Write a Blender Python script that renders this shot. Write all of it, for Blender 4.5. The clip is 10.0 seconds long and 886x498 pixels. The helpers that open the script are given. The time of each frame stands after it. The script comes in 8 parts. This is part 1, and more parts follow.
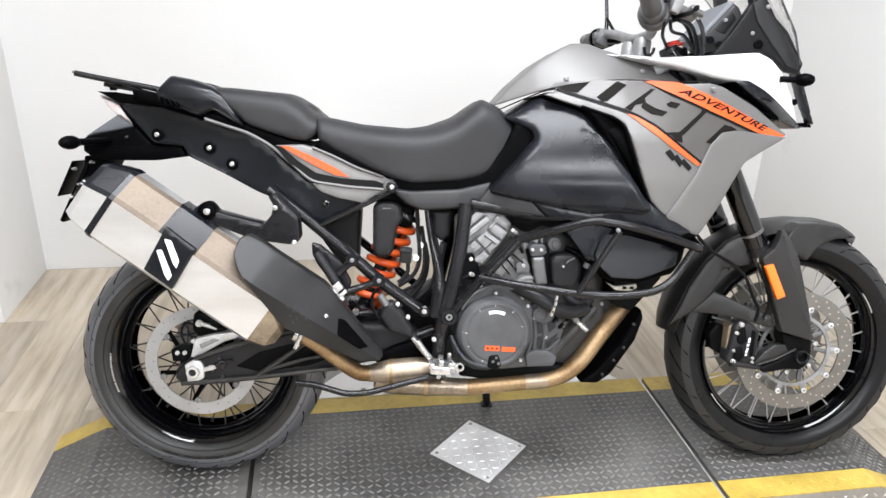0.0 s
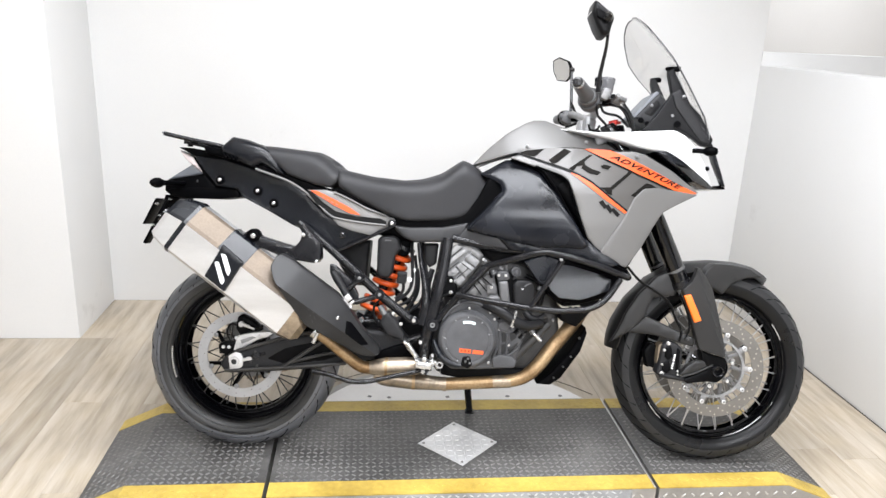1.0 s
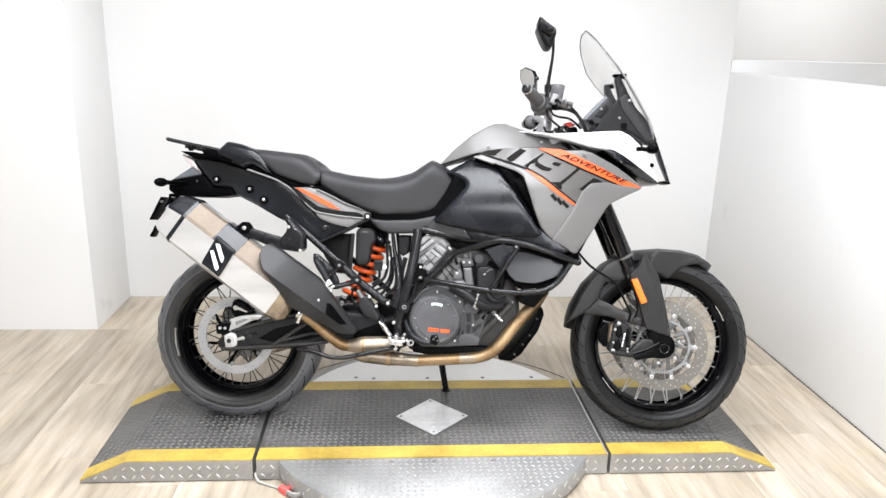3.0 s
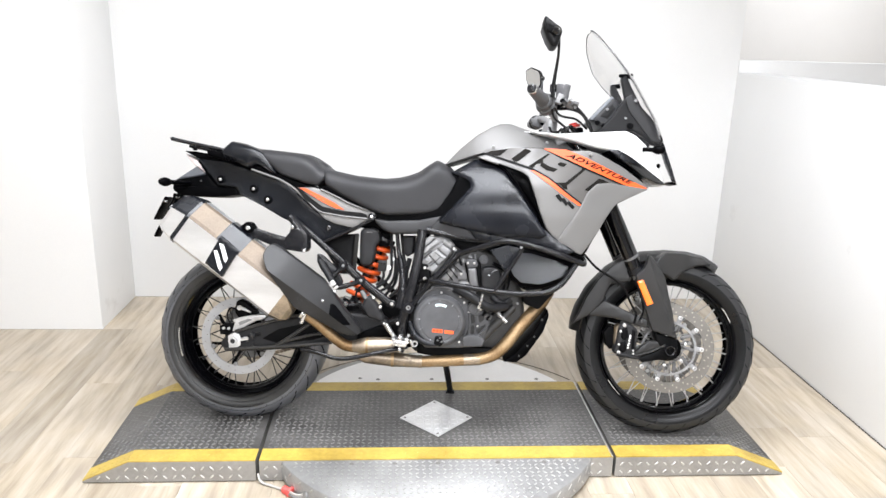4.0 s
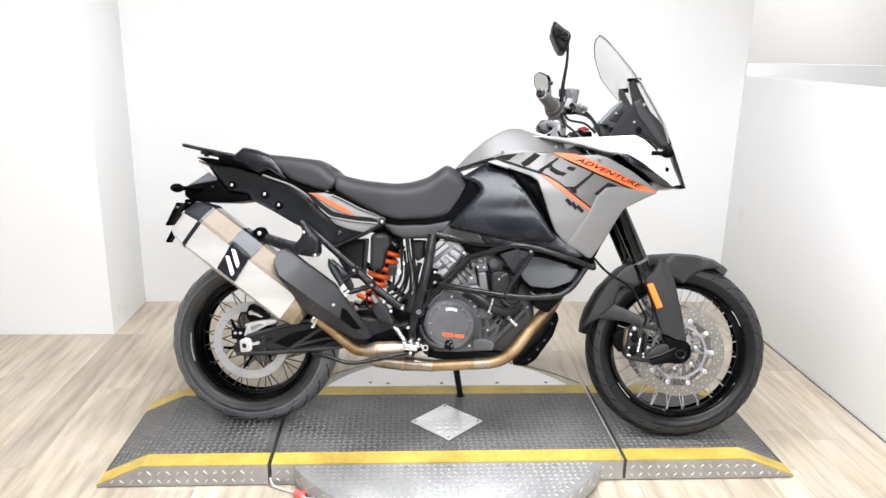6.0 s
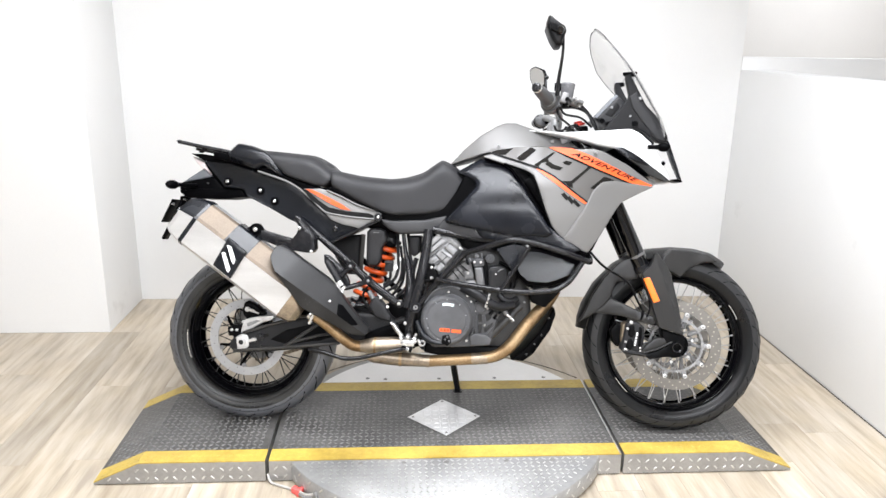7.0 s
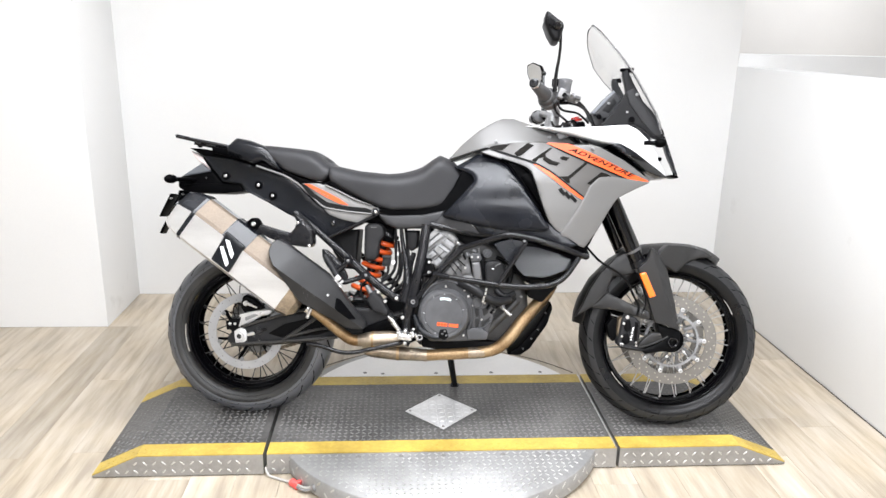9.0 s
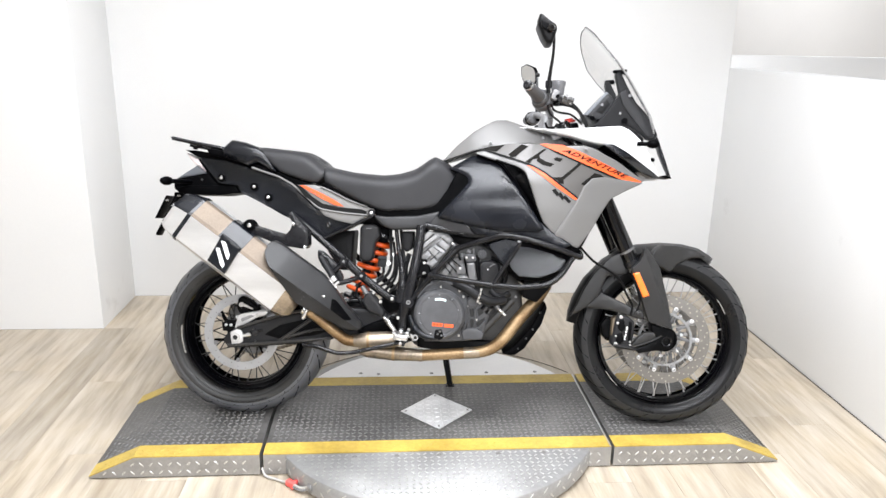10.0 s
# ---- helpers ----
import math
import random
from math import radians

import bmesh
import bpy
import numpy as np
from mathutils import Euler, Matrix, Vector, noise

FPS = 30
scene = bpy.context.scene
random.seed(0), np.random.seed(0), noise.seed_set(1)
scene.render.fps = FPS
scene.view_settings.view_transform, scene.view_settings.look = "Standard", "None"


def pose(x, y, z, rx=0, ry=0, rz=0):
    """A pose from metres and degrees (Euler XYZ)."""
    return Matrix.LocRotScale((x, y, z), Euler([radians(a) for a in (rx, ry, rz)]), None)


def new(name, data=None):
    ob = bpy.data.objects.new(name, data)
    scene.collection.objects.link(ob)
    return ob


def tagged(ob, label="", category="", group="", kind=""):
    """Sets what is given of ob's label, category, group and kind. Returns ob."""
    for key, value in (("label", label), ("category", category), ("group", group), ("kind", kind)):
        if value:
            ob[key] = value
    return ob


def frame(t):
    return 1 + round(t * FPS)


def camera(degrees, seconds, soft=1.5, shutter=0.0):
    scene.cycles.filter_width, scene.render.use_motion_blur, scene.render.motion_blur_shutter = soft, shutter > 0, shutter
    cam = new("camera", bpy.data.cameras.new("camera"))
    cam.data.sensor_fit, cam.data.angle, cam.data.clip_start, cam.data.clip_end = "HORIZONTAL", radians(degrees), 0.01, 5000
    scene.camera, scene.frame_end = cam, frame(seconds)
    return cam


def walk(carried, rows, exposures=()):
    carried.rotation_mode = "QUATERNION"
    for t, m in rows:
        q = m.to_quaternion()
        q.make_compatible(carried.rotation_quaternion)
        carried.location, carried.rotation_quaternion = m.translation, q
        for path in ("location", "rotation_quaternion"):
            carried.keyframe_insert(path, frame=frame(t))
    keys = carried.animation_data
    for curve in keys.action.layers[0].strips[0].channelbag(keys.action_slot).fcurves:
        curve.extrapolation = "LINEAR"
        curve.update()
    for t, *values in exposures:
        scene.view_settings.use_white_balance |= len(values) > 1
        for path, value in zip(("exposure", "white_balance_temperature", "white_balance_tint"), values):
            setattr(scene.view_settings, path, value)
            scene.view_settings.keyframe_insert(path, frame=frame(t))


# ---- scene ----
# camera: seconds, eye, yaw, pitch and roll in degrees
cam = camera(62.0, 10.0)
PATH = [
    (0, (-0.442, -1.608, 1.403), -9.68, -22.91, 1.73),
    (0.5, (-0.350, -1.912, 1.433), -5.79, -20.92, 2.99),
    (1, (-0.373, -2.174, 1.458), -6.41, -16.98, 2.54),
    (1.5, (-0.390, -2.372, 1.470), -5.42, -17.09, 1.44),
    (2, (-0.290, -2.454, 1.472), -4.74, -16.59, 1.73),
    (2.5, (-0.237, -2.478, 1.472), -4.67, -16.16, 1.61),
    (4, (-0.213, -2.461, 1.466), -4.05, -16.05, 1.64),
    (4.5, (-0.220, -2.467, 1.470), -3.62, -15.50, 1.50),
    (5, (-0.221, -2.468, 1.471), -3.60, -15.95, 1.64),
    (5.5, (-0.228, -2.473, 1.471), -3.50, -15.67, 1.41),
    (7, (-0.225, -2.470, 1.465), -3.79, -16.02, 0.97),
    (7.5, (-0.220, -2.469, 1.464), -3.97, -16.07, 1.01),
    (8, (-0.221, -2.471, 1.464), -3.87, -16.09, 1.09),
    (8.5, (-0.223, -2.477, 1.462), -3.92, -16.13, 1.25),
    (9, (-0.228, -2.484, 1.462), -4.05, -16.27, 1.18),
    (9.5, (-0.231, -2.490, 1.465), -4.14, -16.29, 0.99),
    (10, (-0.229, -2.500, 1.465), -4.45, -16.17, 1.10),
]
EXPOSURES = [(0, -0.11), (2.0, -0.11), (2.7, -0.06), (4.5, 0.02), (6.0, 0.0), (7.5, 0.0), (10, -0.04)]
walk(cam, [(t, Matrix.Translation(eye) @ pose(0, 0, 0, 0, 0, yaw) @ pose(0, 0, 0, 90 + pitch) @ pose(0, 0, 0, 0, 0, roll))
           for t, eye, yaw, pitch, roll in PATH], EXPOSURES)

# ---- world and light ----
world = bpy.data.worlds.new("world")
scene.world = world
world.use_nodes = True
world.node_tree.nodes["Background"].inputs[0].default_value = (0.9, 0.95, 1.0, 1)
world.node_tree.nodes["Background"].inputs[1].default_value = 0.3


def panel_lamp(name, where, size_x, size_y, watts, tint=(0.94, 0.965, 1.025), turn=(0, 0, 0)):
    """A ceiling light panel."""
    data = bpy.data.lights.new(name, "AREA")
    data.shape, data.size, data.size_y, data.energy, data.color = "RECTANGLE", size_x, size_y, watts, tint
    ob = new(name, data)
    ob.matrix_world = pose(*where, *turn)
    return ob


for x, y, watts in ((-0.4, -0.5, 63), (0.5, -0.5, 58), (-0.6, -1.9, 61), (0.9, -3.2, 72), (-1.2, -5.0, 153), (0.9, -5.4, 182), (3.0, 2.5, 35)):
    panel_lamp("ceiling_lamp", (x, y, 2.72), 1.2, 0.6, watts)


# ---- materials ----
def mat(name, color, rough=0.5, metal=0.0, vary=0.12, scale=6.0, fine=120.0, bump=0.05, rough_vary=0.1, coat=0.0,
        stretch=(1, 1, 1), tint=None, random_vary=0.0, spec=0.5):
    """A painted, moulded or metal surface: cloudy variation, fine grain and a little relief."""
    m = bpy.data.materials.new(name)
    m.use_nodes = True
    nt = m.node_tree
    n, ln = nt.nodes, nt.links
    b = n["Principled BSDF"]
    tc = n.new("ShaderNodeTexCoord")
    mp = n.new("ShaderNodeMapping")
    mp.inputs["Scale"].default_value = stretch
    ln.new(tc.outputs["Object"], mp.inputs[0])
    big, small = n.new("ShaderNodeTexNoise"), n.new("ShaderNodeTexNoise")
    big.inputs["Scale"].default_value, big.inputs["Detail"].default_value = scale, 5
    small.inputs["Scale"].default_value, small.inputs["Detail"].default_value = fine, 4
    ln.new(mp.outputs[0], big.inputs[0])
    ln.new(mp.outputs[0], small.inputs[0])
    mix = n.new("ShaderNodeMix")
    mix.data_type = "RGBA"
    hi = tint if tint else tuple(min(1, c * (1 + vary)) for c in color)
    mix.inputs[6].default_value = (*[c * (1 - vary) for c in color], 1)
    mix.inputs[7].default_value = (*hi, 1)
    add = n.new("ShaderNodeMath")
    add.operation = "MULTIPLY_ADD"
    ln.new(small.outputs[0], add.inputs[0])
    add.inputs[1].default_value = 0.4
    ln.new(big.outputs[0], add.inputs[2])
    rng = n.new("ShaderNodeMapRange")
    rng.inputs[1].default_value, rng.inputs[2].default_value = 0.45, 0.95
    ln.new(add.outputs[0], rng.inputs[0])
    ln.new(rng.outputs[0], mix.inputs[0])
    out = mix.outputs[2]
    if random_vary:
        info, hsv, r2 = n.new("ShaderNodeObjectInfo"), n.new("ShaderNodeHueSaturation"), n.new("ShaderNodeMapRange")
        ln.new(info.outputs["Random"], r2.inputs[0])
        r2.inputs[3].default_value, r2.inputs[4].default_value = 1 - random_vary, 1 + random_vary
        ln.new(r2.outputs[0], hsv.inputs["Value"])
        ln.new(out, hsv.inputs["Color"])
        out = hsv.outputs[0]
    ln.new(out, b.inputs["Base Color"])
    rr = n.new("ShaderNodeMapRange")
    rr.inputs[3].default_value, rr.inputs[4].default_value = max(0.02, rough - rough_vary), min(1, rough + rough_vary)
    ln.new(big.outputs[0], rr.inputs[0])
    ln.new(rr.outputs[0], b.inputs["Roughness"])
    b.inputs["Metallic"].default_value = metal
    b.inputs["Coat Weight"].default_value = coat
    b.inputs["Coat Roughness"].default_value = 0.08
    b.inputs["Specular IOR Level"].default_value = spec
    if bump:
        bp = n.new("ShaderNodeBump")
        bp.inputs["Strength"].default_value, bp.inputs["Distance"].default_value = bump, 0.002
        ln.new(small.outputs[0], bp.inputs["Height"])
        ln.new(bp.outputs[0], b.inputs["Normal"])
    return m


def glass(name, color, rough=0.02, ior=1.45):
    m = bpy.data.materials.new(name)
    m.use_nodes = True
    b = m.node_tree.nodes["Principled BSDF"]
    b.inputs["Base Color"].default_value = (*color, 1)
    b.inputs["Roughness"].default_value = rough
    b.inputs["Transmission Weight"].default_value = 1.0
    b.inputs["IOR"].default_value = ior
    return m


def plank_material():
    """Grey-beige wood-look vinyl: long grain along the board, a tone of its own for each board."""
    m = bpy.data.materials.new("vinyl_plank")
    m.use_nodes = True
    n, ln = m.node_tree.nodes, m.node_tree.links
    b = n["Principled BSDF"]
    tc, info = n.new("ShaderNodeTexCoord"), n.new("ShaderNodeObjectInfo")
    off, mp = n.new("ShaderNodeVectorMath"), n.new("ShaderNodeMapping")
    comb = n.new("ShaderNodeCombineXYZ")
    sc = n.new("ShaderNodeMath")
    sc.operation, sc.inputs[1].default_value = "MULTIPLY", 37.0
    ln.new(info.outputs["Random"], sc.inputs[0])
    ln.new(sc.outputs[0], comb.inputs[0])
    ln.new(sc.outputs[0], comb.inputs[1])
    ln.new(tc.outputs["Object"], off.inputs[0])
    ln.new(comb.outputs[0], off.inputs[1])
    ln.new(off.outputs[0], mp.inputs[0])
    mp.inputs["Scale"].default_value = (1.0, 0.09, 1.0)
    streak, grain, blot = n.new("ShaderNodeTexNoise"), n.new("ShaderNodeTexNoise"), n.new("ShaderNodeTexNoise")
    streak.inputs["Scale"].default_value, streak.inputs["Detail"].default_value = 26, 8
    grain.inputs["Scale"].default_value, grain.inputs["Detail"].default_value = 150, 4
    blot.inputs["Scale"].default_value, blot.inputs["Detail"].default_value = 5, 3
    for t in (streak, grain):
        ln.new(mp.outputs[0], t.inputs[0])
    ln.new(off.outputs[0], blot.inputs[0])
    ramp = n.new("ShaderNodeValToRGB")
    ramp.color_ramp.elements[0].position, ramp.color_ramp.elements[0].color = 0.28, (0.302, 0.251, 0.186, 1)
    ramp.color_ramp.elements[1].position, ramp.color_ramp.elements[1].color = 0.74, (0.545, 0.488, 0.408, 1)
    mid = ramp.color_ramp.elements.new(0.5)
    mid.color = (0.435, 0.371, 0.284, 1)
    mixv = n.new("ShaderNodeMath")
    mixv.operation, mixv.inputs[1].default_value = "MULTIPLY_ADD", 0.22
    ln.new(grain.outputs[0], mixv.inputs[0])
    sub = n.new("ShaderNodeMath")
    sub.operation, sub.inputs[1].default_value = "SUBTRACT", 0.11
    ln.new(streak.outputs[0], sub.inputs[0])
    ln.new(sub.outputs[0], mixv.inputs[2])
    patch = n.new("ShaderNodeMath")
    patch.operation, patch.inputs[1].default_value = "MULTIPLY_ADD", 0.20
    ln.new(blot.outputs[0], patch.inputs[0])
    shift = n.new("ShaderNodeMath")
    shift.operation, shift.inputs[1].default_value = "SUBTRACT", 0.10
    ln.new(mixv.outputs[0], shift.inputs[0])
    ln.new(shift.outputs[0], patch.inputs[2])
    ln.new(patch.outputs[0], ramp.inputs[0])
    hsv, rv, rs = n.new("ShaderNodeHueSaturation"), n.new("ShaderNodeMapRange"), n.new("ShaderNodeMapRange")
    ln.new(info.outputs["Random"], rv.inputs[0])
    rv.inputs[3].default_value, rv.inputs[4].default_value = 0.82, 1.06
    ln.new(rv.outputs[0], hsv.inputs["Value"])
    ln.new(blot.outputs[0], rs.inputs[0])
    rs.inputs[3].default_value, rs.inputs[4].default_value = 0.7, 1.25
    ln.new(rs.outputs[0], hsv.inputs["Saturation"])
    ln.new(ramp.outputs[0], hsv.inputs["Color"])
    ln.new(hsv.outputs[0], b.inputs["Base Color"])
    rr = n.new("ShaderNodeMapRange")
    rr.inputs[3].default_value, rr.inputs[4].default_value = 0.3, 0.5
    ln.new(blot.outputs[0], rr.inputs[0])
    ln.new(rr.outputs[0], b.inputs["Roughness"])
    bp = n.new("ShaderNodeBump")
    bp.inputs["Strength"].default_value, bp.inputs["Distance"].default_value = 0.15, 0.001
    ln.new(grain.outputs[0], bp.inputs["Height"])
    ln.new(bp.outputs[0], b.inputs["Normal"])
    return m


WALL = mat("wall_paint", (0.730, 0.730, 0.723), 0.7, vary=0.03, scale=1.2, fine=160, bump=0.06)
WALL_WARM = mat("far_wall_paint", (0.74, 0.72, 0.69), 0.75, vary=0.06, scale=1.0, fine=140, bump=0.06)
CEIL = mat("ceiling_paint", (0.78, 0.78, 0.77), 0.8, vary=0.03, scale=1.0, fine=90, bump=0.05)


def scuffed(m, size, strength):
    """Adds sparse faint grey rub marks to a painted wall."""
    n, ln = m.node_tree.nodes, m.node_tree.links
    b = n["Principled BSDF"]
    old = b.inputs["Base Color"].links[0].from_socket
    tc, mark, rng, mix = n.new("ShaderNodeTexCoord"), n.new("ShaderNodeTexNoise"), n.new("ShaderNodeMapRange"), n.new("ShaderNodeMix")
    mark.inputs["Scale"].default_value, mark.inputs["Detail"].default_value, mark.inputs["Roughness"].default_value = size, 6, 0.62
    ln.new(tc.outputs["Object"], mark.inputs[0])
    rng.inputs[1].default_value, rng.inputs[2].default_value, rng.inputs[4].default_value = 0.66, 0.80, strength
    ln.new(mark.outputs[0], rng.inputs[0])
    mix.data_type = "RGBA"
    ln.new(rng.outputs[0], mix.inputs[0])
    ln.new(old, mix.inputs[6])
    mix.inputs[7].default_value = (0.36, 0.34, 0.31, 1)
    ln.new(mix.outputs[2], b.inputs["Base Color"])


scuffed(WALL, 2.6, 0.4)
PLANK = plank_material()
SUBFLOOR = mat("floor_joint", (0.17, 0.14, 0.10), 0.8)
YELLOW = mat("yellow_paint", (0.44, 0.30, 0.05), 0.45, vary=0.3, scale=7, fine=60, bump=0.3, tint=(0.57, 0.415, 0.085))
TREAD = mat("tread_rubber", (0.06638, 0.0641, 0.06123), 0.42, vary=0.75, scale=4, fine=60, bump=0.5, rough_vary=0.16)
TREAD_LUG = mat("tread_lug", (0.1335, 0.1309, 0.1255), 0.32, vary=0.45, scale=5, fine=90, bump=0.25)
PLATE = mat("diamond_plate", (0.3298, 0.3257, 0.3175), 0.40, 0.6, vary=0.2, scale=7, fine=70, bump=0.2)
BRIGHT_PLATE = mat("bright_tread_plate", (0.6375, 0.6375, 0.6375), 0.38, 0.5, vary=0.14, scale=14, fine=70, bump=0.15)
TABLE_PLATE = mat("turntable_plate", (0.309, 0.309, 0.3052), 0.38, 0.45, vary=0.24, scale=7, fine=70, bump=0.15)
PLATE_LUG = mat("diamond_plate_lug", (0.5716, 0.5716, 0.5618), 0.4, 0.8, vary=0.1, scale=8, fine=80, bump=0.08)
# rear plate of the turntable, much paler than the disc
PALE_PLATE = mat("smooth_pale_plate", (0.8052, 0.793, 0.7808), 0.42, 0.15, vary=0.06, scale=5, fine=90, bump=0.05)
BOLT_GREY = mat("flat_grey_screw", (0.2128, 0.2061, 0.1995), 0.5, 0.4, bump=0.0)
JOINT = mat("dark_joint", (0.05985, 0.0532, 0.04655), 0.8)
# black that stands in for shade in gaps, bores and under the platform
GAP_SHADE = mat("gap_shade_black", (0.0133, 0.0133, 0.0133), 0.7)

SILVER = mat("silver_paint", (0.1385, 0.136, 0.1326), 0.5, 0.30, vary=0.05, scale=3, fine=900, bump=0.01, coat=0.05)
SILVER_DARK = mat("grey_paint", (0.03458, 0.03458, 0.03591), 0.42, 0.1, vary=0.08, scale=3, fine=900, bump=0.01, spec=0.2)
SATIN = mat("satin_silver", (0.1663, 0.1623, 0.1569), 0.5, 0.3, vary=0.06, scale=5, fine=900, bump=0.01)
WHITE = mat("white_paint", (0.816, 0.816, 0.81), 0.3, 0.0, vary=0.03, scale=3, fine=300, bump=0.01, coat=0.5)
CHARCOAL = mat("charcoal_plastic", (0.005984, 0.006943, 0.009334), 0.26, vary=0.4, scale=6, fine=500, bump=0.05, rough_vary=0.10, spec=0.34)
BLACK = mat("black_plastic", (0.001277, 0.001277, 0.001596), 0.40, vary=0.4, scale=8, fine=600, bump=0.12, spec=0.03)
FENDER = mat("fender_plastic", (0.01356, 0.01325, 0.01325), 0.4, vary=0.25, scale=6, fine=700, bump=0.15, spec=0.38)
STEEL_BLACK = mat("black_powder_coat", (0.008229, 0.008229, 0.009465), 0.20, vary=0.35, scale=12, fine=400, bump=0.08, rough_vary=0.10, spec=0.3)
GLOSS_BLACK = mat("gloss_black", (0.001436, 0.001436, 0.001915), 0.06, vary=0.2, coat=0.12, bump=0.0, rough_vary=0.05, spec=0.45)
TYRE_TREAD = mat("front_tyre_tread", (0.01182, 0.01214, 0.01307), 0.5, vary=0.3, scale=9, fine=200, bump=0.12, spec=0.4)
# rear tread's pale blue-grey puts reflected wall and sheen into the colour
TREAD_SHEEN = mat("sheen_tyre_tread", (0.0825, 0.0855, 0.0945), 0.34, vary=0.3, scale=9, fine=200, bump=0.12, spec=0.6)
TANK = mat("tank_plastic", (0.0085, 0.0094, 0.0122), 0.24, vary=0.55, scale=9, fine=260, bump=0.06, rough_vary=0.16, spec=0.26)
CASTING = mat("bright_casting", (0.253, 0.253, 0.253), 0.46, 0.35, vary=0.3, scale=30, fine=220, bump=0.25)
RUBBER = mat("tyre_sidewall", (0.004883, 0.004965, 0.005454), 0.3, vary=0.3, scale=7, fine=260, bump=0.08, spec=0.22)
# rear sidewall, a lighter grey than the front tyre's
SIDEWALL = mat("grey_sidewall", (0.030, 0.030, 0.0295), 0.42, vary=0.35, scale=7, fine=260, bump=0.1, spec=0.3)
GROOVE = mat("tyre_groove_shade", (0.00266, 0.00266, 0.00266), 0.9, spec=0.05)
SEAT = mat("seat_vinyl", (0.02153, 0.02153, 0.02316), 0.44, vary=0.15, scale=7, fine=700, bump=0.35, spec=0.24)
STAINLESS = mat("brushed_stainless", (0.78, 0.785, 0.79), 0.4, 0.86, vary=0.08, scale=5, fine=160, bump=0.02, stretch=(1, 1, 6))
BRONZE = mat("heat_tinted_steel", (0.225, 0.122, 0.048), 0.44, 0.72, vary=0.35, scale=9, fine=120, bump=0.04, tint=(0.42, 0.305, 0.175))
STEEL = mat("steel_pipe", (0.2826, 0.2318, 0.1752), 0.36, 0.75, vary=0.5, scale=16, fine=120, bump=0.05)
ALU = mat("cast_aluminium", (0.2231, 0.2231, 0.2244), 0.46, 0.35, vary=0.35, scale=26, fine=220, bump=0.3)
ENGINE = mat("engine_grey", (0.1177, 0.117, 0.1177), 0.44, 0.3, vary=0.5, scale=24, fine=240, bump=0.3, spec=0.25)
# black parts, darkened further to stand in for occlusion in engine cavities
ENGINE_DARK = mat("shaded_engine_black", (0.003511, 0.003511, 0.003862), 0.36, 0.0, vary=0.5, scale=18, fine=220, bump=0.25, spec=0.05)
CLUTCH = mat("clutch_cover_grey", (0.07863, 0.07939, 0.08331), 0.46, 0.1, vary=0.25, scale=14, fine=300, bump=0.15, spec=0.22)
CHROME = mat("bright_metal", (0.5985, 0.5985, 0.5925), 0.26, 0.85, vary=0.2, scale=40, bump=0.0)
DISC_REAR = mat("rear_disc_steel", (0.4165, 0.4222, 0.4338), 0.36, 0.6, vary=0.08, scale=20, fine=260, bump=0.05)
DISC = mat("brake_disc_steel", (0.1751, 0.1659, 0.1517), 0.36, 0.7, vary=0.1, scale=20, fine=260, bump=0.05)
ORANGE = mat("orange_decal", (0.7128, 0.08858, 0.01348), 0.45, vary=0.06, bump=0.0)
SPRING = mat("orange_powder_coat", (0.5671, 0.07634, 0.01091), 0.35, vary=0.1, bump=0.03)
AMBER = mat("amber_reflector", (0.9, 0.168, 0.0126), 0.25, vary=0.05, fine=500, bump=0.2, coat=0.4)
DECAL_DARK = mat("dark_decal", (0.0121, 0.01117, 0.01024), 0.5, vary=0.08, bump=0.0, spec=0.03)
DECAL_BLACK = mat("black_decal", (0.01117, 0.01117, 0.01117), 0.4, bump=0.0, spec=0.05)
DECAL_WHITE = mat("white_print", (0.825, 0.825, 0.825), 0.5, bump=0.0)
DECAL_PALE = mat("pale_print", (0.7315, 0.9, 0.9), 0.5, bump=0.0)
RED_CAP = mat("red_anodised", (0.3352, 0.02394, 0.01596), 0.3, 0.6, bump=0.0)
TAIL_LENS = mat("tail_light_lens", (0.77, 0.682, 0.682), 0.15, vary=0.08, coat=0.8, bump=0.02)
GREY_LENS = mat("pale_grey_plastic", (0.1034, 0.1103, 0.1218), 0.5, vary=0.06, bump=0.02)
SCREEN = glass("tinted_screen", (0.816, 0.81, 0.804))
MIRROR = mat("mirror_glass", (0.85, 0.85, 0.85), 0.03, 1.0, vary=0.01, bump=0.0, rough_vary=0.01)
WIRE_GREY = mat("grey_cable", (0.399, 0.3857, 0.3591), 0.6)
RED_PLASTIC = mat("red_plastic", (0.825, 0.11, 0.099), 0.5)
HOSE = mat("black_hose", (0.003192, 0.003192, 0.003591), 0.4, spec=0.13)
# black rubber, its colour lifted to grey for backlight haze
GRIP = mat("hazed_grip_rubber", (0.07481, 0.07481, 0.07648), 0.5, vary=0.2, scale=20, bump=0.2, spec=0.4)
SHIELD = mat("shield_plastic", (0.01361, 0.01361, 0.01423), 0.42, vary=0.55, scale=10, fine=300, bump=0.08, spec=0.32)
FIELD = mat("printed_grey_field", (0.08267, 0.07873, 0.07485), 0.42, 0.25, vary=0.14, scale=4, fine=900, bump=0.01, coat=0.12)
GREY_COVER = mat("satin_grey_cover", (0.1341, 0.1341, 0.1369), 0.38, 0.3, vary=0.12, scale=14, fine=260, bump=0.08)
COVER_DARK = mat("dark_cover_plastic", (0.01638, 0.01638, 0.01747), 0.42, vary=0.3, scale=12, fine=300, bump=0.12, spec=0.2)
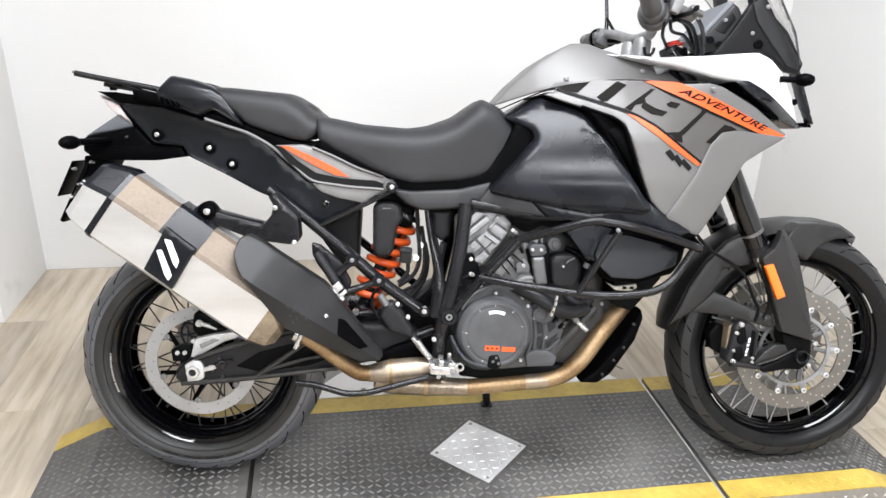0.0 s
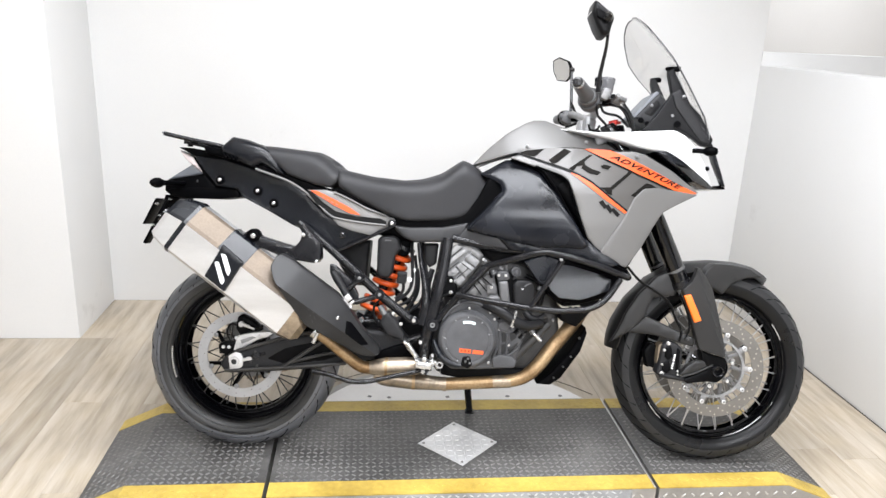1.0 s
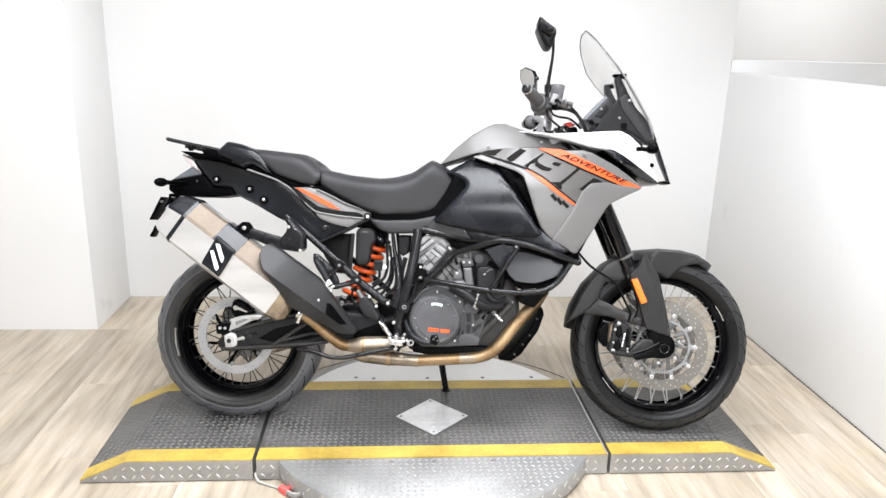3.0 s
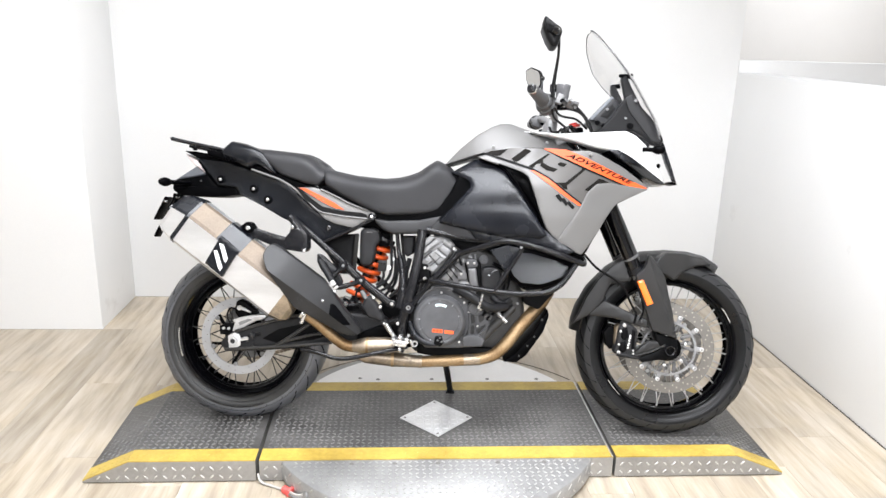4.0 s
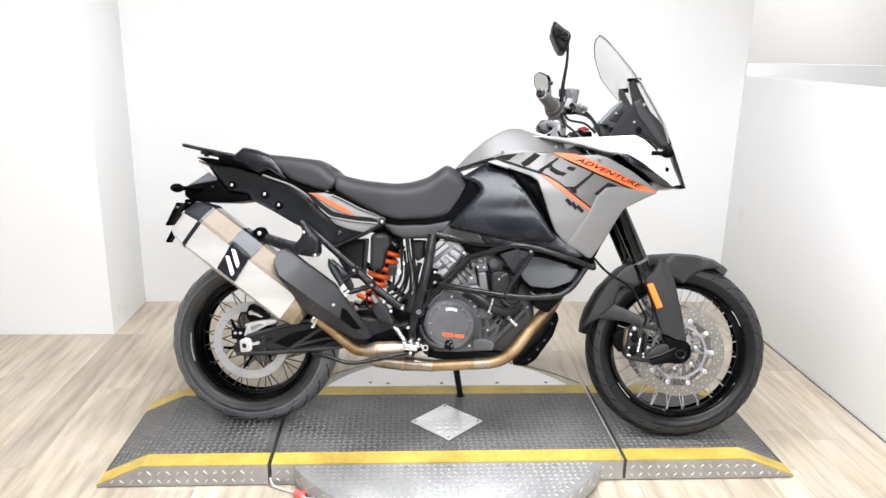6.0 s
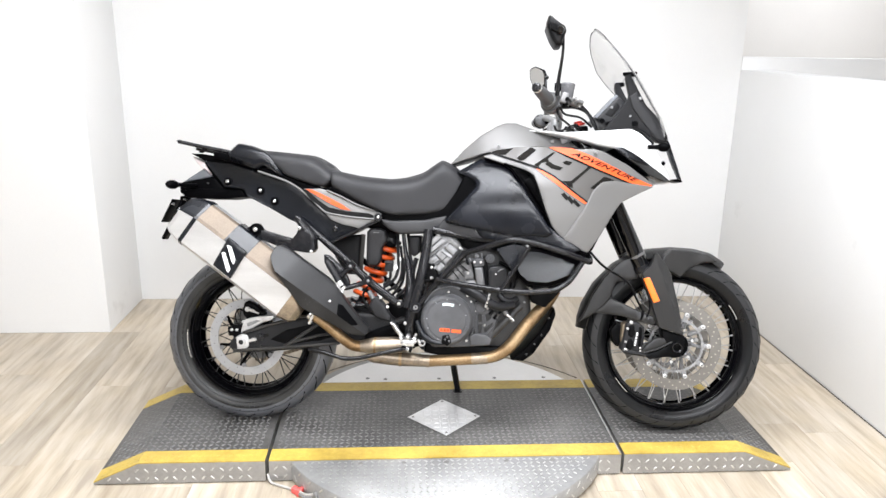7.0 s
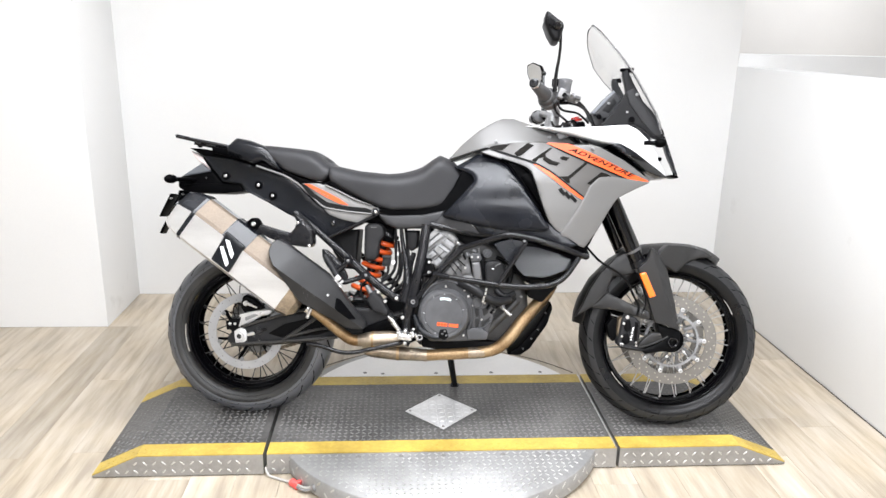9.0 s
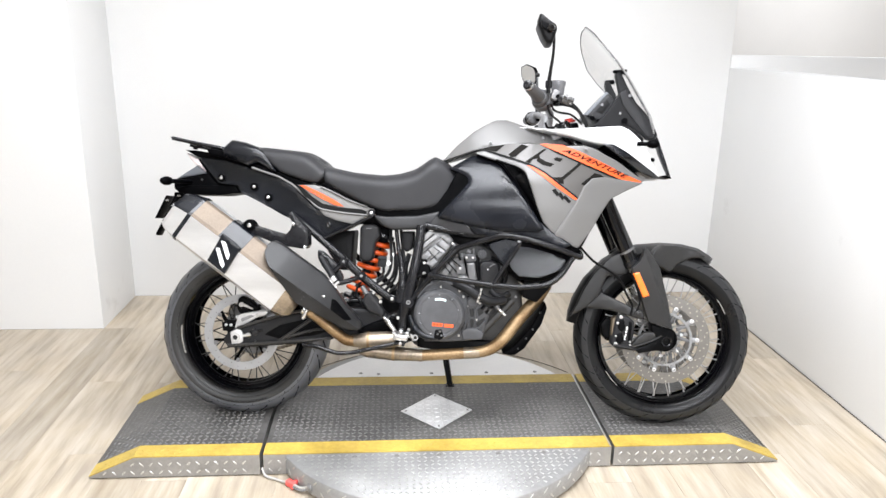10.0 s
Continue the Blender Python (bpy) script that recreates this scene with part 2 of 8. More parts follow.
HOSE_GREY = mat("rubber_hose", (0.01188, 0.01188, 0.01285), 0.36, vary=0.35, scale=20, fine=240, bump=0.12, spec=0.22)
CRADLE = mat("grey_cradle_coat", (0.03997, 0.03906, 0.03816), 0.4, 0.1, vary=0.4, scale=18, fine=240, bump=0.15, spec=0.25)
SCREW = mat("zinc_screw", (0.532, 0.5214, 0.5054), 0.36, 0.6, vary=0.15, scale=40, bump=0.0)
PALE_METAL = mat("pale_bracket", (0.415, 0.391, 0.3431), 0.5, 0.2, vary=0.2, scale=20, bump=0.05)
PALE_TICK = mat("cast_tick", (0.399, 0.4123, 0.4256), 0.5, bump=0.0)
SPLASH = mat("splash_plastic", (0.01197, 0.01197, 0.01264), 0.5, vary=0.3, scale=8, fine=300, bump=0.1, spec=0.15)
COCKPIT = mat("cockpit_plastic", (0.006528, 0.006528, 0.007074), 0.4, vary=0.2, scale=10, fine=400, bump=0.1, spec=0.14)
PAD = mat("brake_pad_edge", (0.16, 0.125, 0.085), 0.6, 0.2, vary=0.4, scale=40, bump=0.2)
BRIGHT_ALU = mat("bright_aluminium", (0.625, 0.625, 0.625), 0.38, 0.5, vary=0.2, scale=30, fine=220, bump=0.12)
# grey picked to keep reflections on the bike's black parts dark
UNSEEN_WALL = mat("unseen_wall_grey", (0.26, 0.26, 0.265), 0.7, vary=0.05, scale=1.2, fine=160, bump=0.06)


# ---- building helpers ----
def glide(x, xs, ys):
    """A smooth curve through (xs, ys), level beyond its ends."""
    if x <= xs[0]:
        return ys[0]
    if x >= xs[-1]:
        return ys[-1]
    i = next(k for k in range(len(xs) - 1) if x <= xs[k + 1])

    def slope(k):
        if k in (0, len(xs) - 1):
            return 0.0
        return (ys[k + 1] - ys[k - 1]) / (xs[k + 1] - xs[k - 1])

    h = xs[i + 1] - xs[i]
    t = (x - xs[i]) / h
    return ((2 * t ** 3 - 3 * t * t + 1) * ys[i] + (t ** 3 - 2 * t * t + t) * h * slope(i)
            + (3 * t * t - 2 * t ** 3) * ys[i + 1] + (t ** 3 - t * t) * h * slope(i + 1))


def finish(name, verts, faces, material, parent=None, label="", angle=35, fix=True):
    me = bpy.data.meshes.new(name)
    me.from_pydata([tuple(v) for v in verts], [], faces)
    if fix:
        bm = bmesh.new()
        bm.from_mesh(me)
        bmesh.ops.remove_doubles(bm, verts=bm.verts, dist=1e-5)
        bmesh.ops.recalc_face_normals(bm, faces=bm.faces)
        bm.to_mesh(me)
        bm.free()
    me.shade_smooth()
    me.set_sharp_from_angle(angle=radians(angle))
    me.materials.append(material)
    ob = new(name, me)
    ob.parent = parent
    if label:
        ob["label"] = label
    return ob


def part(name, bm, material, parent=None, label="", angle=35):
    me = bpy.data.meshes.new(name)
    bm.to_mesh(me)
    bm.free()
    me.shade_smooth()
    me.set_sharp_from_angle(angle=radians(angle))
    me.materials.append(material)
    ob = new(name, me)
    ob.parent = parent
    if label:
        ob["label"] = label
    return ob


def merge(*pieces):
    """Joins (verts, faces) pairs into one."""
    vs, fs = [], []
    for v, f in pieces:
        o = len(vs)
        vs += [tuple(p) for p in v]
        fs += [tuple(i + o for i in face) for face in f]
    return vs, fs


def rounded(outline, rad, n=4):
    """The outline with its corners rounded."""
    if rad <= 0:
        return list(outline)
    out, k = [], len(outline)
    for i in range(k):
        a, b, c = (Vector(outline[j % k]) for j in (i - 1, i, i + 1))
        p = b + (a - b).normalized() * min(rad, (a - b).length * 0.45)
        q = b + (c - b).normalized() * min(rad, (c - b).length * 0.45)
        for s in range(n):
            t = s / (n - 1)
            out.append(tuple(p * (1 - t) ** 2 + b * 2 * t * (1 - t) + q * t * t))
    return out


def divided(outline, longest):
    """The outline with its long edges cut into shorter ones."""
    out = []
    for a, b in zip(outline, outline[1:] + outline[:1]):
        a, b = Vector(a), Vector(b)
        n = max(1, math.ceil((b - a).length / longest))
        out += [tuple(a + (b - a) * (i / n)) for i in range(n)]
    return out


def edge_distance(points, outline):
    p, o = np.array(points), np.array(outline)
    best = np.full(len(p), 9.0)
    for a, b in zip(o, np.roll(o, -1, 0)):
        d = b - a
        t = np.clip(((p - a) @ d) / max(d @ d, 1e-12), 0, 1)
        best = np.minimum(best, np.linalg.norm(p - a - t[:, None] * d, axis=1))
    return best


def inside(points, outline):
    p, o = np.array(points), np.array(outline)
    r = np.zeros(len(p), bool)
    for a, b in zip(o, np.roll(o, -1, 0)):
        cross = (a[1] > p[:, 1]) != (b[1] > p[:, 1])
        with np.errstate(divide="ignore", invalid="ignore"):
            xx = (b[0] - a[0]) * (p[:, 1] - a[1]) / (b[1] - a[1]) + a[0]
        r ^= cross & (p[:, 0] < xx)
    return r


def pillow(outline, outer, inner, soft=0.01, fillet=0.006, step=0.02, puff=0.0, both=False):
    """A moulded panel. outline: (x, z) seen from the side; outer, inner: y of its faces, a number or a function of (x, z);
    soft: how far the rim is rounded; puff: further bulge of the middle; both: the inner face is rounded too."""
    from mathutils.geometry import delaunay_2d_cdt
    o = divided(rounded(outline, fillet), step * 0.9)
    a = np.array(o)
    lo, hi = a.min(0), a.max(0)
    gx, gz = np.meshgrid(np.arange(lo[0], hi[0] + step, step), np.arange(lo[1], hi[1] + step, step))
    gx = gx + (np.arange(gx.shape[0]) % 2)[:, None] * step / 2
    g = np.stack([gx.ravel(), gz.ravel()], 1)
    g = g[inside(g, o)]
    rings = []
    if soft > 0:
        c = np.roll(a, -1, 0) - np.roll(a, 1, 0)
        nrm = np.stack([-c[:, 1], c[:, 0]], 1) / np.maximum(np.linalg.norm(c, axis=1), 1e-9)[:, None]
        area = np.sum(a[:, 0] * np.roll(a[:, 1], -1) - np.roll(a[:, 0], -1) * a[:, 1])
        nrm *= 1 if area > 0 else -1
        for k in (0.15, 0.4, 0.8):
            r = a + nrm * soft * k
            ok = inside(r, o) & (edge_distance(r, o) > soft * k * 0.8)
            rings += list(r[ok])
    if len(g):
        g = g[edge_distance(g, o) > max(soft, step * 0.4)]
    pts = [Vector(p) for p in o] + [Vector(p) for p in rings] + [Vector(p) for p in g]
    k = len(o)
    v2, _, f2, *_ = delaunay_2d_cdt(pts, [(i, (i + 1) % k) for i in range(k)], [], 1, 1e-6)
    v2 = [(p[0], p[1]) for p in v2]
    d = edge_distance(v2, o)
    rise = np.where(d < soft, np.sqrt(np.maximum(0, 1 - (1 - d / max(soft, 1e-6)) ** 2)), 1) * soft if soft > 0 else np.zeros(len(v2))
    far = max(d.max(), 1e-6)
    rise = rise + puff * np.sin(np.clip(d / far, 0, 1) * math.pi / 2)
    fo = outer if callable(outer) else (lambda x, z: outer)
    fi = inner if callable(inner) else (lambda x, z: inner)
    sign = 1 if fo(*v2[0]) > fi(*v2[0]) else -1
    base = soft + 0
    va = [(x, fo(x, z) + sign * (r - base), z) for (x, z), r in zip(v2, rise)]
    vb = [(x, fi(x, z) - sign * (r - base if both else 0), z) for (x, z), r in zip(v2, rise)]
    n = len(v2)
    faces = [tuple(f) for f in f2] + [tuple(n + i for i in reversed(f)) for f in f2]
    count = {}
    for f in f2:
        for i in range(len(f)):
            e = (f[i], f[(i + 1) % len(f)])
            count[e] = True
    for (i, j) in list(count):
        if (j, i) not in count:
            faces.append((j, i, n + i, n + j))
    return va + vb, faces


def panel(name, outline, outer, inner, material, parent, label="", soft=0.01, fillet=0.006, step=0.02, puff=0.0, both=False, angle=50):
    v, f = pillow(outline, outer, inner, soft, fillet, step, puff, both)
    return finish(name, v, f, material, parent, label, angle)


def bend(points, rad, n=5):
    """The path with rounded corners."""
    pts = [Vector(p) for p in points]
    out = [pts[0]]
    for a, b, c in zip(pts, pts[1:], pts[2:]):
        p = b + (a - b).normalized() * min(rad, (a - b).length * 0.48)
        q = b + (c - b).normalized() * min(rad, (c - b).length * 0.48)
        out += [p * (1 - t) ** 2 + b * 2 * t * (1 - t) + q * t * t for t in [i / (n - 1) for i in range(n)]]
    return out + [pts[-1]]


def sweep(points, radius, rad=0.02, seg=12, caps=True, flat=1.0):
    """A tube along the path. radius: a number or one for each given point; flat squeezes it across the bike."""
    path = bend(points, rad) if rad > 0 and len(points) > 2 else [Vector(p) for p in points]
    if isinstance(radius, (int, float)):
        radii = [radius] * len(path)
    else:
        src = [Vector(p) for p in points]
        ln = [0]
        for a, b in zip(src, src[1:]):
            ln.append(ln[-1] + (b - a).length)
        pl = [0]
        for a, b in zip(path, path[1:]):
            pl.append(pl[-1] + (b - a).length)
        radii = [float(np.interp(s / pl[-1] * ln[-1], ln, radius)) for s in pl]
    vs, fs, up = [], [], None
    for i, p in enumerate(path):
        d = (path[min(i + 1, len(path) - 1)] - path[max(i - 1, 0)]).normalized()
        if up is None:
            up = d.orthogonal().normalized() if abs(d.y) > 0.9 else d.cross(Vector((0, 1, 0))).normalized()
        up = (up - d * up.dot(d)).normalized()
        side = d.cross(up)
        for k in range(seg):
            a = 2 * math.pi * k / seg
            vs.append(p + (up * math.cos(a) + side * math.sin(a) * flat) * radii[i])
    for i in range(len(path) - 1):
        for k in range(seg):
            fs.append((i * seg + k, i * seg + (k + 1) % seg, (i + 1) * seg + (k + 1) % seg, (i + 1) * seg + k))
    if caps:
        fs.append(tuple(range(seg - 1, -1, -1)))
        fs.append(tuple((len(path) - 1) * seg + k for k in range(seg)))
    return [tuple(v) for v in vs], fs


def tube(name, points, radius, material, parent, label="", rad=0.02, seg=12, flat=1.0):
    v, f = sweep(points, radius, rad, seg, True, flat)
    return finish(name, v, f, material, parent, label, 40)


def turned(profile, at, axis=(0, 1, 0), seg=32, closed=False):
    """A turned piece: profile of (radius, distance along the axis) from the place at."""
    ax = Vector(axis).normalized()
    u = ax.orthogonal().normalized()
    w = ax.cross(u)
    at = Vector(at)
    vs, fs, k = [], [], len(profile)
    for r, s in profile:
        for j in range(seg):
            a = 2 * math.pi * j / seg
            vs.append(tuple(at + ax * s + (u * math.cos(a) + w * math.sin(a)) * max(r, 1e-5)))
    for i in range(k if closed else k - 1):
        i2 = (i + 1) % k
        for j in range(seg):
            fs.append((i * seg + j, i * seg + (j + 1) % seg, i2 * seg + (j + 1) % seg, i2 * seg + j))
    return vs, fs


def lathe(name, profile, at, axis, material, parent, label="", seg=32, closed=False, angle=35):
    v, f = turned(profile, at, axis, seg, closed)
    return finish(name, v, f, material, parent, label, angle)


def on(p, surface, lift=0.003):
    """The point p laid on a panel's outer face."""
    return (p[0], surface(p[0], p[2]) - lift, p[2])


def bolt(at, parent, r=0.006, material=None, axis=(0, -1, 0), h=0.006):
    """A screw with a collar and a hexagon socket."""
    r *= 0.72
    v1, f1 = turned([(0, -0.006), (r * 1.3, -0.006), (r * 1.3, h * 0.3), (r, h * 0.35), (r, h * 0.9), (r * 0.8, h), (r * 0.5, h),
                     (r * 0.45, h * 0.5), (0, h * 0.5)], at, axis, 12)
    return finish("screw", v1, f1, material or CHROME, parent, "", 30)


def block(center, size, turn=(0, 0, 0), b=0.004):
    """A bevelled box as (verts, faces)."""
    bm = bmesh.new()
    bmesh.ops.create_cube(bm, size=1)
    bmesh.ops.scale(bm, vec=size, verts=bm.verts)
    if b:
        bmesh.ops.bevel(bm, geom=list(bm.edges), offset=min(b, min(size) * 0.4), segments=2, affect="EDGES", profile=0.5)
    bmesh.ops.transform(bm, matrix=pose(*center, *turn), verts=bm.verts)
    bm.verts.index_update()
    out = [tuple(v.co) for v in bm.verts], [tuple(v.index for v in f.verts) for f in bm.faces]
    bm.free()
    return out


def box(name, center, size, material, parent=None, label="", turn=(0, 0, 0), b=0.004):
    v, f = block(center, size, turn, b)
    return finish(name, v, f, material, parent, label, 40, fix=False)


def thing(name, m, label, category, **more):
    ob = new(name)
    ob.matrix_world = m
    return tagged(ob, label, category, **more)


# ---- room ----
def setting(name, x0, x1, y0, y1, z0, z1, material, label):
    ob = box(name, ((x0 + x1) / 2, (y0 + y1) / 2, (z0 + z1) / 2), (x1 - x0, y1 - y0, z1 - z0), material, b=0.0015)
    return tagged(ob, label, name.split("_")[0], kind="structure")


ALCOVE_L, ALCOVE_R, BACK, FRONT, TOP = -1.67, 1.67, 1.592, 1.103, 2.8
YARD = 3.6
setting("wall_back", ALCOVE_L - 0.05, ALCOVE_R, BACK, BACK + 0.15, 0, TOP, WALL, "smooth white painted back wall of the alcove")
setting("wall_pillar", -4.6, ALCOVE_L, FRONT, BACK + 0.15, 0, TOP, WALL, "white painted wall jutting out beside the alcove")
setting("wall_half", ALCOVE_R, ALCOVE_R + 0.16, -7.2, BACK + 0.006, 0, 1.320, WALL, "white half-height partition wall beside the platform")
setting("trim_half", ALCOVE_R - 0.004, ALCOVE_R - 0.0005, -7.19, BACK - 0.003, 0.0, 0.0045, JOINT, "thin dark joint between half wall and floor")
setting("wall_low", ALCOVE_R + 0.003, 4.2, BACK, BACK + 0.15, 0, 1.388, WALL, "white half-height wall in line with the alcove")
setting("wall_beyond", ALCOVE_R - 0.3, 4.2, YARD, YARD + 0.15, 0, TOP, WALL_WARM, "beige-grey wall beyond the half-height walls")
setting("wall_return", ALCOVE_R - 0.3, ALCOVE_R - 0.15, BACK + 0.155, YARD - 0.003, 0, TOP, WALL, "white side wall of the space beyond")
setting("wall_far", 4.2, 4.35, -7.2, YARD + 0.15, 0, TOP, WALL_WARM, "beige wall beyond the half-height partition")
setting("wall_left", -4.75, -4.6, -7.2, BACK + 0.15, 0, TOP, WALL, "white painted side wall")
# closing wall behind the camera, never in view; its grey dims reflections
setting("wall_front", -4.75, 4.35, -7.35, -7.2, 0, TOP, UNSEEN_WALL, "unseen wall opposite the alcove, grey to darken reflections")
setting("ceiling", -4.75, 4.35, -7.35, YARD + 0.15, TOP, TOP + 0.1, CEIL, "plain white ceiling")

floor = setting("floor", -4.75, 4.35, -7.35, YARD + 0.15, -0.12, -0.004, SUBFLOOR, "grey-beige wood-look plank floor, slightly glossy")

# ---- lift platform ----
H = 0.082
Y0, Y1 = -0.245, 0.333
SEAM_L, SEAM_R = -0.661, 0.561
BAND = 0.072


def worn(u, v):
    """How far the tread is rubbed flat at a place, 0 to 1: foot and tyre traffic along the middle."""
    k = 0.5 + 0.9 * noise.noise(Vector((u * 2.3 + 4.0, v * 3.1, 1.7))) + 0.35 * noise.noise(Vector((u * 11, v * 11, 5.0)))
    return min(1.0, max(0.0, k * 1.5 - 0.25))


def lugs(cells, size, height, place, skew=45, wear=0.0):
    """Raised bars of a tread pattern, turned to and fro. cells: (u, v) centres; place maps (u, v, height) to a point;
    wear: how much of the height is lost where the tread is rubbed flat."""
    vs, fs = [], []
    full, rnd = height, random.Random(len(cells))
    for n, (u, v, way) in enumerate(cells):
        height = full * (1 - wear * worn(u, v)) * rnd.uniform(0.85, 1.05)
        u, v = u + rnd.uniform(-0.0006, 0.0006), v + rnd.uniform(-0.0006, 0.0006)
        a = radians(skew if way else -skew)
        c, s = math.cos(a), math.sin(a)
        ring = []
        for k, (p, q, h) in enumerate(((-1, 0, 0), (-0.6, -1, 0), (0.6, -1, 0), (1, 0, 0), (0.6, 1, 0), (-0.6, 1, 0),
                                       (-0.7, 0, 1), (-0.45, -0.5, 1), (0.45, -0.5, 1), (0.7, 0, 1), (0.45, 0.5, 1), (-0.45, 0.5, 1))):
            p, q = p * size[0] / 2, q * size[1] / 2
            ring.append(place(u + p * c - q * s, v + p * s + q * c, h * height))
        o = len(vs)
        vs += ring
        fs += [(o + i, o + (i + 1) % 6, o + 6 + (i + 1) % 6, o + 6 + i) for i in range(6)] + [tuple(o + 6 + i for i in range(6))]
    return vs, fs


def tread_cells(u0, u1, v0, v1, pitch, ok=lambda u, v: True):
    out = []
    for i in range(int((u1 - u0) / pitch)):
        for j in range(int((v1 - v0) / pitch)):
            u, v = u0 + (i + 0.5) * pitch, v0 + (j + 0.5) * pitch
            if ok(u, v):
                out.append((u, v, (i + j) % 2))
    return out


RAMP_L0, RAMP_L1, RAMP_R1, RAMP_R0 = -1.238, -1.085, 1.0, 1.175


def deck_height(x):
    """Height of the deck's top, sloping down at both ends."""
    return float(np.interp(x, (RAMP_L0, RAMP_L1, RAMP_R1, RAMP_R0), (0.013, H, H, 0.013)))


def deck(name, x0, x1, label, hole=None):
    """One section of the platform: body, tread mat, two yellow bands, tread on top and side."""
    root = thing(name, Matrix.Identity(4), label, "platform", group="sections of the lift platform")
    xs = sorted({x0, x1, *[x for x in (RAMP_L1, RAMP_R1) if x0 < x < x1]})
    top = [(x, deck_height(x)) for x in xs]
    prof = [(x0, 0.005)] + top + [(x1, 0.005)]

    def slab(ya, yb, lift, prof=prof):
        n = len(prof)
        vs = [(x, ya, max(0.0, z + (lift if 0 < i < n - 1 else 0))) for i, (x, z) in enumerate(prof)]
        vs += [(x, yb, z) for x, _, z in vs]
        return vs, [tuple(range(n - 1, -1, -1)), tuple(range(n, 2 * n))] + [(i, (i + 1) % n, n + (i + 1) % n, n + i) for i in range(n)]

    finish("body", *slab(Y0, Y1, -0.003), PLATE, root, "bare metal tread plate side", 20)

    # black base paints the shadow along the platform's lower edge
    box("base", ((x0 + x1) / 2, (Y0 + Y1) / 2, 0.004), (x1 - x0 - 0.02, Y1 - Y0 - 0.012, 0.008), GAP_SHADE, root, "recessed base, black for the shaded gap", b=0)

    def strip(nm, ya, yb, material, lift=0.0, lab=""):
        n = len(top)
        vs = [(x, ya, z - 0.0028) for x, z in top] + [(x, yb, z - 0.0028) for x, z in top]
        vs += [(x, ya, z + lift) for x, z in top] + [(x, yb, z + lift) for x, z in top]
        fs = [(2 * n + i, 2 * n + i + 1, 3 * n + i + 1, 3 * n + i) for i in range(n - 1)]
        fs += [(i, i + 1, 2 * n + i + 1, 2 * n + i) for i in range(n - 1)] + [(n + i, 3 * n + i, 3 * n + i + 1, n + i + 1) for i in range(n - 1)]
        fs += [(0, 2 * n, 3 * n, n), (n - 1, 2 * n - 1, 4 * n - 1, 3 * n - 1)]
        return finish(nm, vs, fs, material, root, lab, 20)

    if hole:
        box("edge_strip", (x1 - 0.003, (Y0 + Y1) / 2, H + 0.0005), (0.005, Y1 - Y0, 0.003), PLATE_LUG, root, "bright metal edge strip", b=0.0008)

    strip("tread_mat", Y0 + BAND, Y1 - BAND, TREAD, 0.0, "dark grey tread-plate deck")
    strip("yellow_band", Y0, Y0 + BAND, YELLOW, 0.001, "yellow painted edge")
    strip("yellow_band", Y1 - BAND, Y1, YELLOW, 0.001, "yellow painted edge")
    pitch = 0.0215
    cells = tread_cells(x0 + 0.012, x1 - 0.012, Y0 + BAND, Y1 - BAND, pitch,
                        lambda u, v: not (hole and abs(u - hole[0]) + abs(v - hole[1]) < hole[2] + 0.012))
    tagged(finish("tread", *lugs(cells, (0.0180, 0.0062), 0.0034, lambda u, v, h: (u, v, deck_height(u) - 0.0002 + h), 38, 0.6), TREAD_LUG, root, "raised tread pattern", 30, fix=False), kind="stuff")
    ycells = tread_cells(x0 + 0.012, x1 - 0.012, Y0 + 0.006, Y0 + BAND - 0.004, pitch) + tread_cells(x0 + 0.012, x1 - 0.012, Y1 - BAND + 0.006, Y1 - 0.004, pitch)
    tagged(finish("tread", *lugs(ycells, (0.0165, 0.0055), 0.0018, lambda u, v, h: (u, v, deck_height(u) + 0.0008 + h), 38, 0.7), YELLOW, root, "raised tread pattern", 30, fix=False), kind="stuff")
    scells = [c for c in tread_cells(x0 + 0.006, x1 - 0.006, 0.006, H, 0.031) if c[1] < deck_height(c[0]) - 0.014]
    tagged(finish("tread", *lugs(scells, (0.0195, 0.0055), 0.0014, lambda u, v, h: (u, Y0 - h, v)), PLATE_LUG, root, "raised tread pattern", 30, fix=False), kind="stuff")
    return root


DIAMOND = (-0.044, 0.034, 0.137)
deck("ramp_platform", RAMP_L0, SEAM_L - 0.007, "grey tread-plate ramp section with yellow edges on the floor")
deck("lift_platform", SEAM_L + 0.006, SEAM_R - 0.004, "grey tread-plate middle deck with yellow edges and a bright diamond", DIAMOND)
deck("ramp_platform", SEAM_R + 0.007, RAMP_R0, "grey tread-plate ramp section with yellow edges on the floor")

plate = thing("diamond_plate", Matrix.Identity(4), "bright metal tread-plate diamond set in the deck", "metal plate")
dx, dy, dr = DIAMOND
finish("plate", [(dx - dr, dy, H + 0.0025), (dx, dy - dr, H + 0.0025), (dx + dr, dy, H + 0.0025), (dx, dy + dr, H + 0.0025),
                 (dx - dr, dy, H - 0.002), (dx, dy - dr, H - 0.002), (dx + dr, dy, H - 0.002), (dx, dy + dr, H - 0.002)],
       [(0, 1, 2, 3), (0, 4, 5, 1), (1, 5, 6, 2), (2, 6, 7, 3), (3, 7, 4, 0)], BRIGHT_PLATE, plate, "", 20)
q = dr * 0.7071
dcells = tread_cells(-q + 0.006, q - 0.006, -q + 0.006, q - 0.006, 0.0225, lambda u, v: abs(u) < q - 0.014 and abs(v) < q - 0.014 and max(abs(u), abs(v)) + min(abs(u), abs(v)) < 1.75 * q)
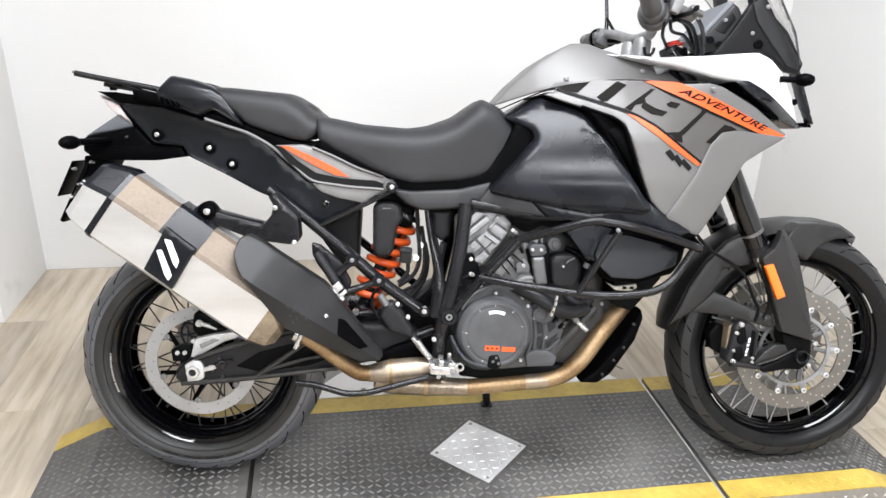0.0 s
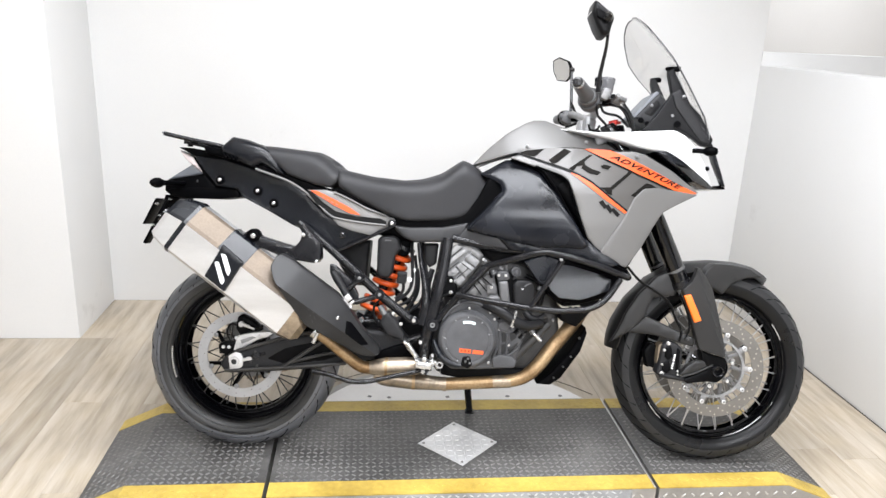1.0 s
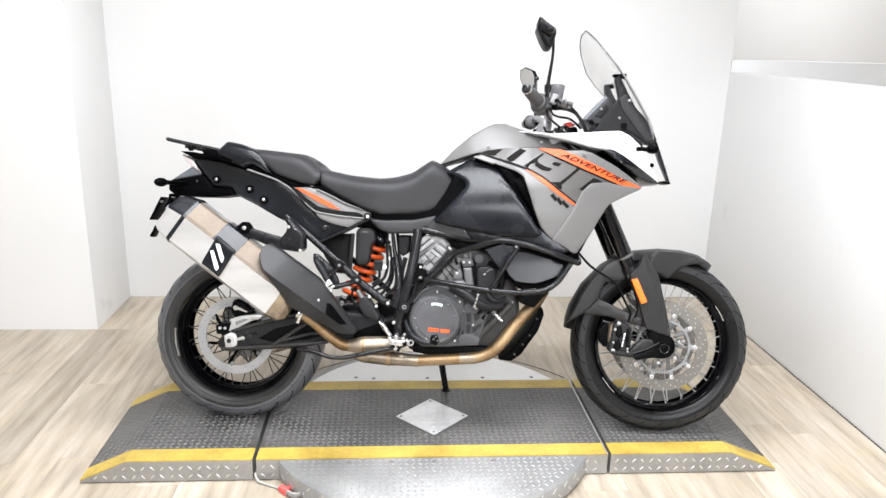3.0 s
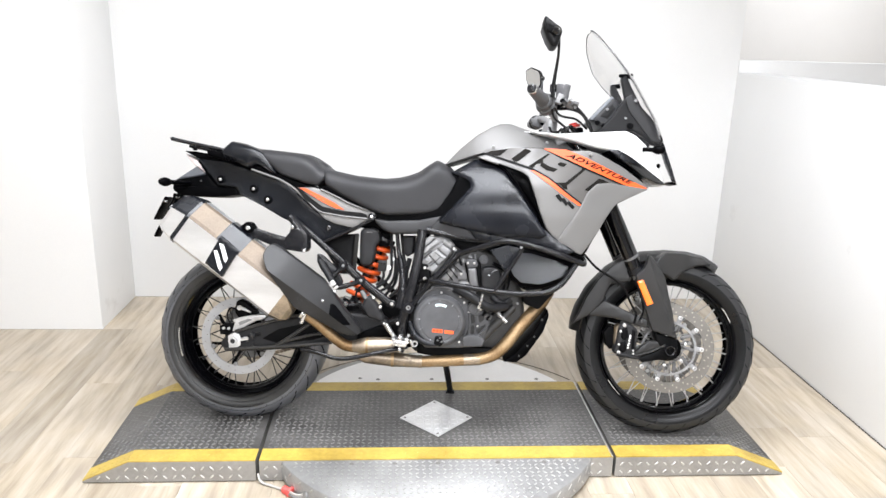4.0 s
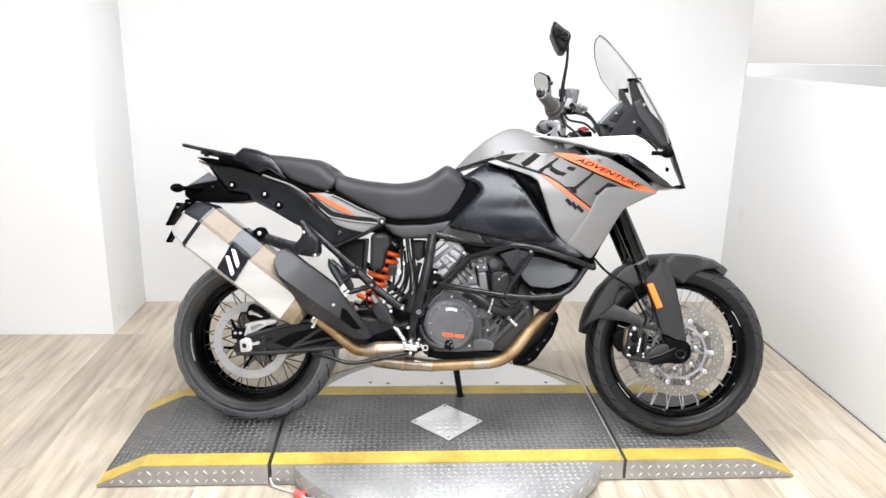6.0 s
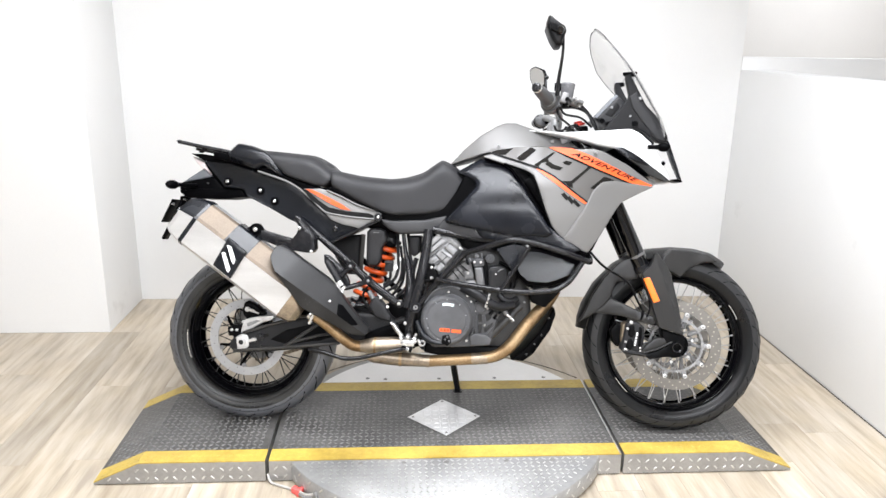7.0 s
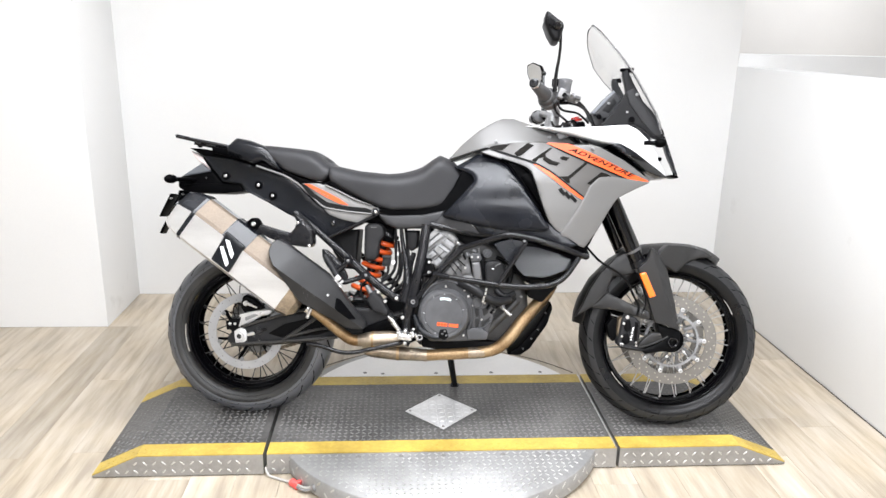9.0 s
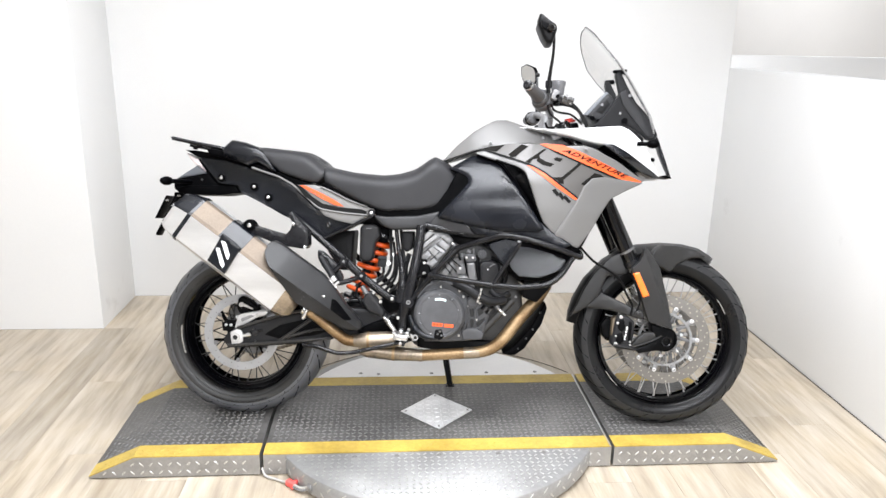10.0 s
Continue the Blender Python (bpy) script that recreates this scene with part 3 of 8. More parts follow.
tagged(finish("tread", *lugs(dcells, (0.0185, 0.0058), 0.0018, lambda u, v, h: (dx + (u - v) * 0.7071, dy + (u + v) * 0.7071, H + 0.0024 + h)), BRIGHT_PLATE, plate, "", 30, fix=False), kind="stuff")

for sx, sy in ((0.86, 0), (-0.86, 0), (0, 0.86), (0, -0.86)):
    lathe("screw", [(0, 0.002), (0.004, 0.002), (0.0055, 0), (0, 0)], (dx + dr * sx, dy + dr * sy, H + 0.0025), (0, 0, 1), BOLT_GREY, plate, "", 12)

# ---- turntable under the deck ----
CX, CY, CR = -0.05, 0.044, 0.604
RCX, RCR = -0.02, 0.585
table = thing("turntable", Matrix.Identity(4), "round metal tread-plate turntable under the middle deck", "turntable")
lathe("disc", [(0.0, 0.012), (CR - 0.012, 0.012), (CR - 0.012, 0.012), (CR, 0.012), (CR, H - 0.009), (CR - 0.004, H - 0.005), (0.0, H - 0.005)], (CX, CY, 0), (0, 0, 1), TABLE_PLATE, table, "", 128, angle=50)
lathe("shadow_gap", [(0, 0.0), (CR - 0.03, 0.0), (CR - 0.03, 0.013), (0, 0.013)], (CX, CY, 0), (0, 0, 1), GAP_SHADE, table, "recessed base, black for the shaded gap", 64)


def on_disc(u, v):
    return math.hypot(u - CX, v - CY) < CR - 0.02 and v < Y0 - 0.008


tcells = tread_cells(CX - CR, CX + CR, CY - CR, CY + CR, 0.0225, on_disc)
tagged(finish("tread", *lugs(tcells, (0.0175, 0.0055), 0.0018, lambda u, v, h: (u, v, H - 0.0052 + h), 45, 0.75), PLATE_LUG, table, "raised tread pattern", 30, fix=False), kind="stuff")
plate_edge = [(RCX + RCR * math.cos(radians(a)), CY + RCR * math.sin(radians(a))) for a in np.linspace(30.5, 149.5, 41)]
k = len(plate_edge)
finish("rear_plate", [(x, y, H - 0.006) for x, y in plate_edge] + [(x, y, H - 0.001) for x, y in plate_edge],
       [tuple(range(k - 1, -1, -1)), tuple(range(k, 2 * k))] + [(i, (i + 1) % k, k + (i + 1) % k, k + i) for i in range(k)], PALE_PLATE, table, "smooth pale plate", 20)
for x in (-0.345, -0.27, -0.045, 0.19, 0.40):
    lathe("screw", [(0, 0.0014), (0.007, 0.0014), (0.0085, 0), (0, 0)], (x, Y1 + 0.030 + 0.01 * (x < -0.3), H - 0.001), (0, 0, 1), BOLT_GREY, table, "", 12)
for x in (-0.345, -0.2, -0.055, 0.15, 0.31):
    lathe("screw", [(0, 0.0014), (0.007, 0.0014), (0.0085, 0), (0, 0)], (x, Y0 - 0.020, H - 0.005), (0, 0, 1), BOLT_GREY, table, "", 12)
rim_cells = [(i * 0.031 / CR, 0.03 + 0.03 * (i % 2), i % 2) for i in range(int(2 * math.pi * CR / 0.031))]
tagged(finish("tread", *lugs([(u * CR, v, w) for u, v, w in rim_cells], (0.027, 0.006), 0.0015,
                             lambda u, v, h: (CX + (CR + h - 0.0001) * math.cos(u / CR), CY + (CR + h - 0.0001) * math.sin(u / CR), v)), PLATE_LUG, table, "raised tread pattern", 30, fix=False), kind="stuff")


ring = [(RCX + r * math.cos(radians(a)), CY + r * math.sin(radians(a)), z) for z in (-0.001, 0.0012) for r in (0.7655, 0.7705) for a in np.linspace(38, 142, 61)]
tagged(finish("trim_ring", ring, [(61 * p + i, 61 * p + i + 1, 61 * q + i + 1, 61 * q + i) for i in range(60) for p, q in ((2, 3), (0, 2), (1, 3))], JOINT, None, "thin dark round joint cut into the floor", 30), category="trim", kind="structure")

# ---- motorcycle ----
LEAN, YAW = 13.85, -5.65
bike = thing("motorcycle", pose(0, 0, H, 0, 0, YAW) @ pose(0, 0, 0, -LEAN),
             "silver and black adventure motorcycle with orange decals on its side stand", "motorcycle")


def ring_cut(r0, r1, y0, y1, n=48, holes=0):
    """A flat ring of square section round the y axis."""
    return turned([(r0, y0), (r1, y0), (r1, y1), (r0, y1)], (0, 0, 0), (0, 1, 0), n, True)


def shifted(vf, at):
    v, f = vf
    return [(x + at[0], y + at[1], z + at[2]) for x, y, z in v], f


def stick(a, b, r, seg=6):
    return sweep([a, b], r, 0, seg)


def wheel(name, cx, cz, tyre_profile, rim_profile, hub_profile, spoke_r, hub_r, hub_y, rim_r, rim_y, spoke_mat, spokes, groove, label, shoulder, lace, nipple, tread_mat, wall_mat):
    """A spoked wheel: the hub carries tyre, rim and each spoke."""
    at = (cx, 0, cz)
    hub = lathe(name, hub_profile, at, (0, 1, 0), GLOSS_BLACK, bike, label, 32)
    full = tyre_profile + [(r, -y) for r, y in reversed(tyre_profile[:-1])]
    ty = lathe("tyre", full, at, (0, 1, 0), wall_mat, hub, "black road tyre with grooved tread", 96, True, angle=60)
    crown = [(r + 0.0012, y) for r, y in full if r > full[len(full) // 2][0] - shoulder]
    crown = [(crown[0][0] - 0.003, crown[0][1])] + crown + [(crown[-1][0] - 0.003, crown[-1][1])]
    lathe("tread", crown, at, (0, 1, 0), tread_mat, hub, "tyre tread, greyed for sheen at the rear", 96, True, angle=30)
    lathe("rim", rim_profile + [(r, -y) for r, y in reversed(rim_profile)], at, (0, 1, 0), GLOSS_BLACK, hub, "gloss black spoked rim", 96, True, angle=40)
    # grooves: short slanted bars over the crown, near black for a cut's shade
    pieces, R = [], full[len(full) // 2][0]
    top = [(r, y) for r, y in full if r > R - shoulder]
    ys = [y for r, y in top]
    for k in range(groove):
        a0 = 2 * math.pi * k / groove
        for side in (-1, 1):
            path = []
            for s in range(7):
                t = s / 6
                y = side * (0.10 + 0.88 * t) * max(ys)
                r = float(np.interp(y, [p[1] for p in top], [p[0] for p in top]))
                a = a0 + (0.5 if side > 0 else 0) * 2 * math.pi / groove + t * t * 0.22 + t * 0.06
                path.append((cx + (r - 0.0015) * math.cos(a), y, cz + (r - 0.0015) * math.sin(a)))
            pieces.append(sweep(path, [0.0012, 0.0036, 0.0041, 0.0042, 0.0042, 0.0038, 0.0020], 0, 5))
    finish("tread_groove", *merge(*pieces), GROOVE, hub, "", 30, fix=False)
    # spokes, laced to and fro; nipples at the rim
    for k in range(spokes):
        a = 2 * math.pi * (k + 0.5 * (k % 2) - 0.25) / spokes
        side = -1 if (k // 1) % 2 else 1
        b = a + (lace if (k // 2) % 2 else -lace)
        p = Vector((cx + rim_r * math.cos(a), side * rim_y, cz + rim_r * math.sin(a)))
        q = Vector((cx + hub_r * math.cos(b), side * hub_y, cz + hub_r * math.sin(b)))
        v = merge(stick(p, q, spoke_r), stick(p, p + (q - p).normalized() * 0.010, spoke_r * nipple))
        finish("spoke", *v, spoke_mat, hub, "", 40, fix=False)
    return hub


RX, RZ, FX, FZ = -0.768, 0.308, 0.783, 0.322
BOLT_DARK = mat("dark_screw", (0.0665, 0.0665, 0.0665), 0.35, 0.8, bump=0)
SPOKE_BLACK = mat("black_spoke", (0.0399, 0.0399, 0.0399), 0.35, 0.5, bump=0)
SPOKE_STEEL = mat("steel_spoke", (0.4663, 0.4663, 0.4663), 0.3, 0.9, bump=0)
rear = wheel("rear_wheel", RX, RZ,
             [(0.226, -0.062), (0.234, -0.074), (0.250, -0.084), (0.266, -0.085), (0.282, -0.078), (0.295, -0.064), (0.304, -0.044), (0.310, -0.02), (0.311, 0)],
             [(0.234, -0.072), (0.236, -0.068), (0.220, -0.060), (0.212, -0.036), (0.205, -0.024), (0.195, -0.024), (0.197, -0.036), (0.209, -0.056), (0.225, -0.071)],
             [(0, -0.075), (0.030, -0.075), (0.034, -0.055), (0.052, -0.05), (0.052, -0.042), (0.036, -0.036), (0.034, 0.036), (0.055, 0.042), (0.055, 0.05), (0.04, 0.06), (0.04, 0.08), (0, 0.08)],
             0.0021, 0.05, 0.046, 0.206, 0.026, SPOKE_BLACK, 40, 26, "rear spoked wheel with black rim", 0.047, 0.9, 2.5, TREAD_SHEEN, SIDEWALL)
front = wheel("front_wheel", FX, FZ,
              [(0.241, -0.038), (0.250, -0.048), (0.264, -0.055), (0.282, -0.059), (0.300, -0.053), (0.312, -0.038), (0.3205, -0.018), (0.323, 0)],
              [(0.246, -0.047), (0.249, -0.043), (0.240, -0.039), (0.234, -0.026), (0.230, -0.017), (0.222, -0.016), (0.224, -0.026), (0.230, -0.038), (0.239, -0.047)],
              [(0, -0.065), (0.032, -0.065), (0.034, -0.05), (0.043, -0.046), (0.043, -0.036), (0.028, -0.03), (0.028, 0.03), (0.043, 0.036), (0.043, 0.046), (0.034, 0.05), (0.032, 0.065), (0, 0.065)],
              0.0021, 0.041, 0.041, 0.228, 0.018, SPOKE_STEEL, 48, 28, "front spoked wheel with black rim", 0.042, 0.6, 1.5, TYRE_TREAD, RUBBER)


for r, y in ((0.2425, -0.0808), (0.2755, -0.0812)):
    lathe("bead_line", [(r - 0.0008, y), (r, y - 0.0012), (r + 0.0008, y)], (RX, 0, RZ), (0, 1, 0), RUBBER, rear, "", 96)
pcs = []
for k in range(34):
    a = radians(246 + 1.35 * k)
    if k % 9 != 8:
        pcs.append(block((RX + 0.259 * math.cos(a), -0.0850, RZ + 0.259 * math.sin(a)), (0.0042 if k % 4 else 0.0030, 0.0012, 0.0065), (0, -math.degrees(a) + 90, 0), 0.0003))
finish("sidewall_print", *merge(*pcs), RUBBER, rear, "raised moulded print on the tyre", 30, fix=False)


def brake_disc(parent, cx, cz, y, r1, r0, holes, label, hole_r=0.0027):
    d = finish("brake_disc", *shifted(ring_cut(r0, r1, y - 0.0025, y + 0.0025, 72), (cx, 0, cz)), DISC_REAR if parent is rear else DISC, parent, label, 30)
    dots = []
    for k in range(holes):
        a = 2 * math.pi * k / holes
        rr = r0 + (r1 - r0) * (0.28, 0.55, 0.8)[k % 3]
        dots.append(turned([(0, 0), (hole_r, 0), (hole_r, 0.0006), (0, 0.0006)], (cx + rr * math.cos(a), y - 0.0027, cz + rr * math.sin(a)), (0, -1, 0), 8))
    return d, dots


HOLE = mat("drilled_hole", (0.399, 0.3658, 0.3125), 0.8, bump=0)
for side in (-1, 1):
    d, dots = brake_disc(front, FX, FZ, 0.073 * side, 0.161, 0.122, 66, "drilled steel front brake disc")
    if side < 0:
        tagged(finish("drilled_hole", *merge(*dots), HOLE, front, "", 30, fix=False), kind="stuff")
    finish("disc_carrier", *shifted(ring_cut(0.030, 0.046, 0.064 * side - 0.003, 0.064 * side + 0.004, 32), (FX, 0, FZ)), BLACK, front, "black disc carrier", 30)
    finish("carrier_ring", *shifted(ring_cut(0.090, 0.099, 0.071 * side - 0.003, 0.071 * side + 0.003, 48), (FX, 0, FZ)), ALU, front, "", 30)
    for k in range(10):
        a = 2 * math.pi * k / 10
        c, s = math.cos(a), math.sin(a)
        finish("carrier_arm", *block((FX + 0.074 * c, 0.068 * side, FZ + 0.074 * s), (0.04, 0.006, 0.012), (0, -math.degrees(a) + 18, 0), 0.001), ENGINE, front, "", 30, fix=False)
        finish("carrier_lug", *block((FX + 0.11 * c, 0.0715 * side, FZ + 0.11 * s), (0.022, 0.006, 0.017), (0, -math.degrees(a), 0), 0.001), ALU, front, "", 30, fix=False)
        finish("disc_button", *turned([(0, -0.006), (0.0075, -0.006), (0.0075, 0.004), (0.004, 0.005), (0.004, 0.002), (0, 0.002)], (FX + 0.117 * c, 0.0725 * side, FZ + 0.117 * s), (0, side, 0), 12), BRIGHT_ALU, front, "", 30)
    for k in range(6):
        a = 2 * math.pi * k / 6 + 0.3
        finish("disc_screw", *turned([(0, -0.006), (0.006, -0.006), (0.006, 0.006), (0, 0.006)], (FX + 0.062 * math.cos(a), 0.066 * side, FZ + 0.062 * math.sin(a)), (0, side, 0), 10), CHROME, front, "", 30)
d, dots = brake_disc(rear, RX, RZ, -0.082, 0.140, 0.110, 30, "steel rear brake disc", 0.0017)
tagged(finish("drilled_hole", *merge(*dots), DISC, rear, "", 30, fix=False), kind="stuff")
finish("disc_carrier", *shifted(ring_cut(0.03, 0.05, -0.083, -0.075, 32), (RX, 0, RZ)), BLACK, rear, "black disc carrier", 30)
for k in range(6):
    a = 2 * math.pi * k / 6 + 0.4
    c, s = math.cos(a), math.sin(a)
    finish("carrier_arm", *block((RX + 0.079 * c, -0.080, RZ + 0.079 * s), (0.062, 0.005, 0.011), (0, -math.degrees(a) + 22, 0), 0.001), BLACK, rear, "", 30, fix=False)
    finish("disc_button", *turned([(0, -0.004), (0.0075, -0.004), (0.0075, 0.004), (0.004, 0.005), (0.004, 0.001), (0, 0.001)], (RX + 0.104 * c, -0.0845, RZ + 0.104 * s), (0, -1, 0), 14), ALU, rear, "", 30)
# sprocket and chain on the far side
lathe("sprocket", [(0.04, 0.086), (0.112, 0.086), (0.112, 0.093), (0.04, 0.093)], (RX, 0, RZ), (0, 1, 0), ALU, rear, "", 44, True)
chain_path = [(RX + 0.116 * math.cos(a), 0.09, RZ + 0.116 * math.sin(a)) for a in [math.pi / 2 + math.pi * k / 12 for k in range(13)]]
chain_path += [(-0.20, 0.09, 0.37), (-0.16, 0.09, 0.41), (-0.20, 0.09, 0.45)]
links = []
cp = [Vector(p) for p in chain_path + chain_path[:1]]
for a, b in zip(cp, cp[1:]):
    m = max(1, int((b - a).length / 0.0155))
    for i in range(m):
        c = a + (b - a) * ((i + 0.5) / m)
        ang = math.degrees(math.atan2(b.z - a.z, b.x - a.x))
        links.append(block(tuple(c), (0.0145, 0.018 if i % 2 else 0.012, 0.013), (0, -ang, 0), 0.003))
finish("chain", *merge(*links), STEEL, bike, "steel drive chain", 30, fix=False)

# white rim print, as plain bars
for cx, cz, r, y, a0, span, parent in ((RX, RZ, 0.2280, -0.0728, 176, 26, rear), (FX, FZ, 0.2425, -0.0485, 24, 14, front), (FX, FZ, 0.2425, -0.0485, 212, 16, front)):
    pcs = []
    for k in range(15):
        a = radians(a0 + span * (k + (0.35 if k > 10 else 0)) / 15)
        pcs.append(block((cx + r * math.cos(a), y, cz + r * math.sin(a)), (0.0046 if k % 3 else 0.0034, 0.001, 0.0048 if parent is rear else 0.0024), (0, -math.degrees(a) + 90 + 14 * (k % 2), 0), 0))
    finish("rim_print", *merge(*pcs), WIRE_GREY, parent, "small pale print on the rim", 30, fix=False)

# ---- swingarm, rear brake ----
swing = panel("swingarm", [(-0.824, 0.28), (-0.816, 0.305), (-0.784, 0.326), (-0.729, 0.344), (-0.662, 0.369), (-0.587, 0.389), (-0.496, 0.404), (-0.395, 0.415), (-0.294, 0.416), (-0.233, 0.403), (-0.212, 0.373), (-0.231, 0.342), (-0.332, 0.319), (-0.494, 0.286), (-0.615, 0.272), (-0.707, 0.263), (-0.803, 0.257)], -0.135, -0.095, COVER_DARK, bike,
              "black cast swingarm", soft=0.012, fillet=0.012)
panel("swingarm", [(-0.824, 0.28), (-0.816, 0.305), (-0.784, 0.326), (-0.729, 0.344), (-0.662, 0.369), (-0.587, 0.389), (-0.496, 0.404), (-0.395, 0.415), (-0.294, 0.416), (-0.233, 0.403), (-0.212, 0.373), (-0.231, 0.342), (-0.332, 0.319), (-0.494, 0.286), (-0.615, 0.272), (-0.707, 0.263), (-0.803, 0.257)], 0.135, 0.10, BLACK, bike, "black cast swingarm", soft=0.012, fillet=0.012)
# near-black sheet on the arm paints the shaded interior
panel("pocket_shade", [(-0.675, 0.31), (-0.615, 0.347), (-0.524, 0.371), (-0.433, 0.372), (-0.412, 0.338), (-0.493, 0.31), (-0.614, 0.294)], -0.1365, -0.13, ENGINE_DARK, swing, "", soft=0.004)
tube("rib", [(-0.619, -0.142, 0.288), (-0.501, -0.142, 0.371)], 0.0065, CRADLE, swing)
tube("lower_rail", [(-0.804, -0.14, 0.268), (-0.613, -0.142, 0.285), (-0.421, -0.142, 0.306)], 0.0055, CRADLE, swing, "", 0.02, 8)
tube("upper_rail", [(-0.769, -0.138, 0.332), (-0.695, -0.14, 0.357), (-0.574, -0.142, 0.395), (-0.453, -0.14, 0.412)], 0.0055, CRADLE, swing, "", 0.02, 8)
tube("rib", [(-0.603, -0.142, 0.301), (-0.492, -0.142, 0.333), (-0.331, -0.14, 0.355)], 0.005, CRADLE, swing)
ax = [(-0.774, -0.142, 0.299)][0]
panel("axle_block", [(-0.795, 0.316), (-0.773, 0.328), (-0.755, 0.324), (-0.748, 0.309), (-0.749, 0.283), (-0.771, 0.268), (-0.789, 0.272)], -0.142, -0.125, BRIGHT_ALU, swing, "bare aluminium axle block", soft=0.003, fillet=0.003, step=0.012)
lathe("axle_nut", [(0.0095, 0.010), (0.0150, 0.010), (0.0165, 0.008), (0.0165, -0.004), (0.0, -0.004), (0.0, 0.003), (0.0095, 0.003)], ax, (0, -1, 0), BRIGHT_ALU, swing, "bright axle nut", 8)
lathe("axle_bore", [(0, 0.0), (0.0092, 0.0), (0.0092, -0.004), (0, -0.004)], (ax[0], ax[1] - 0.0045, ax[2]), (0, -1, 0), GAP_SHADE, swing, "hollow axle, blackened for shade", 20)
tube("adjuster_screw", [(-0.750, -0.140, 0.303), (-0.720, -0.140, 0.311)], 0.0055, BRIGHT_ALU, swing, "bright chain adjuster screw", 0, 10)
lathe("adjuster_nut", [(0, 0.006), (0.007, 0.006), (0.007, -0.006), (0, -0.006)], [(-0.730, -0.142, 0.309)][0], (0.9, 0, 0.2), BRIGHT_ALU, swing, "", 6)
lathe("sensor_knob", [(0, 0.014), (0.005, 0.014), (0.006, 0.006), (0.010, 0.005), (0.012, -0.01), (0, -0.01)], [(-0.705, -0.145, 0.319)][0], (0.3, -1, 0), COVER_DARK, swing, "black speed sensor", 18)
cal = panel("rear_caliper", [(-0.784, 0.329), (-0.773, 0.375), (-0.756, 0.382), (-0.720, 0.390), (-0.668, 0.396), (-0.660, 0.389), (-0.672, 0.377), (-0.702, 0.369), (-0.735, 0.350), (-0.766, 0.332)], -0.126, -0.095, BRIGHT_ALU, bike, "silver rear brake caliper bracket", soft=0.004, fillet=0.004, step=0.012)
# darker sheet in place of the shade in a hollow
panel("recess_shade", [(-0.762, 0.364), (-0.726, 0.378), (-0.710, 0.375), (-0.757, 0.352)], -0.1268, -0.12, ALU, cal, "", soft=0.0008, fillet=0.003, step=0.02)
panel("body", [(-0.777, 0.436), (-0.763, 0.445), (-0.736, 0.433), (-0.710, 0.413), (-0.696, 0.396), (-0.722, 0.384), (-0.766, 0.376), (-0.782, 0.396)], -0.112, -0.07, ENGINE_DARK, cal, "black caliper body", soft=0.008, fillet=0.006, step=0.012)
panel("sensor_bracket", [(-0.836, 0.345), (-0.813, 0.356), (-0.786, 0.356), (-0.781, 0.333), (-0.801, 0.315), (-0.832, 0.315)], -0.110, -0.09, ENGINE_DARK, cal, "black sensor bracket", soft=0.003, fillet=0.003, step=0.012)
tube("slide_pin", [(-0.757, -0.118, 0.414), (-0.719, -0.118, 0.402)], 0.0055, BRIGHT_ALU, cal, "bright slide pin", 0, 10)
lathe("pin_head", [(0, 0.008), (0.006, 0.008), (0.007, 0.004), (0.009, 0.003), (0.009, -0.006), (0, -0.006)], [(-0.762, -0.116, 0.414)][0], (0, -1, 0), BRIGHT_ALU, cal, "", 12)
for p in [(-0.819, -0.113, 0.338), (-0.801, -0.113, 0.338), (-0.779, -0.113, 0.368), (-0.704, -0.128, 0.381)]:
    bolt(p, cal, 0.0056, BRIGHT_ALU)
tube("brake_hose", [(-0.733, -0.12, 0.412), (-0.695, -0.13, 0.4), (-0.684, -0.14, 0.432), (-0.701, -0.14, 0.456), (-0.719, -0.12, 0.429)], 0.0035, HOSE, bike, "black rubber brake hose", 0.02, 8)
tube("brake_hose", [(-0.78, -0.1, 0.408), (-0.802, -0.1, 0.414), (-0.814, -0.1, 0.383), (-0.799, -0.1, 0.352), (-0.786, -0.11, 0.344)], 0.003, HOSE, bike, "black rubber brake hose", 0.02, 8)
finish("sensor_ring", *shifted(ring_cut(0.036, 0.05, -0.096, -0.092, 40), (RX, 0, RZ)), ENGINE_DARK, rear)
tube("chain_tensioner", [(-0.724, -0.138, 0.313), (-0.679, -0.138, 0.327)], 0.005, STEEL_BLACK, swing)
for p in ((-0.711, -0.14, 0.33), (-0.703, -0.14, 0.31), (-0.725, -0.14, 0.299), (-0.704, -0.142, 0.286)):
    bolt(p, swing, 0.0042, BOLT_DARK)

# ---- fork ----
fork = tube("fork_leg", [(0.528, -0.103, 0.854), (0.646, -0.103, 0.602)], 0.0285, GLOSS_BLACK, bike, "black upper fork tube", 0, 24)
fork2 = tube("fork_leg", [(p[0], 0.103, p[2]) for p in [(0.528, -0.103, 0.854), (0.646, -0.103, 0.602)]], 0.0285, GLOSS_BLACK, bike, "black upper fork tube", 0, 24)
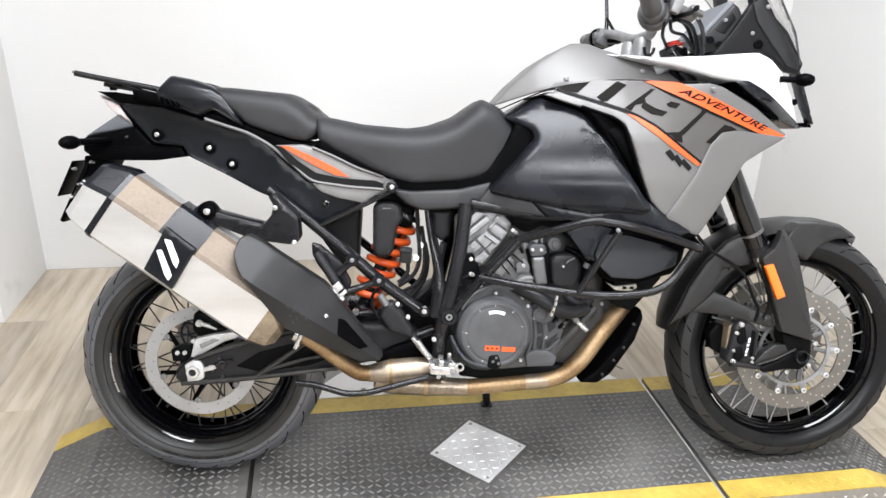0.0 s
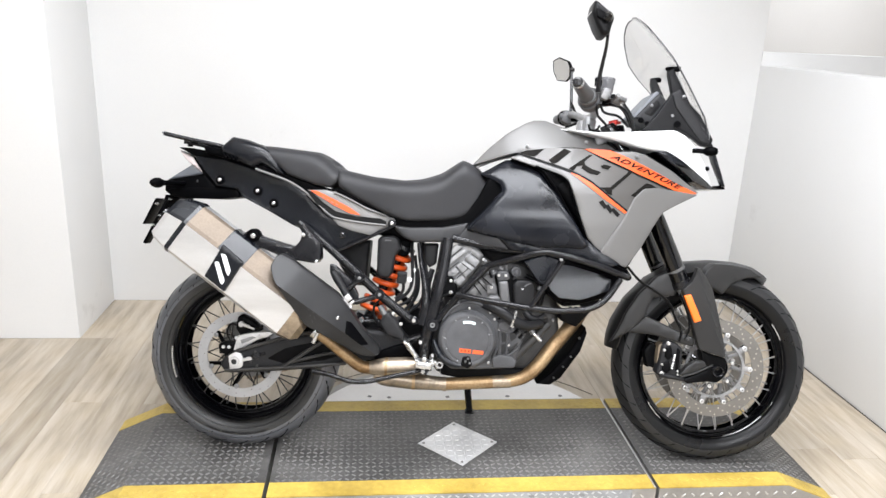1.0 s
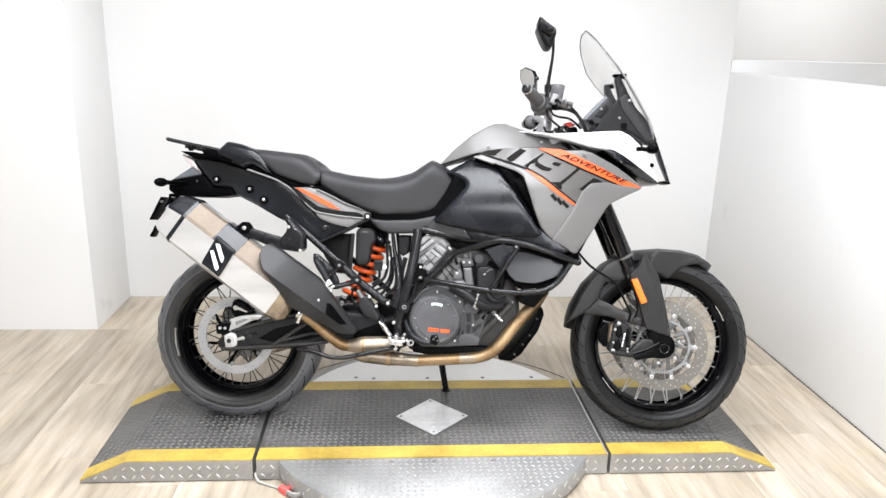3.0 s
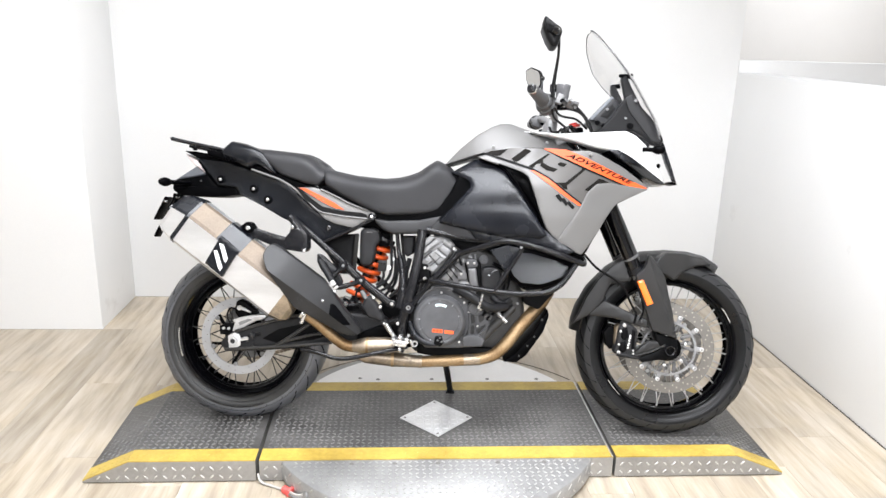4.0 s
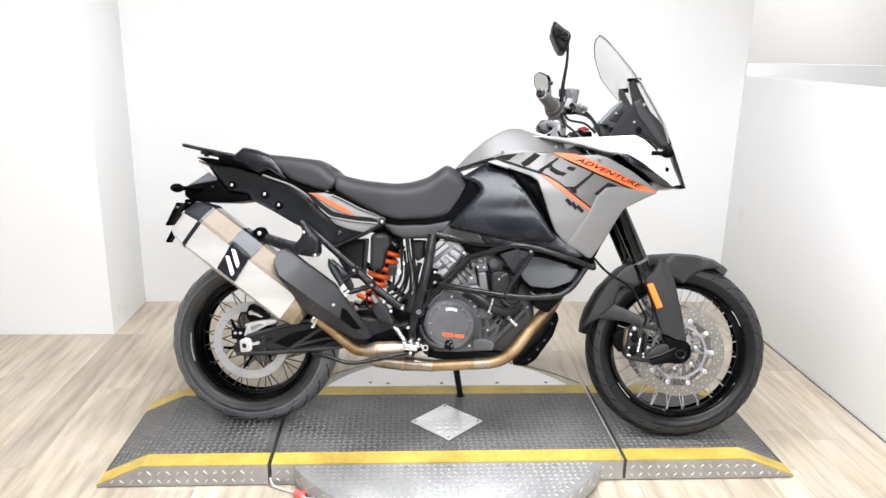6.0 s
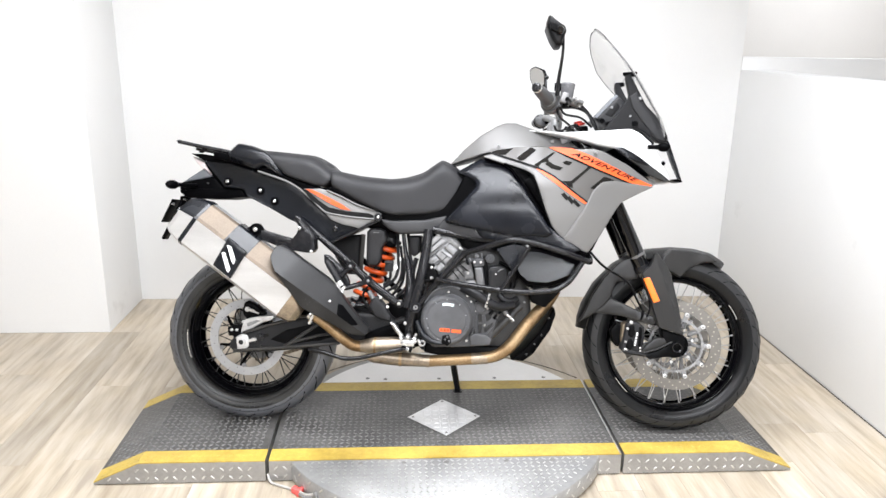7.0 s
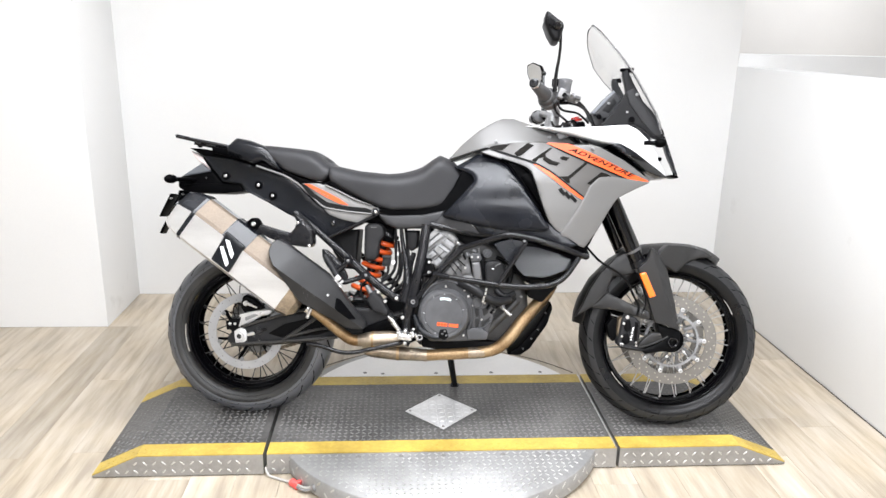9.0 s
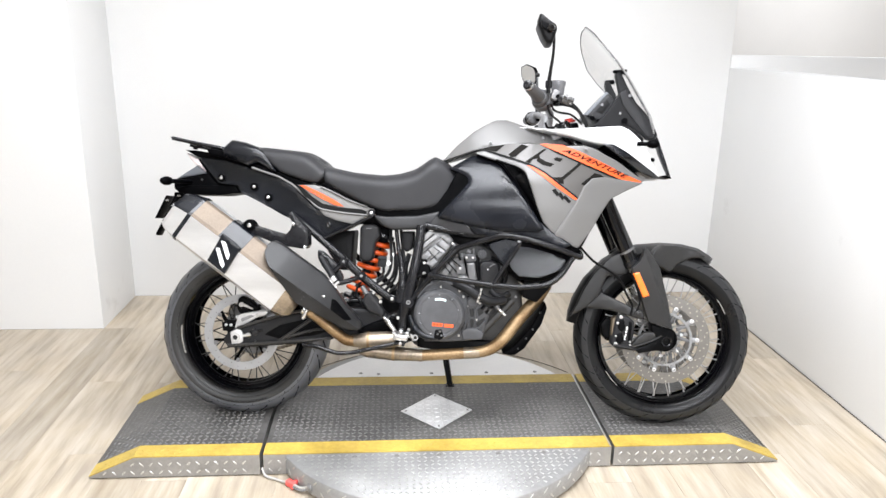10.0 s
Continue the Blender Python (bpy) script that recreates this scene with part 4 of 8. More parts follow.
for f, y in ((fork, -0.103), (fork2, 0.103)):
    a, b = [(p[0], y, p[2]) for p in [(0.646, -0.103, 0.602), (0.77, -0.103, 0.351)]]
    tube("slider", [a, b], 0.0215, CHROME, f, "chromed fork slider", 0, 20)
    a, b = [(p[0], y, p[2]) for p in [(0.642, -0.103, 0.61), (0.652, -0.103, 0.59)]]
    tube("seal_collar", [a, b], 0.031, STEEL_BLACK, f, "", 0, 24)
    a, b = [(p[0], y, p[2]) for p in [(0.624, -0.103, 0.648), (0.629, -0.103, 0.64)]]
    tube("ring", [a, b], 0.0289, ENGINE, f, "", 0, 24)
foot = panel("fork_foot", [(0.715, 0.388), (0.798, 0.365), (0.799, 0.327), (0.792, 0.300), (0.773, 0.285), (0.736, 0.288), (0.676, 0.277), (0.663, 0.292), (0.738, 0.328), (0.720, 0.361)], -0.128, -0.085, ENGINE_DARK, bike, "black cast fork foot", soft=0.006, fillet=0.006, step=0.014)
axf = [(0.770, -0.132, 0.324)][0]
lathe("axle_end", [(0.0135, -0.01), (0.0135, 0.006), (0.017, 0.008), (0.0195, 0.004), (0.021, -0.012), (0, -0.012), (0, -0.01)], axf, (0, -1, 0), STEEL_BLACK, foot, "hollow front axle end", 28)
lathe("axle_bore", [(0, 0.0), (0.012, 0.0), (0.012, -0.004), (0, -0.004)], (axf[0], axf[1] + 0.004, axf[2]), (0, -1, 0), GAP_SHADE, foot, "hollow axle, blackened for shade", 20)
panel("fork_foot", [(p[0], p[1]) for p in [(0.732, 0.405), (0.784, 0.387), (0.807, 0.351), (0.803, 0.311), (0.784, 0.296), (0.756, 0.303), (0.727, 0.325), (0.672, 0.307), (0.664, 0.319), (0.71, 0.352)]], 0.128, 0.085, BLACK, bike, "black cast fork foot", soft=0.01, step=0.014)
tube("axle", [(FX, -0.12, FZ), (FX, 0.12, FZ)], 0.012, STEEL, front, "", 0, 16)


def front_caliper(side, parent):
    y = 0.118 * side
    o = [(0.585, 0.433), (0.625, 0.422), (0.661, 0.407), (0.651, 0.362), (0.644, 0.314), (0.635, 0.293), (0.597, 0.288), (0.581, 0.314), (0.575, 0.364)]
    c = panel("front_caliper", o, y, 0.072 * side, ENGINE_DARK, parent, "black four-piston front brake caliper", soft=0.012, fillet=0.008, step=0.012)
    panel("bridge", [(0.581, 0.42), (0.59, 0.432), (0.601, 0.364), (0.607, 0.299), (0.591, 0.295), (0.573, 0.343)], y + 0.004 * side, 0.06 * side, ENGINE_DARK, c, "", soft=0.006, step=0.012)
    for q in [(0.595, 0.413), (0.617, 0.404), (0.604, 0.341), (0.605, 0.309), (0.638, 0.386)]:
        bolt((q[0], y - 0.001, q[1]), c, 0.005, CHROME, (0, side, 0))
    panel("outer_half", [(0.55, 0.381), (0.569, 0.398), (0.586, 0.386), (0.588, 0.329), (0.572, 0.317), (0.552, 0.332)], 0.098 * side, 0.06 * side, ENGINE_DARK, c, "", soft=0.006, fillet=0.006, step=0.012)
    pcs = []
    for k, q in enumerate([(0.638, 0.372), (0.637, 0.364), (0.635, 0.356), (0.633, 0.348), (0.632, 0.34), (0.63, 0.331), (0.63, 0.323)]):
        pcs.append(block((q[0], y + 0.0008 * side, q[1]), (0.006 - 0.002 * (k % 2), 0.001, 0.006), (0, 12, 0), 0))
    finish("caliper_print", *merge(*pcs), DISC_REAR, c, "small pale print on the caliper", 30, fix=False)
    panel("bracket", [(0.659, 0.348), (0.695, 0.369), (0.739, 0.366), (0.787, 0.351), (0.716, 0.333), (0.681, 0.3), (0.653, 0.303)], y + 0.012 * -side, 0.09 * side, CLUTCH, c, "", soft=0.003, step=0.014)
    return c


def near_caliper(parent):
    """The caliper that the camera sees: body, pads, pins, arm and print."""
    c = panel("front_caliper", [(0.594, 0.401), (0.610, 0.413), (0.640, 0.407), (0.660, 0.389), (0.660, 0.350), (0.654, 0.307), (0.625, 0.289), (0.595, 0.292), (0.577, 0.308), (0.587, 0.353)], -0.118, -0.075, COVER_DARK, parent, "black four-piston front brake caliper", soft=0.008, fillet=0.006, step=0.012)
    for o, y, m in (([(0.603, 0.393), (0.621, 0.399), (0.627, 0.363), (0.613, 0.351), (0.600, 0.363)], -0.123, ENGINE_DARK), ([(0.599, 0.345), (0.616, 0.351), (0.624, 0.321), (0.610, 0.306), (0.593, 0.318)], -0.123, ENGINE_DARK), ([(0.639, 0.393), (0.652, 0.387), (0.648, 0.321), (0.637, 0.315)], -0.121, ENGINE_DARK)):
        panel("piston_bore", o, y, -0.10, m, c, "", soft=0.004, fillet=0.005, step=0.012)
    panel("pad_holder", [(0.586, 0.396), (0.601, 0.406), (0.606, 0.369), (0.600, 0.329), (0.583, 0.314), (0.583, 0.354)], -0.100, -0.06, PAD, c, "brown worn brake pad edge", soft=0.002, fillet=0.003, step=0.012)
    panel("outer_half", [(0.547, 0.370), (0.569, 0.398), (0.601, 0.385), (0.601, 0.339), (0.585, 0.311), (0.556, 0.327)], -0.07, -0.04, ENGINE_DARK, c, "", soft=0.006, fillet=0.006, step=0.012)
    finish("caliper_print", *merge(*[block((p[0], -0.1245, p[2]), (0.0055, 0.001, 0.0068 - 0.002 * (k % 2)), (0, 14, 0), 0) for k, p in enumerate([(0.632, -0.122, 0.369), (0.631, -0.122, 0.362), (0.629, -0.122, 0.353), (0.628, -0.122, 0.343), (0.626, -0.122, 0.336), (0.625, -0.122, 0.327)])]), DECAL_WHITE, c, "small pale print on the caliper", 30, fix=False)
    for p, r in zip([(0.611, -0.119, 0.406), (0.594, -0.120, 0.308), (0.599, -0.119, 0.384), (0.594, -0.119, 0.337), (0.645, -0.120, 0.317), (0.646, -0.119, 0.306)], (0.0068, 0.0072, 0.005, 0.004, 0.004, 0.004)):
        bolt(p, c, r, SCREW)
    tube("lower_arm", [(0.588, -0.118, 0.304), (0.625, -0.118, 0.298), (0.686, -0.118, 0.288)], [0.009, 0.008, 0.006], COVER_DARK, c, "", 0.01, 10)
    panel("bracket", [(0.645, 0.301), (0.672, 0.334), (0.701, 0.355), (0.731, 0.355), (0.750, 0.342), (0.704, 0.318)], -0.127, -0.105, FENDER, c, "dark grey caliper bracket", soft=0.003, fillet=0.003, step=0.014)
    tube("bracket_edge", [(0.654, -0.126, 0.300), (0.703, -0.128, 0.316), (0.755, -0.128, 0.343)], 0.0032, FENDER, c, "", 0.01, 8)
    return c


near_caliper(bike)
front_caliper(1, bike)
tube("brake_hose", [(0.443, -0.16, 0.663), (0.497, -0.15, 0.605), (0.563, -0.14, 0.57), (0.605, -0.135, 0.537), (0.624, -0.13, 0.488), (0.652, -0.125, 0.448), (0.644, -0.12, 0.415)], 0.0042, HOSE, bike, "black rubber brake hose", 0.03, 8)
tube("sensor_wire", [(0.639, -0.12, 0.567), (0.663, -0.13, 0.509), (0.674, -0.13, 0.459), (0.663, -0.125, 0.428)], 0.003, HOSE, bike, "thin black sensor cable", 0.03, 8)

# ---- front mudguard ----
def arch(stations, thick, crown, n=9):
    """A mudguard shell round the front wheel. stations: (angle, radius, half width)."""
    vs, fs = [], []
    for lay in (0, 1):
        for a, r, w in stations:
            for i in range(n):
                u = -1 + 2 * i / (n - 1)
                rr = r - crown * abs(u) ** 2.6 - lay * thick
                vs.append((FX + rr * math.cos(radians(a)), w * u * (1 - 0.04 * lay), FZ + rr * math.sin(radians(a))))
    m = len(stations)
    for lay in (0, 1):
        for i in range(m - 1):
            for k in range(n - 1):
                o = lay * m * n
                fs.append((o + i * n + k, o + i * n + k + 1, o + (i + 1) * n + k + 1, o + (i + 1) * n + k))
    o = m * n
    for i in range(m - 1):
        for k in (0, n - 1):
            fs.append((i * n + k, (i + 1) * n + k, o + (i + 1) * n + k, o + i * n + k))
    for i in (0, m - 1):
        for k in range(n - 1):
            fs.append((i * n + k, i * n + k + 1, o + i * n + k + 1, o + i * n + k))
    return vs, fs


guard = finish("front_mudguard", *arch([(172, 0.354, 0.050), (166, 0.357, 0.070), (158, 0.359, 0.080), (144, 0.360, 0.084), (128, 0.362, 0.086), (116, 0.362, 0.086), (106, 0.357, 0.082),
                                        (92, 0.352, 0.078), (79, 0.355, 0.068), (69, 0.358, 0.055), (61, 0.353, 0.032), (58, 0.350, 0.010)], 0.004, 0.028), FENDER, bike, "dark grey plastic front mudguard", 50)
SK = lambda x, z: -0.084 - 0.02 * max(0.0, 1 - abs(x - 0.62) / 0.3)
panel("side_skirt", [(0.426, 0.394), (0.453, 0.442), (0.476, 0.499), (0.514, 0.561), (0.568, 0.619), (0.623, 0.645), (0.645, 0.605), (0.63, 0.56), (0.56, 0.548), (0.544, 0.511), (0.54, 0.489), (0.513, 0.456), (0.49, 0.435)], SK, -0.078, FENDER, guard, "", soft=0.006, fillet=0.005)
panel("rear_arm", [(0.484, 0.434), (0.511, 0.461), (0.538, 0.49), (0.581, 0.473), (0.632, 0.45), (0.689, 0.43), (0.693, 0.409), (0.686, 0.399), (0.633, 0.412), (0.572, 0.428)], lambda x, z: -0.098 - 0.03 * min(1, max(0, (x - 0.5) / 0.2)), -0.09, FENDER, guard, "", soft=0.005, fillet=0.004)
(GAX, GAZ), (GBX, GBZ) = [(0.675, 0.658), (0.779, 0.375)]


def guard_y(x, z):
    """Two flat faces that meet in a crease down the guard."""
    d = ((x - GAX) * (GBZ - GAZ) - (z - GAZ) * (GBX - GAX)) / math.hypot(GBX - GAX, GBZ - GAZ)
    return -0.160 + (0.16 * d if d > 0 else -0.85 * d)


panel("fork_guard", [(0.636, 0.584), (0.662, 0.610), (0.670, 0.632), (0.675, 0.658), (0.690, 0.654), (0.717, 0.623), (0.743, 0.583), (0.750, 0.554), (0.772, 0.459), (0.786, 0.375), (0.776, 0.373), (0.701, 0.395)], guard_y, lambda x, z: guard_y(x, z) + 0.022, FENDER, guard, "dark grey plastic fork guard with a crease", soft=0.004, fillet=0.004, step=0.010, angle=20)
panel("front_skirt", [(0.695, 0.606), (0.722, 0.647), (0.749, 0.668), (0.819, 0.666), (0.886, 0.652), (0.927, 0.626), (0.871, 0.621), (0.822, 0.601), (0.795, 0.576), (0.785, 0.568), (0.752, 0.587)], lambda x, z: -0.13 + 0.062 * min(1, max(0, (x - 0.70) / 0.14)), -0.06, FENDER, guard, "", soft=0.006, fillet=0.004)
finish("reflector", *merge(pillow([(0.639, 0.565), (0.660, 0.572), (0.698, 0.490), (0.677, 0.482)], -0.162, -0.150, 0.002, 0.002, 0.01)), AMBER, guard, "amber side reflector", 40)
for p in [(0.752, -0.150, 0.458), (0.777, -0.152, 0.395), (0.664, -0.138, 0.424)]:
    bolt(p, guard, 0.006, BOLT_DARK)

# ---- bodywork ----
# seats
def seat_top(x):
    """Height of the seat's crest along the bike."""
    return glide(x, (-0.47, -0.38, -0.28, -0.2, -0.14, -0.075, -0.03, 0.03), (0.932, 0.915, 0.905, 0.907, 0.925, 0.970, 0.952, 0.905))


def seat_side(x, z):
    """Half width of the rider's seat: crowned on top, narrower towards the tank."""
    w = glide(x, (-0.45, -0.25, -0.05, 0.08), (0.145, 0.160, 0.135, 0.115))
    t = min(1.0, max(0.0, (seat_top(x) - z) / 0.055))
    return -(0.055 + (w - 0.055) * math.sqrt(1 - (1 - t) ** 2))


def pillion_side(x, z):
    top = glide(x, (-0.75, -0.55, -0.50, -0.47), (1.00, 0.982, 0.955, 0.93))
    t = min(1.0, max(0.0, (top - z) / 0.05))
    return -(0.05 + 0.085 * math.sqrt(1 - (1 - t) ** 2))


panel("rider_seat", [(-0.471, 0.92), (-0.442, 0.918), (-0.358, 0.902), (-0.254, 0.894), (-0.202, 0.901), (-0.14, 0.923), (-0.073, 0.968), (-0.026, 0.948), (0.012, 0.916), (0.022, 0.899), (-0.022, 0.83), (-0.053, 0.789), (-0.077, 0.781), (-0.131, 0.771), (-0.241, 0.765), (-0.285, 0.776), (-0.342, 0.8), (-0.423, 0.84), (-0.464, 0.865)],
      seat_side, lambda x, z: -seat_side(x, z), SEAT, bike, "black grained vinyl rider seat", soft=0.012, fillet=0.008, both=True, step=0.014)
panel("pillion_seat", [(-0.74, 0.986), (-0.673, 0.984), (-0.526, 0.972), (-0.48, 0.945), (-0.454, 0.919), (-0.47, 0.876), (-0.492, 0.861), (-0.53, 0.866), (-0.587, 0.883), (-0.628, 0.898), (-0.661, 0.928)], pillion_side, lambda x, z: -pillion_side(x, z), SEAT, bike, "black grained vinyl pillion seat", soft=0.012, fillet=0.008, both=True, step=0.014)
panel("seat_rail", [(-0.459, 0.869), (-0.422, 0.85), (-0.341, 0.814), (-0.285, 0.792), (-0.24, 0.781), (-0.131, 0.787), (-0.081, 0.796), (-0.053, 0.809), (-0.023, 0.85), (0.004, 0.906), (0.024, 0.914), (0.071, 0.907), (0.077, 0.864), (0.009, 0.791), (-0.03, 0.738), (-0.079, 0.733), (-0.129, 0.736), (-0.219, 0.733), (-0.276, 0.74), (-0.341, 0.774), (-0.422, 0.816), (-0.473, 0.847)], -0.136, 0.135, BLACK, bike, "black plastic seat base trim", soft=0.006, fillet=0.003)
panel("side_cover", [(-0.283, 0.752), (-0.239, 0.747), (-0.13, 0.751), (-0.05, 0.769), (-0.063, 0.729), (-0.094, 0.705), (-0.218, 0.699), (-0.255, 0.714), (-0.283, 0.74)], -0.145, -0.11, SILVER_DARK, bike, "grey plastic frame cover below the seat", soft=0.01)
panel("under_seat_box", [(-0.428, 0.831), (-0.288, 0.76), (-0.132, 0.756), (-0.081, 0.737), (-0.09, 0.704), (-0.222, 0.697), (-0.344, 0.718), (-0.427, 0.76)], -0.115, 0.13, BLACK, bike, "black plastic air box", soft=0.02, both=True)

# tail
tail_side = lambda x, z: -0.085 - 0.05 * min(1.0, max(0.0, (x + 0.95) / 0.6))
tail = panel("tail_panel", [(-0.933, 0.943), (-0.838, 0.939), (-0.735, 0.909), (-0.622, 0.871), (-0.577, 0.842), (-0.533, 0.802), (-0.488, 0.765), (-0.406, 0.753), (-0.304, 0.745), (-0.365, 0.713), (-0.461, 0.662), (-0.503, 0.679), (-0.575, 0.724), (-0.614, 0.74), (-0.693, 0.782), (-0.775, 0.821), (-0.788, 0.845), (-0.858, 0.852), (-0.891, 0.889)], tail_side, -0.06, CHARCOAL, bike,
             "black plastic tail side panel with three screws", soft=0.004, fillet=0.004, puff=0.0, angle=30)
panel("tail_panel", [(-0.933, 0.943), (-0.838, 0.939), (-0.735, 0.909), (-0.622, 0.871), (-0.577, 0.842), (-0.533, 0.802), (-0.488, 0.765), (-0.406, 0.753), (-0.304, 0.745), (-0.365, 0.713), (-0.461, 0.662), (-0.503, 0.679), (-0.575, 0.724), (-0.614, 0.74), (-0.693, 0.782), (-0.775, 0.821), (-0.788, 0.845), (-0.858, 0.852), (-0.891, 0.889)], lambda x, z: -tail_side(x, z), 0.06, CHARCOAL, bike, "black plastic tail side panel", soft=0.012)
panel("tail_core", [(-0.947, 0.943), (-0.75, 0.918), (-0.582, 0.85), (-0.498, 0.776), (-0.352, 0.73), (-0.486, 0.677), (-0.626, 0.748), (-0.79, 0.835), (-0.895, 0.861)], -0.07, 0.07, BLACK, bike, "black tail inner tray", soft=0.01, both=True)
for p in (on((-0.846, -0.11, 0.872), tail_side, 0.004), on((-0.723, -0.12, 0.842), tail_side, 0.004), on((-0.67, -0.125, 0.805), tail_side, 0.004)):
    lathe("grommet", [(0, -0.004), (0.0145, -0.004), (0.0145, 0.002), (0.011, 0.005), (0, 0.005)], p, (0, -1, 0), BLACK, tail, "", 20)
    bolt((p[0], p[1] - 0.006, p[2]), tail, 0.0062)
lathe("blank_plug", [(0, -0.004), (0.009, -0.004), (0.009, 0.002), (0.006, 0.003), (0, 0.0)], on((-0.448, -0.135, 0.712), tail_side, 0.006), (0, -1, 0), GLOSS_BLACK, tail, "", 16)
tube("trim_line", [(-0.728, -0.125, 0.91), (-0.625, -0.13, 0.878), (-0.573, -0.134, 0.849), (-0.525, -0.138, 0.806), (-0.48, -0.14, 0.767), (-0.395, -0.142, 0.755), (-0.309, -0.142, 0.749)], 0.0038, SILVER, tail, "silver trim line", 0.02, 8)
panel("tail_top", [(-0.984, 0.971), (-0.941, 0.97), (-0.842, 0.956), (-0.739, 0.922), (-0.738, 0.91), (-0.842, 0.938), (-0.932, 0.944)], -0.09, 0.09, BLACK, bike, "black tail top cover", soft=0.003, fillet=0.002, both=True)
panel("tail_light", [(-0.989, 0.964), (-0.943, 0.942), (-0.93, 0.922), (-0.905, 0.894), (-0.917, 0.895), (-0.951, 0.919), (-0.972, 0.939)], -0.07, 0.07, TAIL_LENS, bike, "clear tail light with a faint red tint", soft=0.008, fillet=0.003, both=True)
panel("rear_mudguard_lens", [(-0.949, 0.919), (-0.909, 0.891), (-0.955, 0.88), (-1.028, 0.866), (-0.997, 0.887)], -0.062, 0.062, GREY_LENS, bike, "pale grey plastic tail insert", soft=0.006, fillet=0.003, both=True)
fender = panel("plate_carrier", [(-1.03, 0.859), (-1.018, 0.868), (-0.947, 0.882), (-0.901, 0.891), (-0.866, 0.853), (-0.797, 0.846), (-0.784, 0.82), (-0.857, 0.81), (-0.961, 0.809), (-1.009, 0.814), (-1.03, 0.83)], -0.078, 0.078, BLACK, bike, "black plastic number plate carrier", soft=0.010, fillet=0.005, both=True)
panel("step", [(-1.017, 0.835), (-0.961, 0.844), (-0.797, 0.846), (-0.784, 0.82), (-0.857, 0.81), (-0.961, 0.809), (-1.009, 0.814)], -0.084, -0.07, BLACK, fender, "", soft=0.004)
bolt((-0.925, -0.079, 0.865), fender, 0.004, BOLT_DARK)
# number plate holder: a plate and its bracket, nothing written on them
def slanted_plate(name, top, bottom, width, thick, label):
    (xa, ya, za), (xb, yb, zb) = top, bottom
    ang = math.degrees(math.atan2(xa - xb, za - zb))
    return box(name, ((xa + xb) / 2, ya + width / 2, (za + zb) / 2), (thick, width, math.hypot(xa - xb, za - zb)), BLACK, fender, label, (0, ang, 0), 0.002)


slanted_plate("plate", *[(-1.067, -0.05, 0.805), (-1.108, -0.05, 0.719)], 0.11, 0.004, "black number plate without a number")
slanted_plate("holder", *[(-1.031, -0.055, 0.8), (-1.101, -0.055, 0.657)], 0.045, 0.010, "black number plate holder")
panel("holder_arm", [(-1.041, 0.819), (-0.969, 0.811), (-0.977, 0.794), (-1.007, 0.776), (-1.032, 0.742), (-1.057, 0.683), (-1.074, 0.687), (-1.057, 0.737), (-1.045, 0.784)], -0.045, 0.03, BLACK, fender, "", soft=0.006, step=0.014)
for p in [(-1.064, -0.052, 0.787), (-1.071, -0.058, 0.718), (-1.017, -0.06, 0.804), (-1.05, -0.06, 0.75)]:
    bolt(p, fender, 0.0038, CHROME, (-0.5, -0.8, 0))


def indicator(name, tip, root, length, label):
    """A turn signal on a rubber stalk."""
    a, b = Vector(tip), Vector(root)
    d = (b - a).normalized()
    ob = lathe(name, [(0.0, 0), (0.007, 0.002), (0.012, 0.010), (0.0155, 0.022), (0.0155, 0.036), (0.012, 0.048), (0.006, 0.056), (0, 0.057)], tuple(a), tuple(d), BLACK, bike, label, 20, angle=60)
    tube("stalk", [tuple(a + d * 0.045), tuple(b)], [0.0085, 0.0075], BLACK, ob, "", 0, 12)
    return ob


indicator("rear_indicator", (-1.02, -0.22, 0.852), (-0.966, -0.075, 0.856), 0.05, "black rear turn signal")
q = (-1.02, -0.22, 0.852)
r = (-0.966, -0.075, 0.856)
indicator("rear_indicator", (q[0], 0.22, q[2]), (r[0], 0.075, r[2]), 0.05, "black rear turn signal")
q, r = (0.707, -0.19, 1.02), (0.637, -0.16, 1.022)
ind = lathe("front_indicator", [(0.0, 0), (0.008, 0.002), (0.013, 0.010), (0.016, 0.022), (0.014, 0.034), (0.008, 0.044), (0, 0.046)], q, (-0.86, 0.5, 0), BLACK, bike, "black front turn signal", 20, angle=60)
tube("stalk", [(q[0] - 0.03, q[1] + 0.018, q[2]), r], 0.0075, BLACK, ind, "", 0, 12)
ind = lathe("front_indicator", [(0.0, 0), (0.008, 0.002), (0.013, 0.010), (0.016, 0.022), (0.014, 0.034), (0.008, 0.044), (0, 0.046)], (q[0], -q[1], q[2]), (-0.86, -0.5, 0), BLACK, bike, "black front turn signal", 20, angle=60)
tube("stalk", [(q[0] - 0.03, -q[1] - 0.018, q[2]), (r[0], -r[1], r[2])], 0.0075, BLACK, ind, "", 0, 12)

# rack and grab rails
rk = [(-1.02, -0.12, 1.01), (-0.948, -0.11, 0.996), (-0.839, -0.1, 0.978), (-0.76, -0.09, 0.956)]
rack = tube("luggage_rack", rk, 0.0068, STEEL_BLACK, bike, "black steel luggage rack", 0.03, 10)
tube("rail", [(p[0], -p[1], p[2]) for p in rk], 0.006, STEEL_BLACK, rack, "", 0.03, 10)
for i, (x, z) in enumerate([(-1.022, 1.01), (-0.977, 1.003), (-0.932, 0.994), (-0.879, 0.983)]):
    box("slat", (x, 0, z + 0.002), (0.018 if i else 0.012, 0.235 - 0.008 * i, 0.006), STEEL_BLACK if i else ALU, rack, turn=(0, 12, 0), b=0.002)
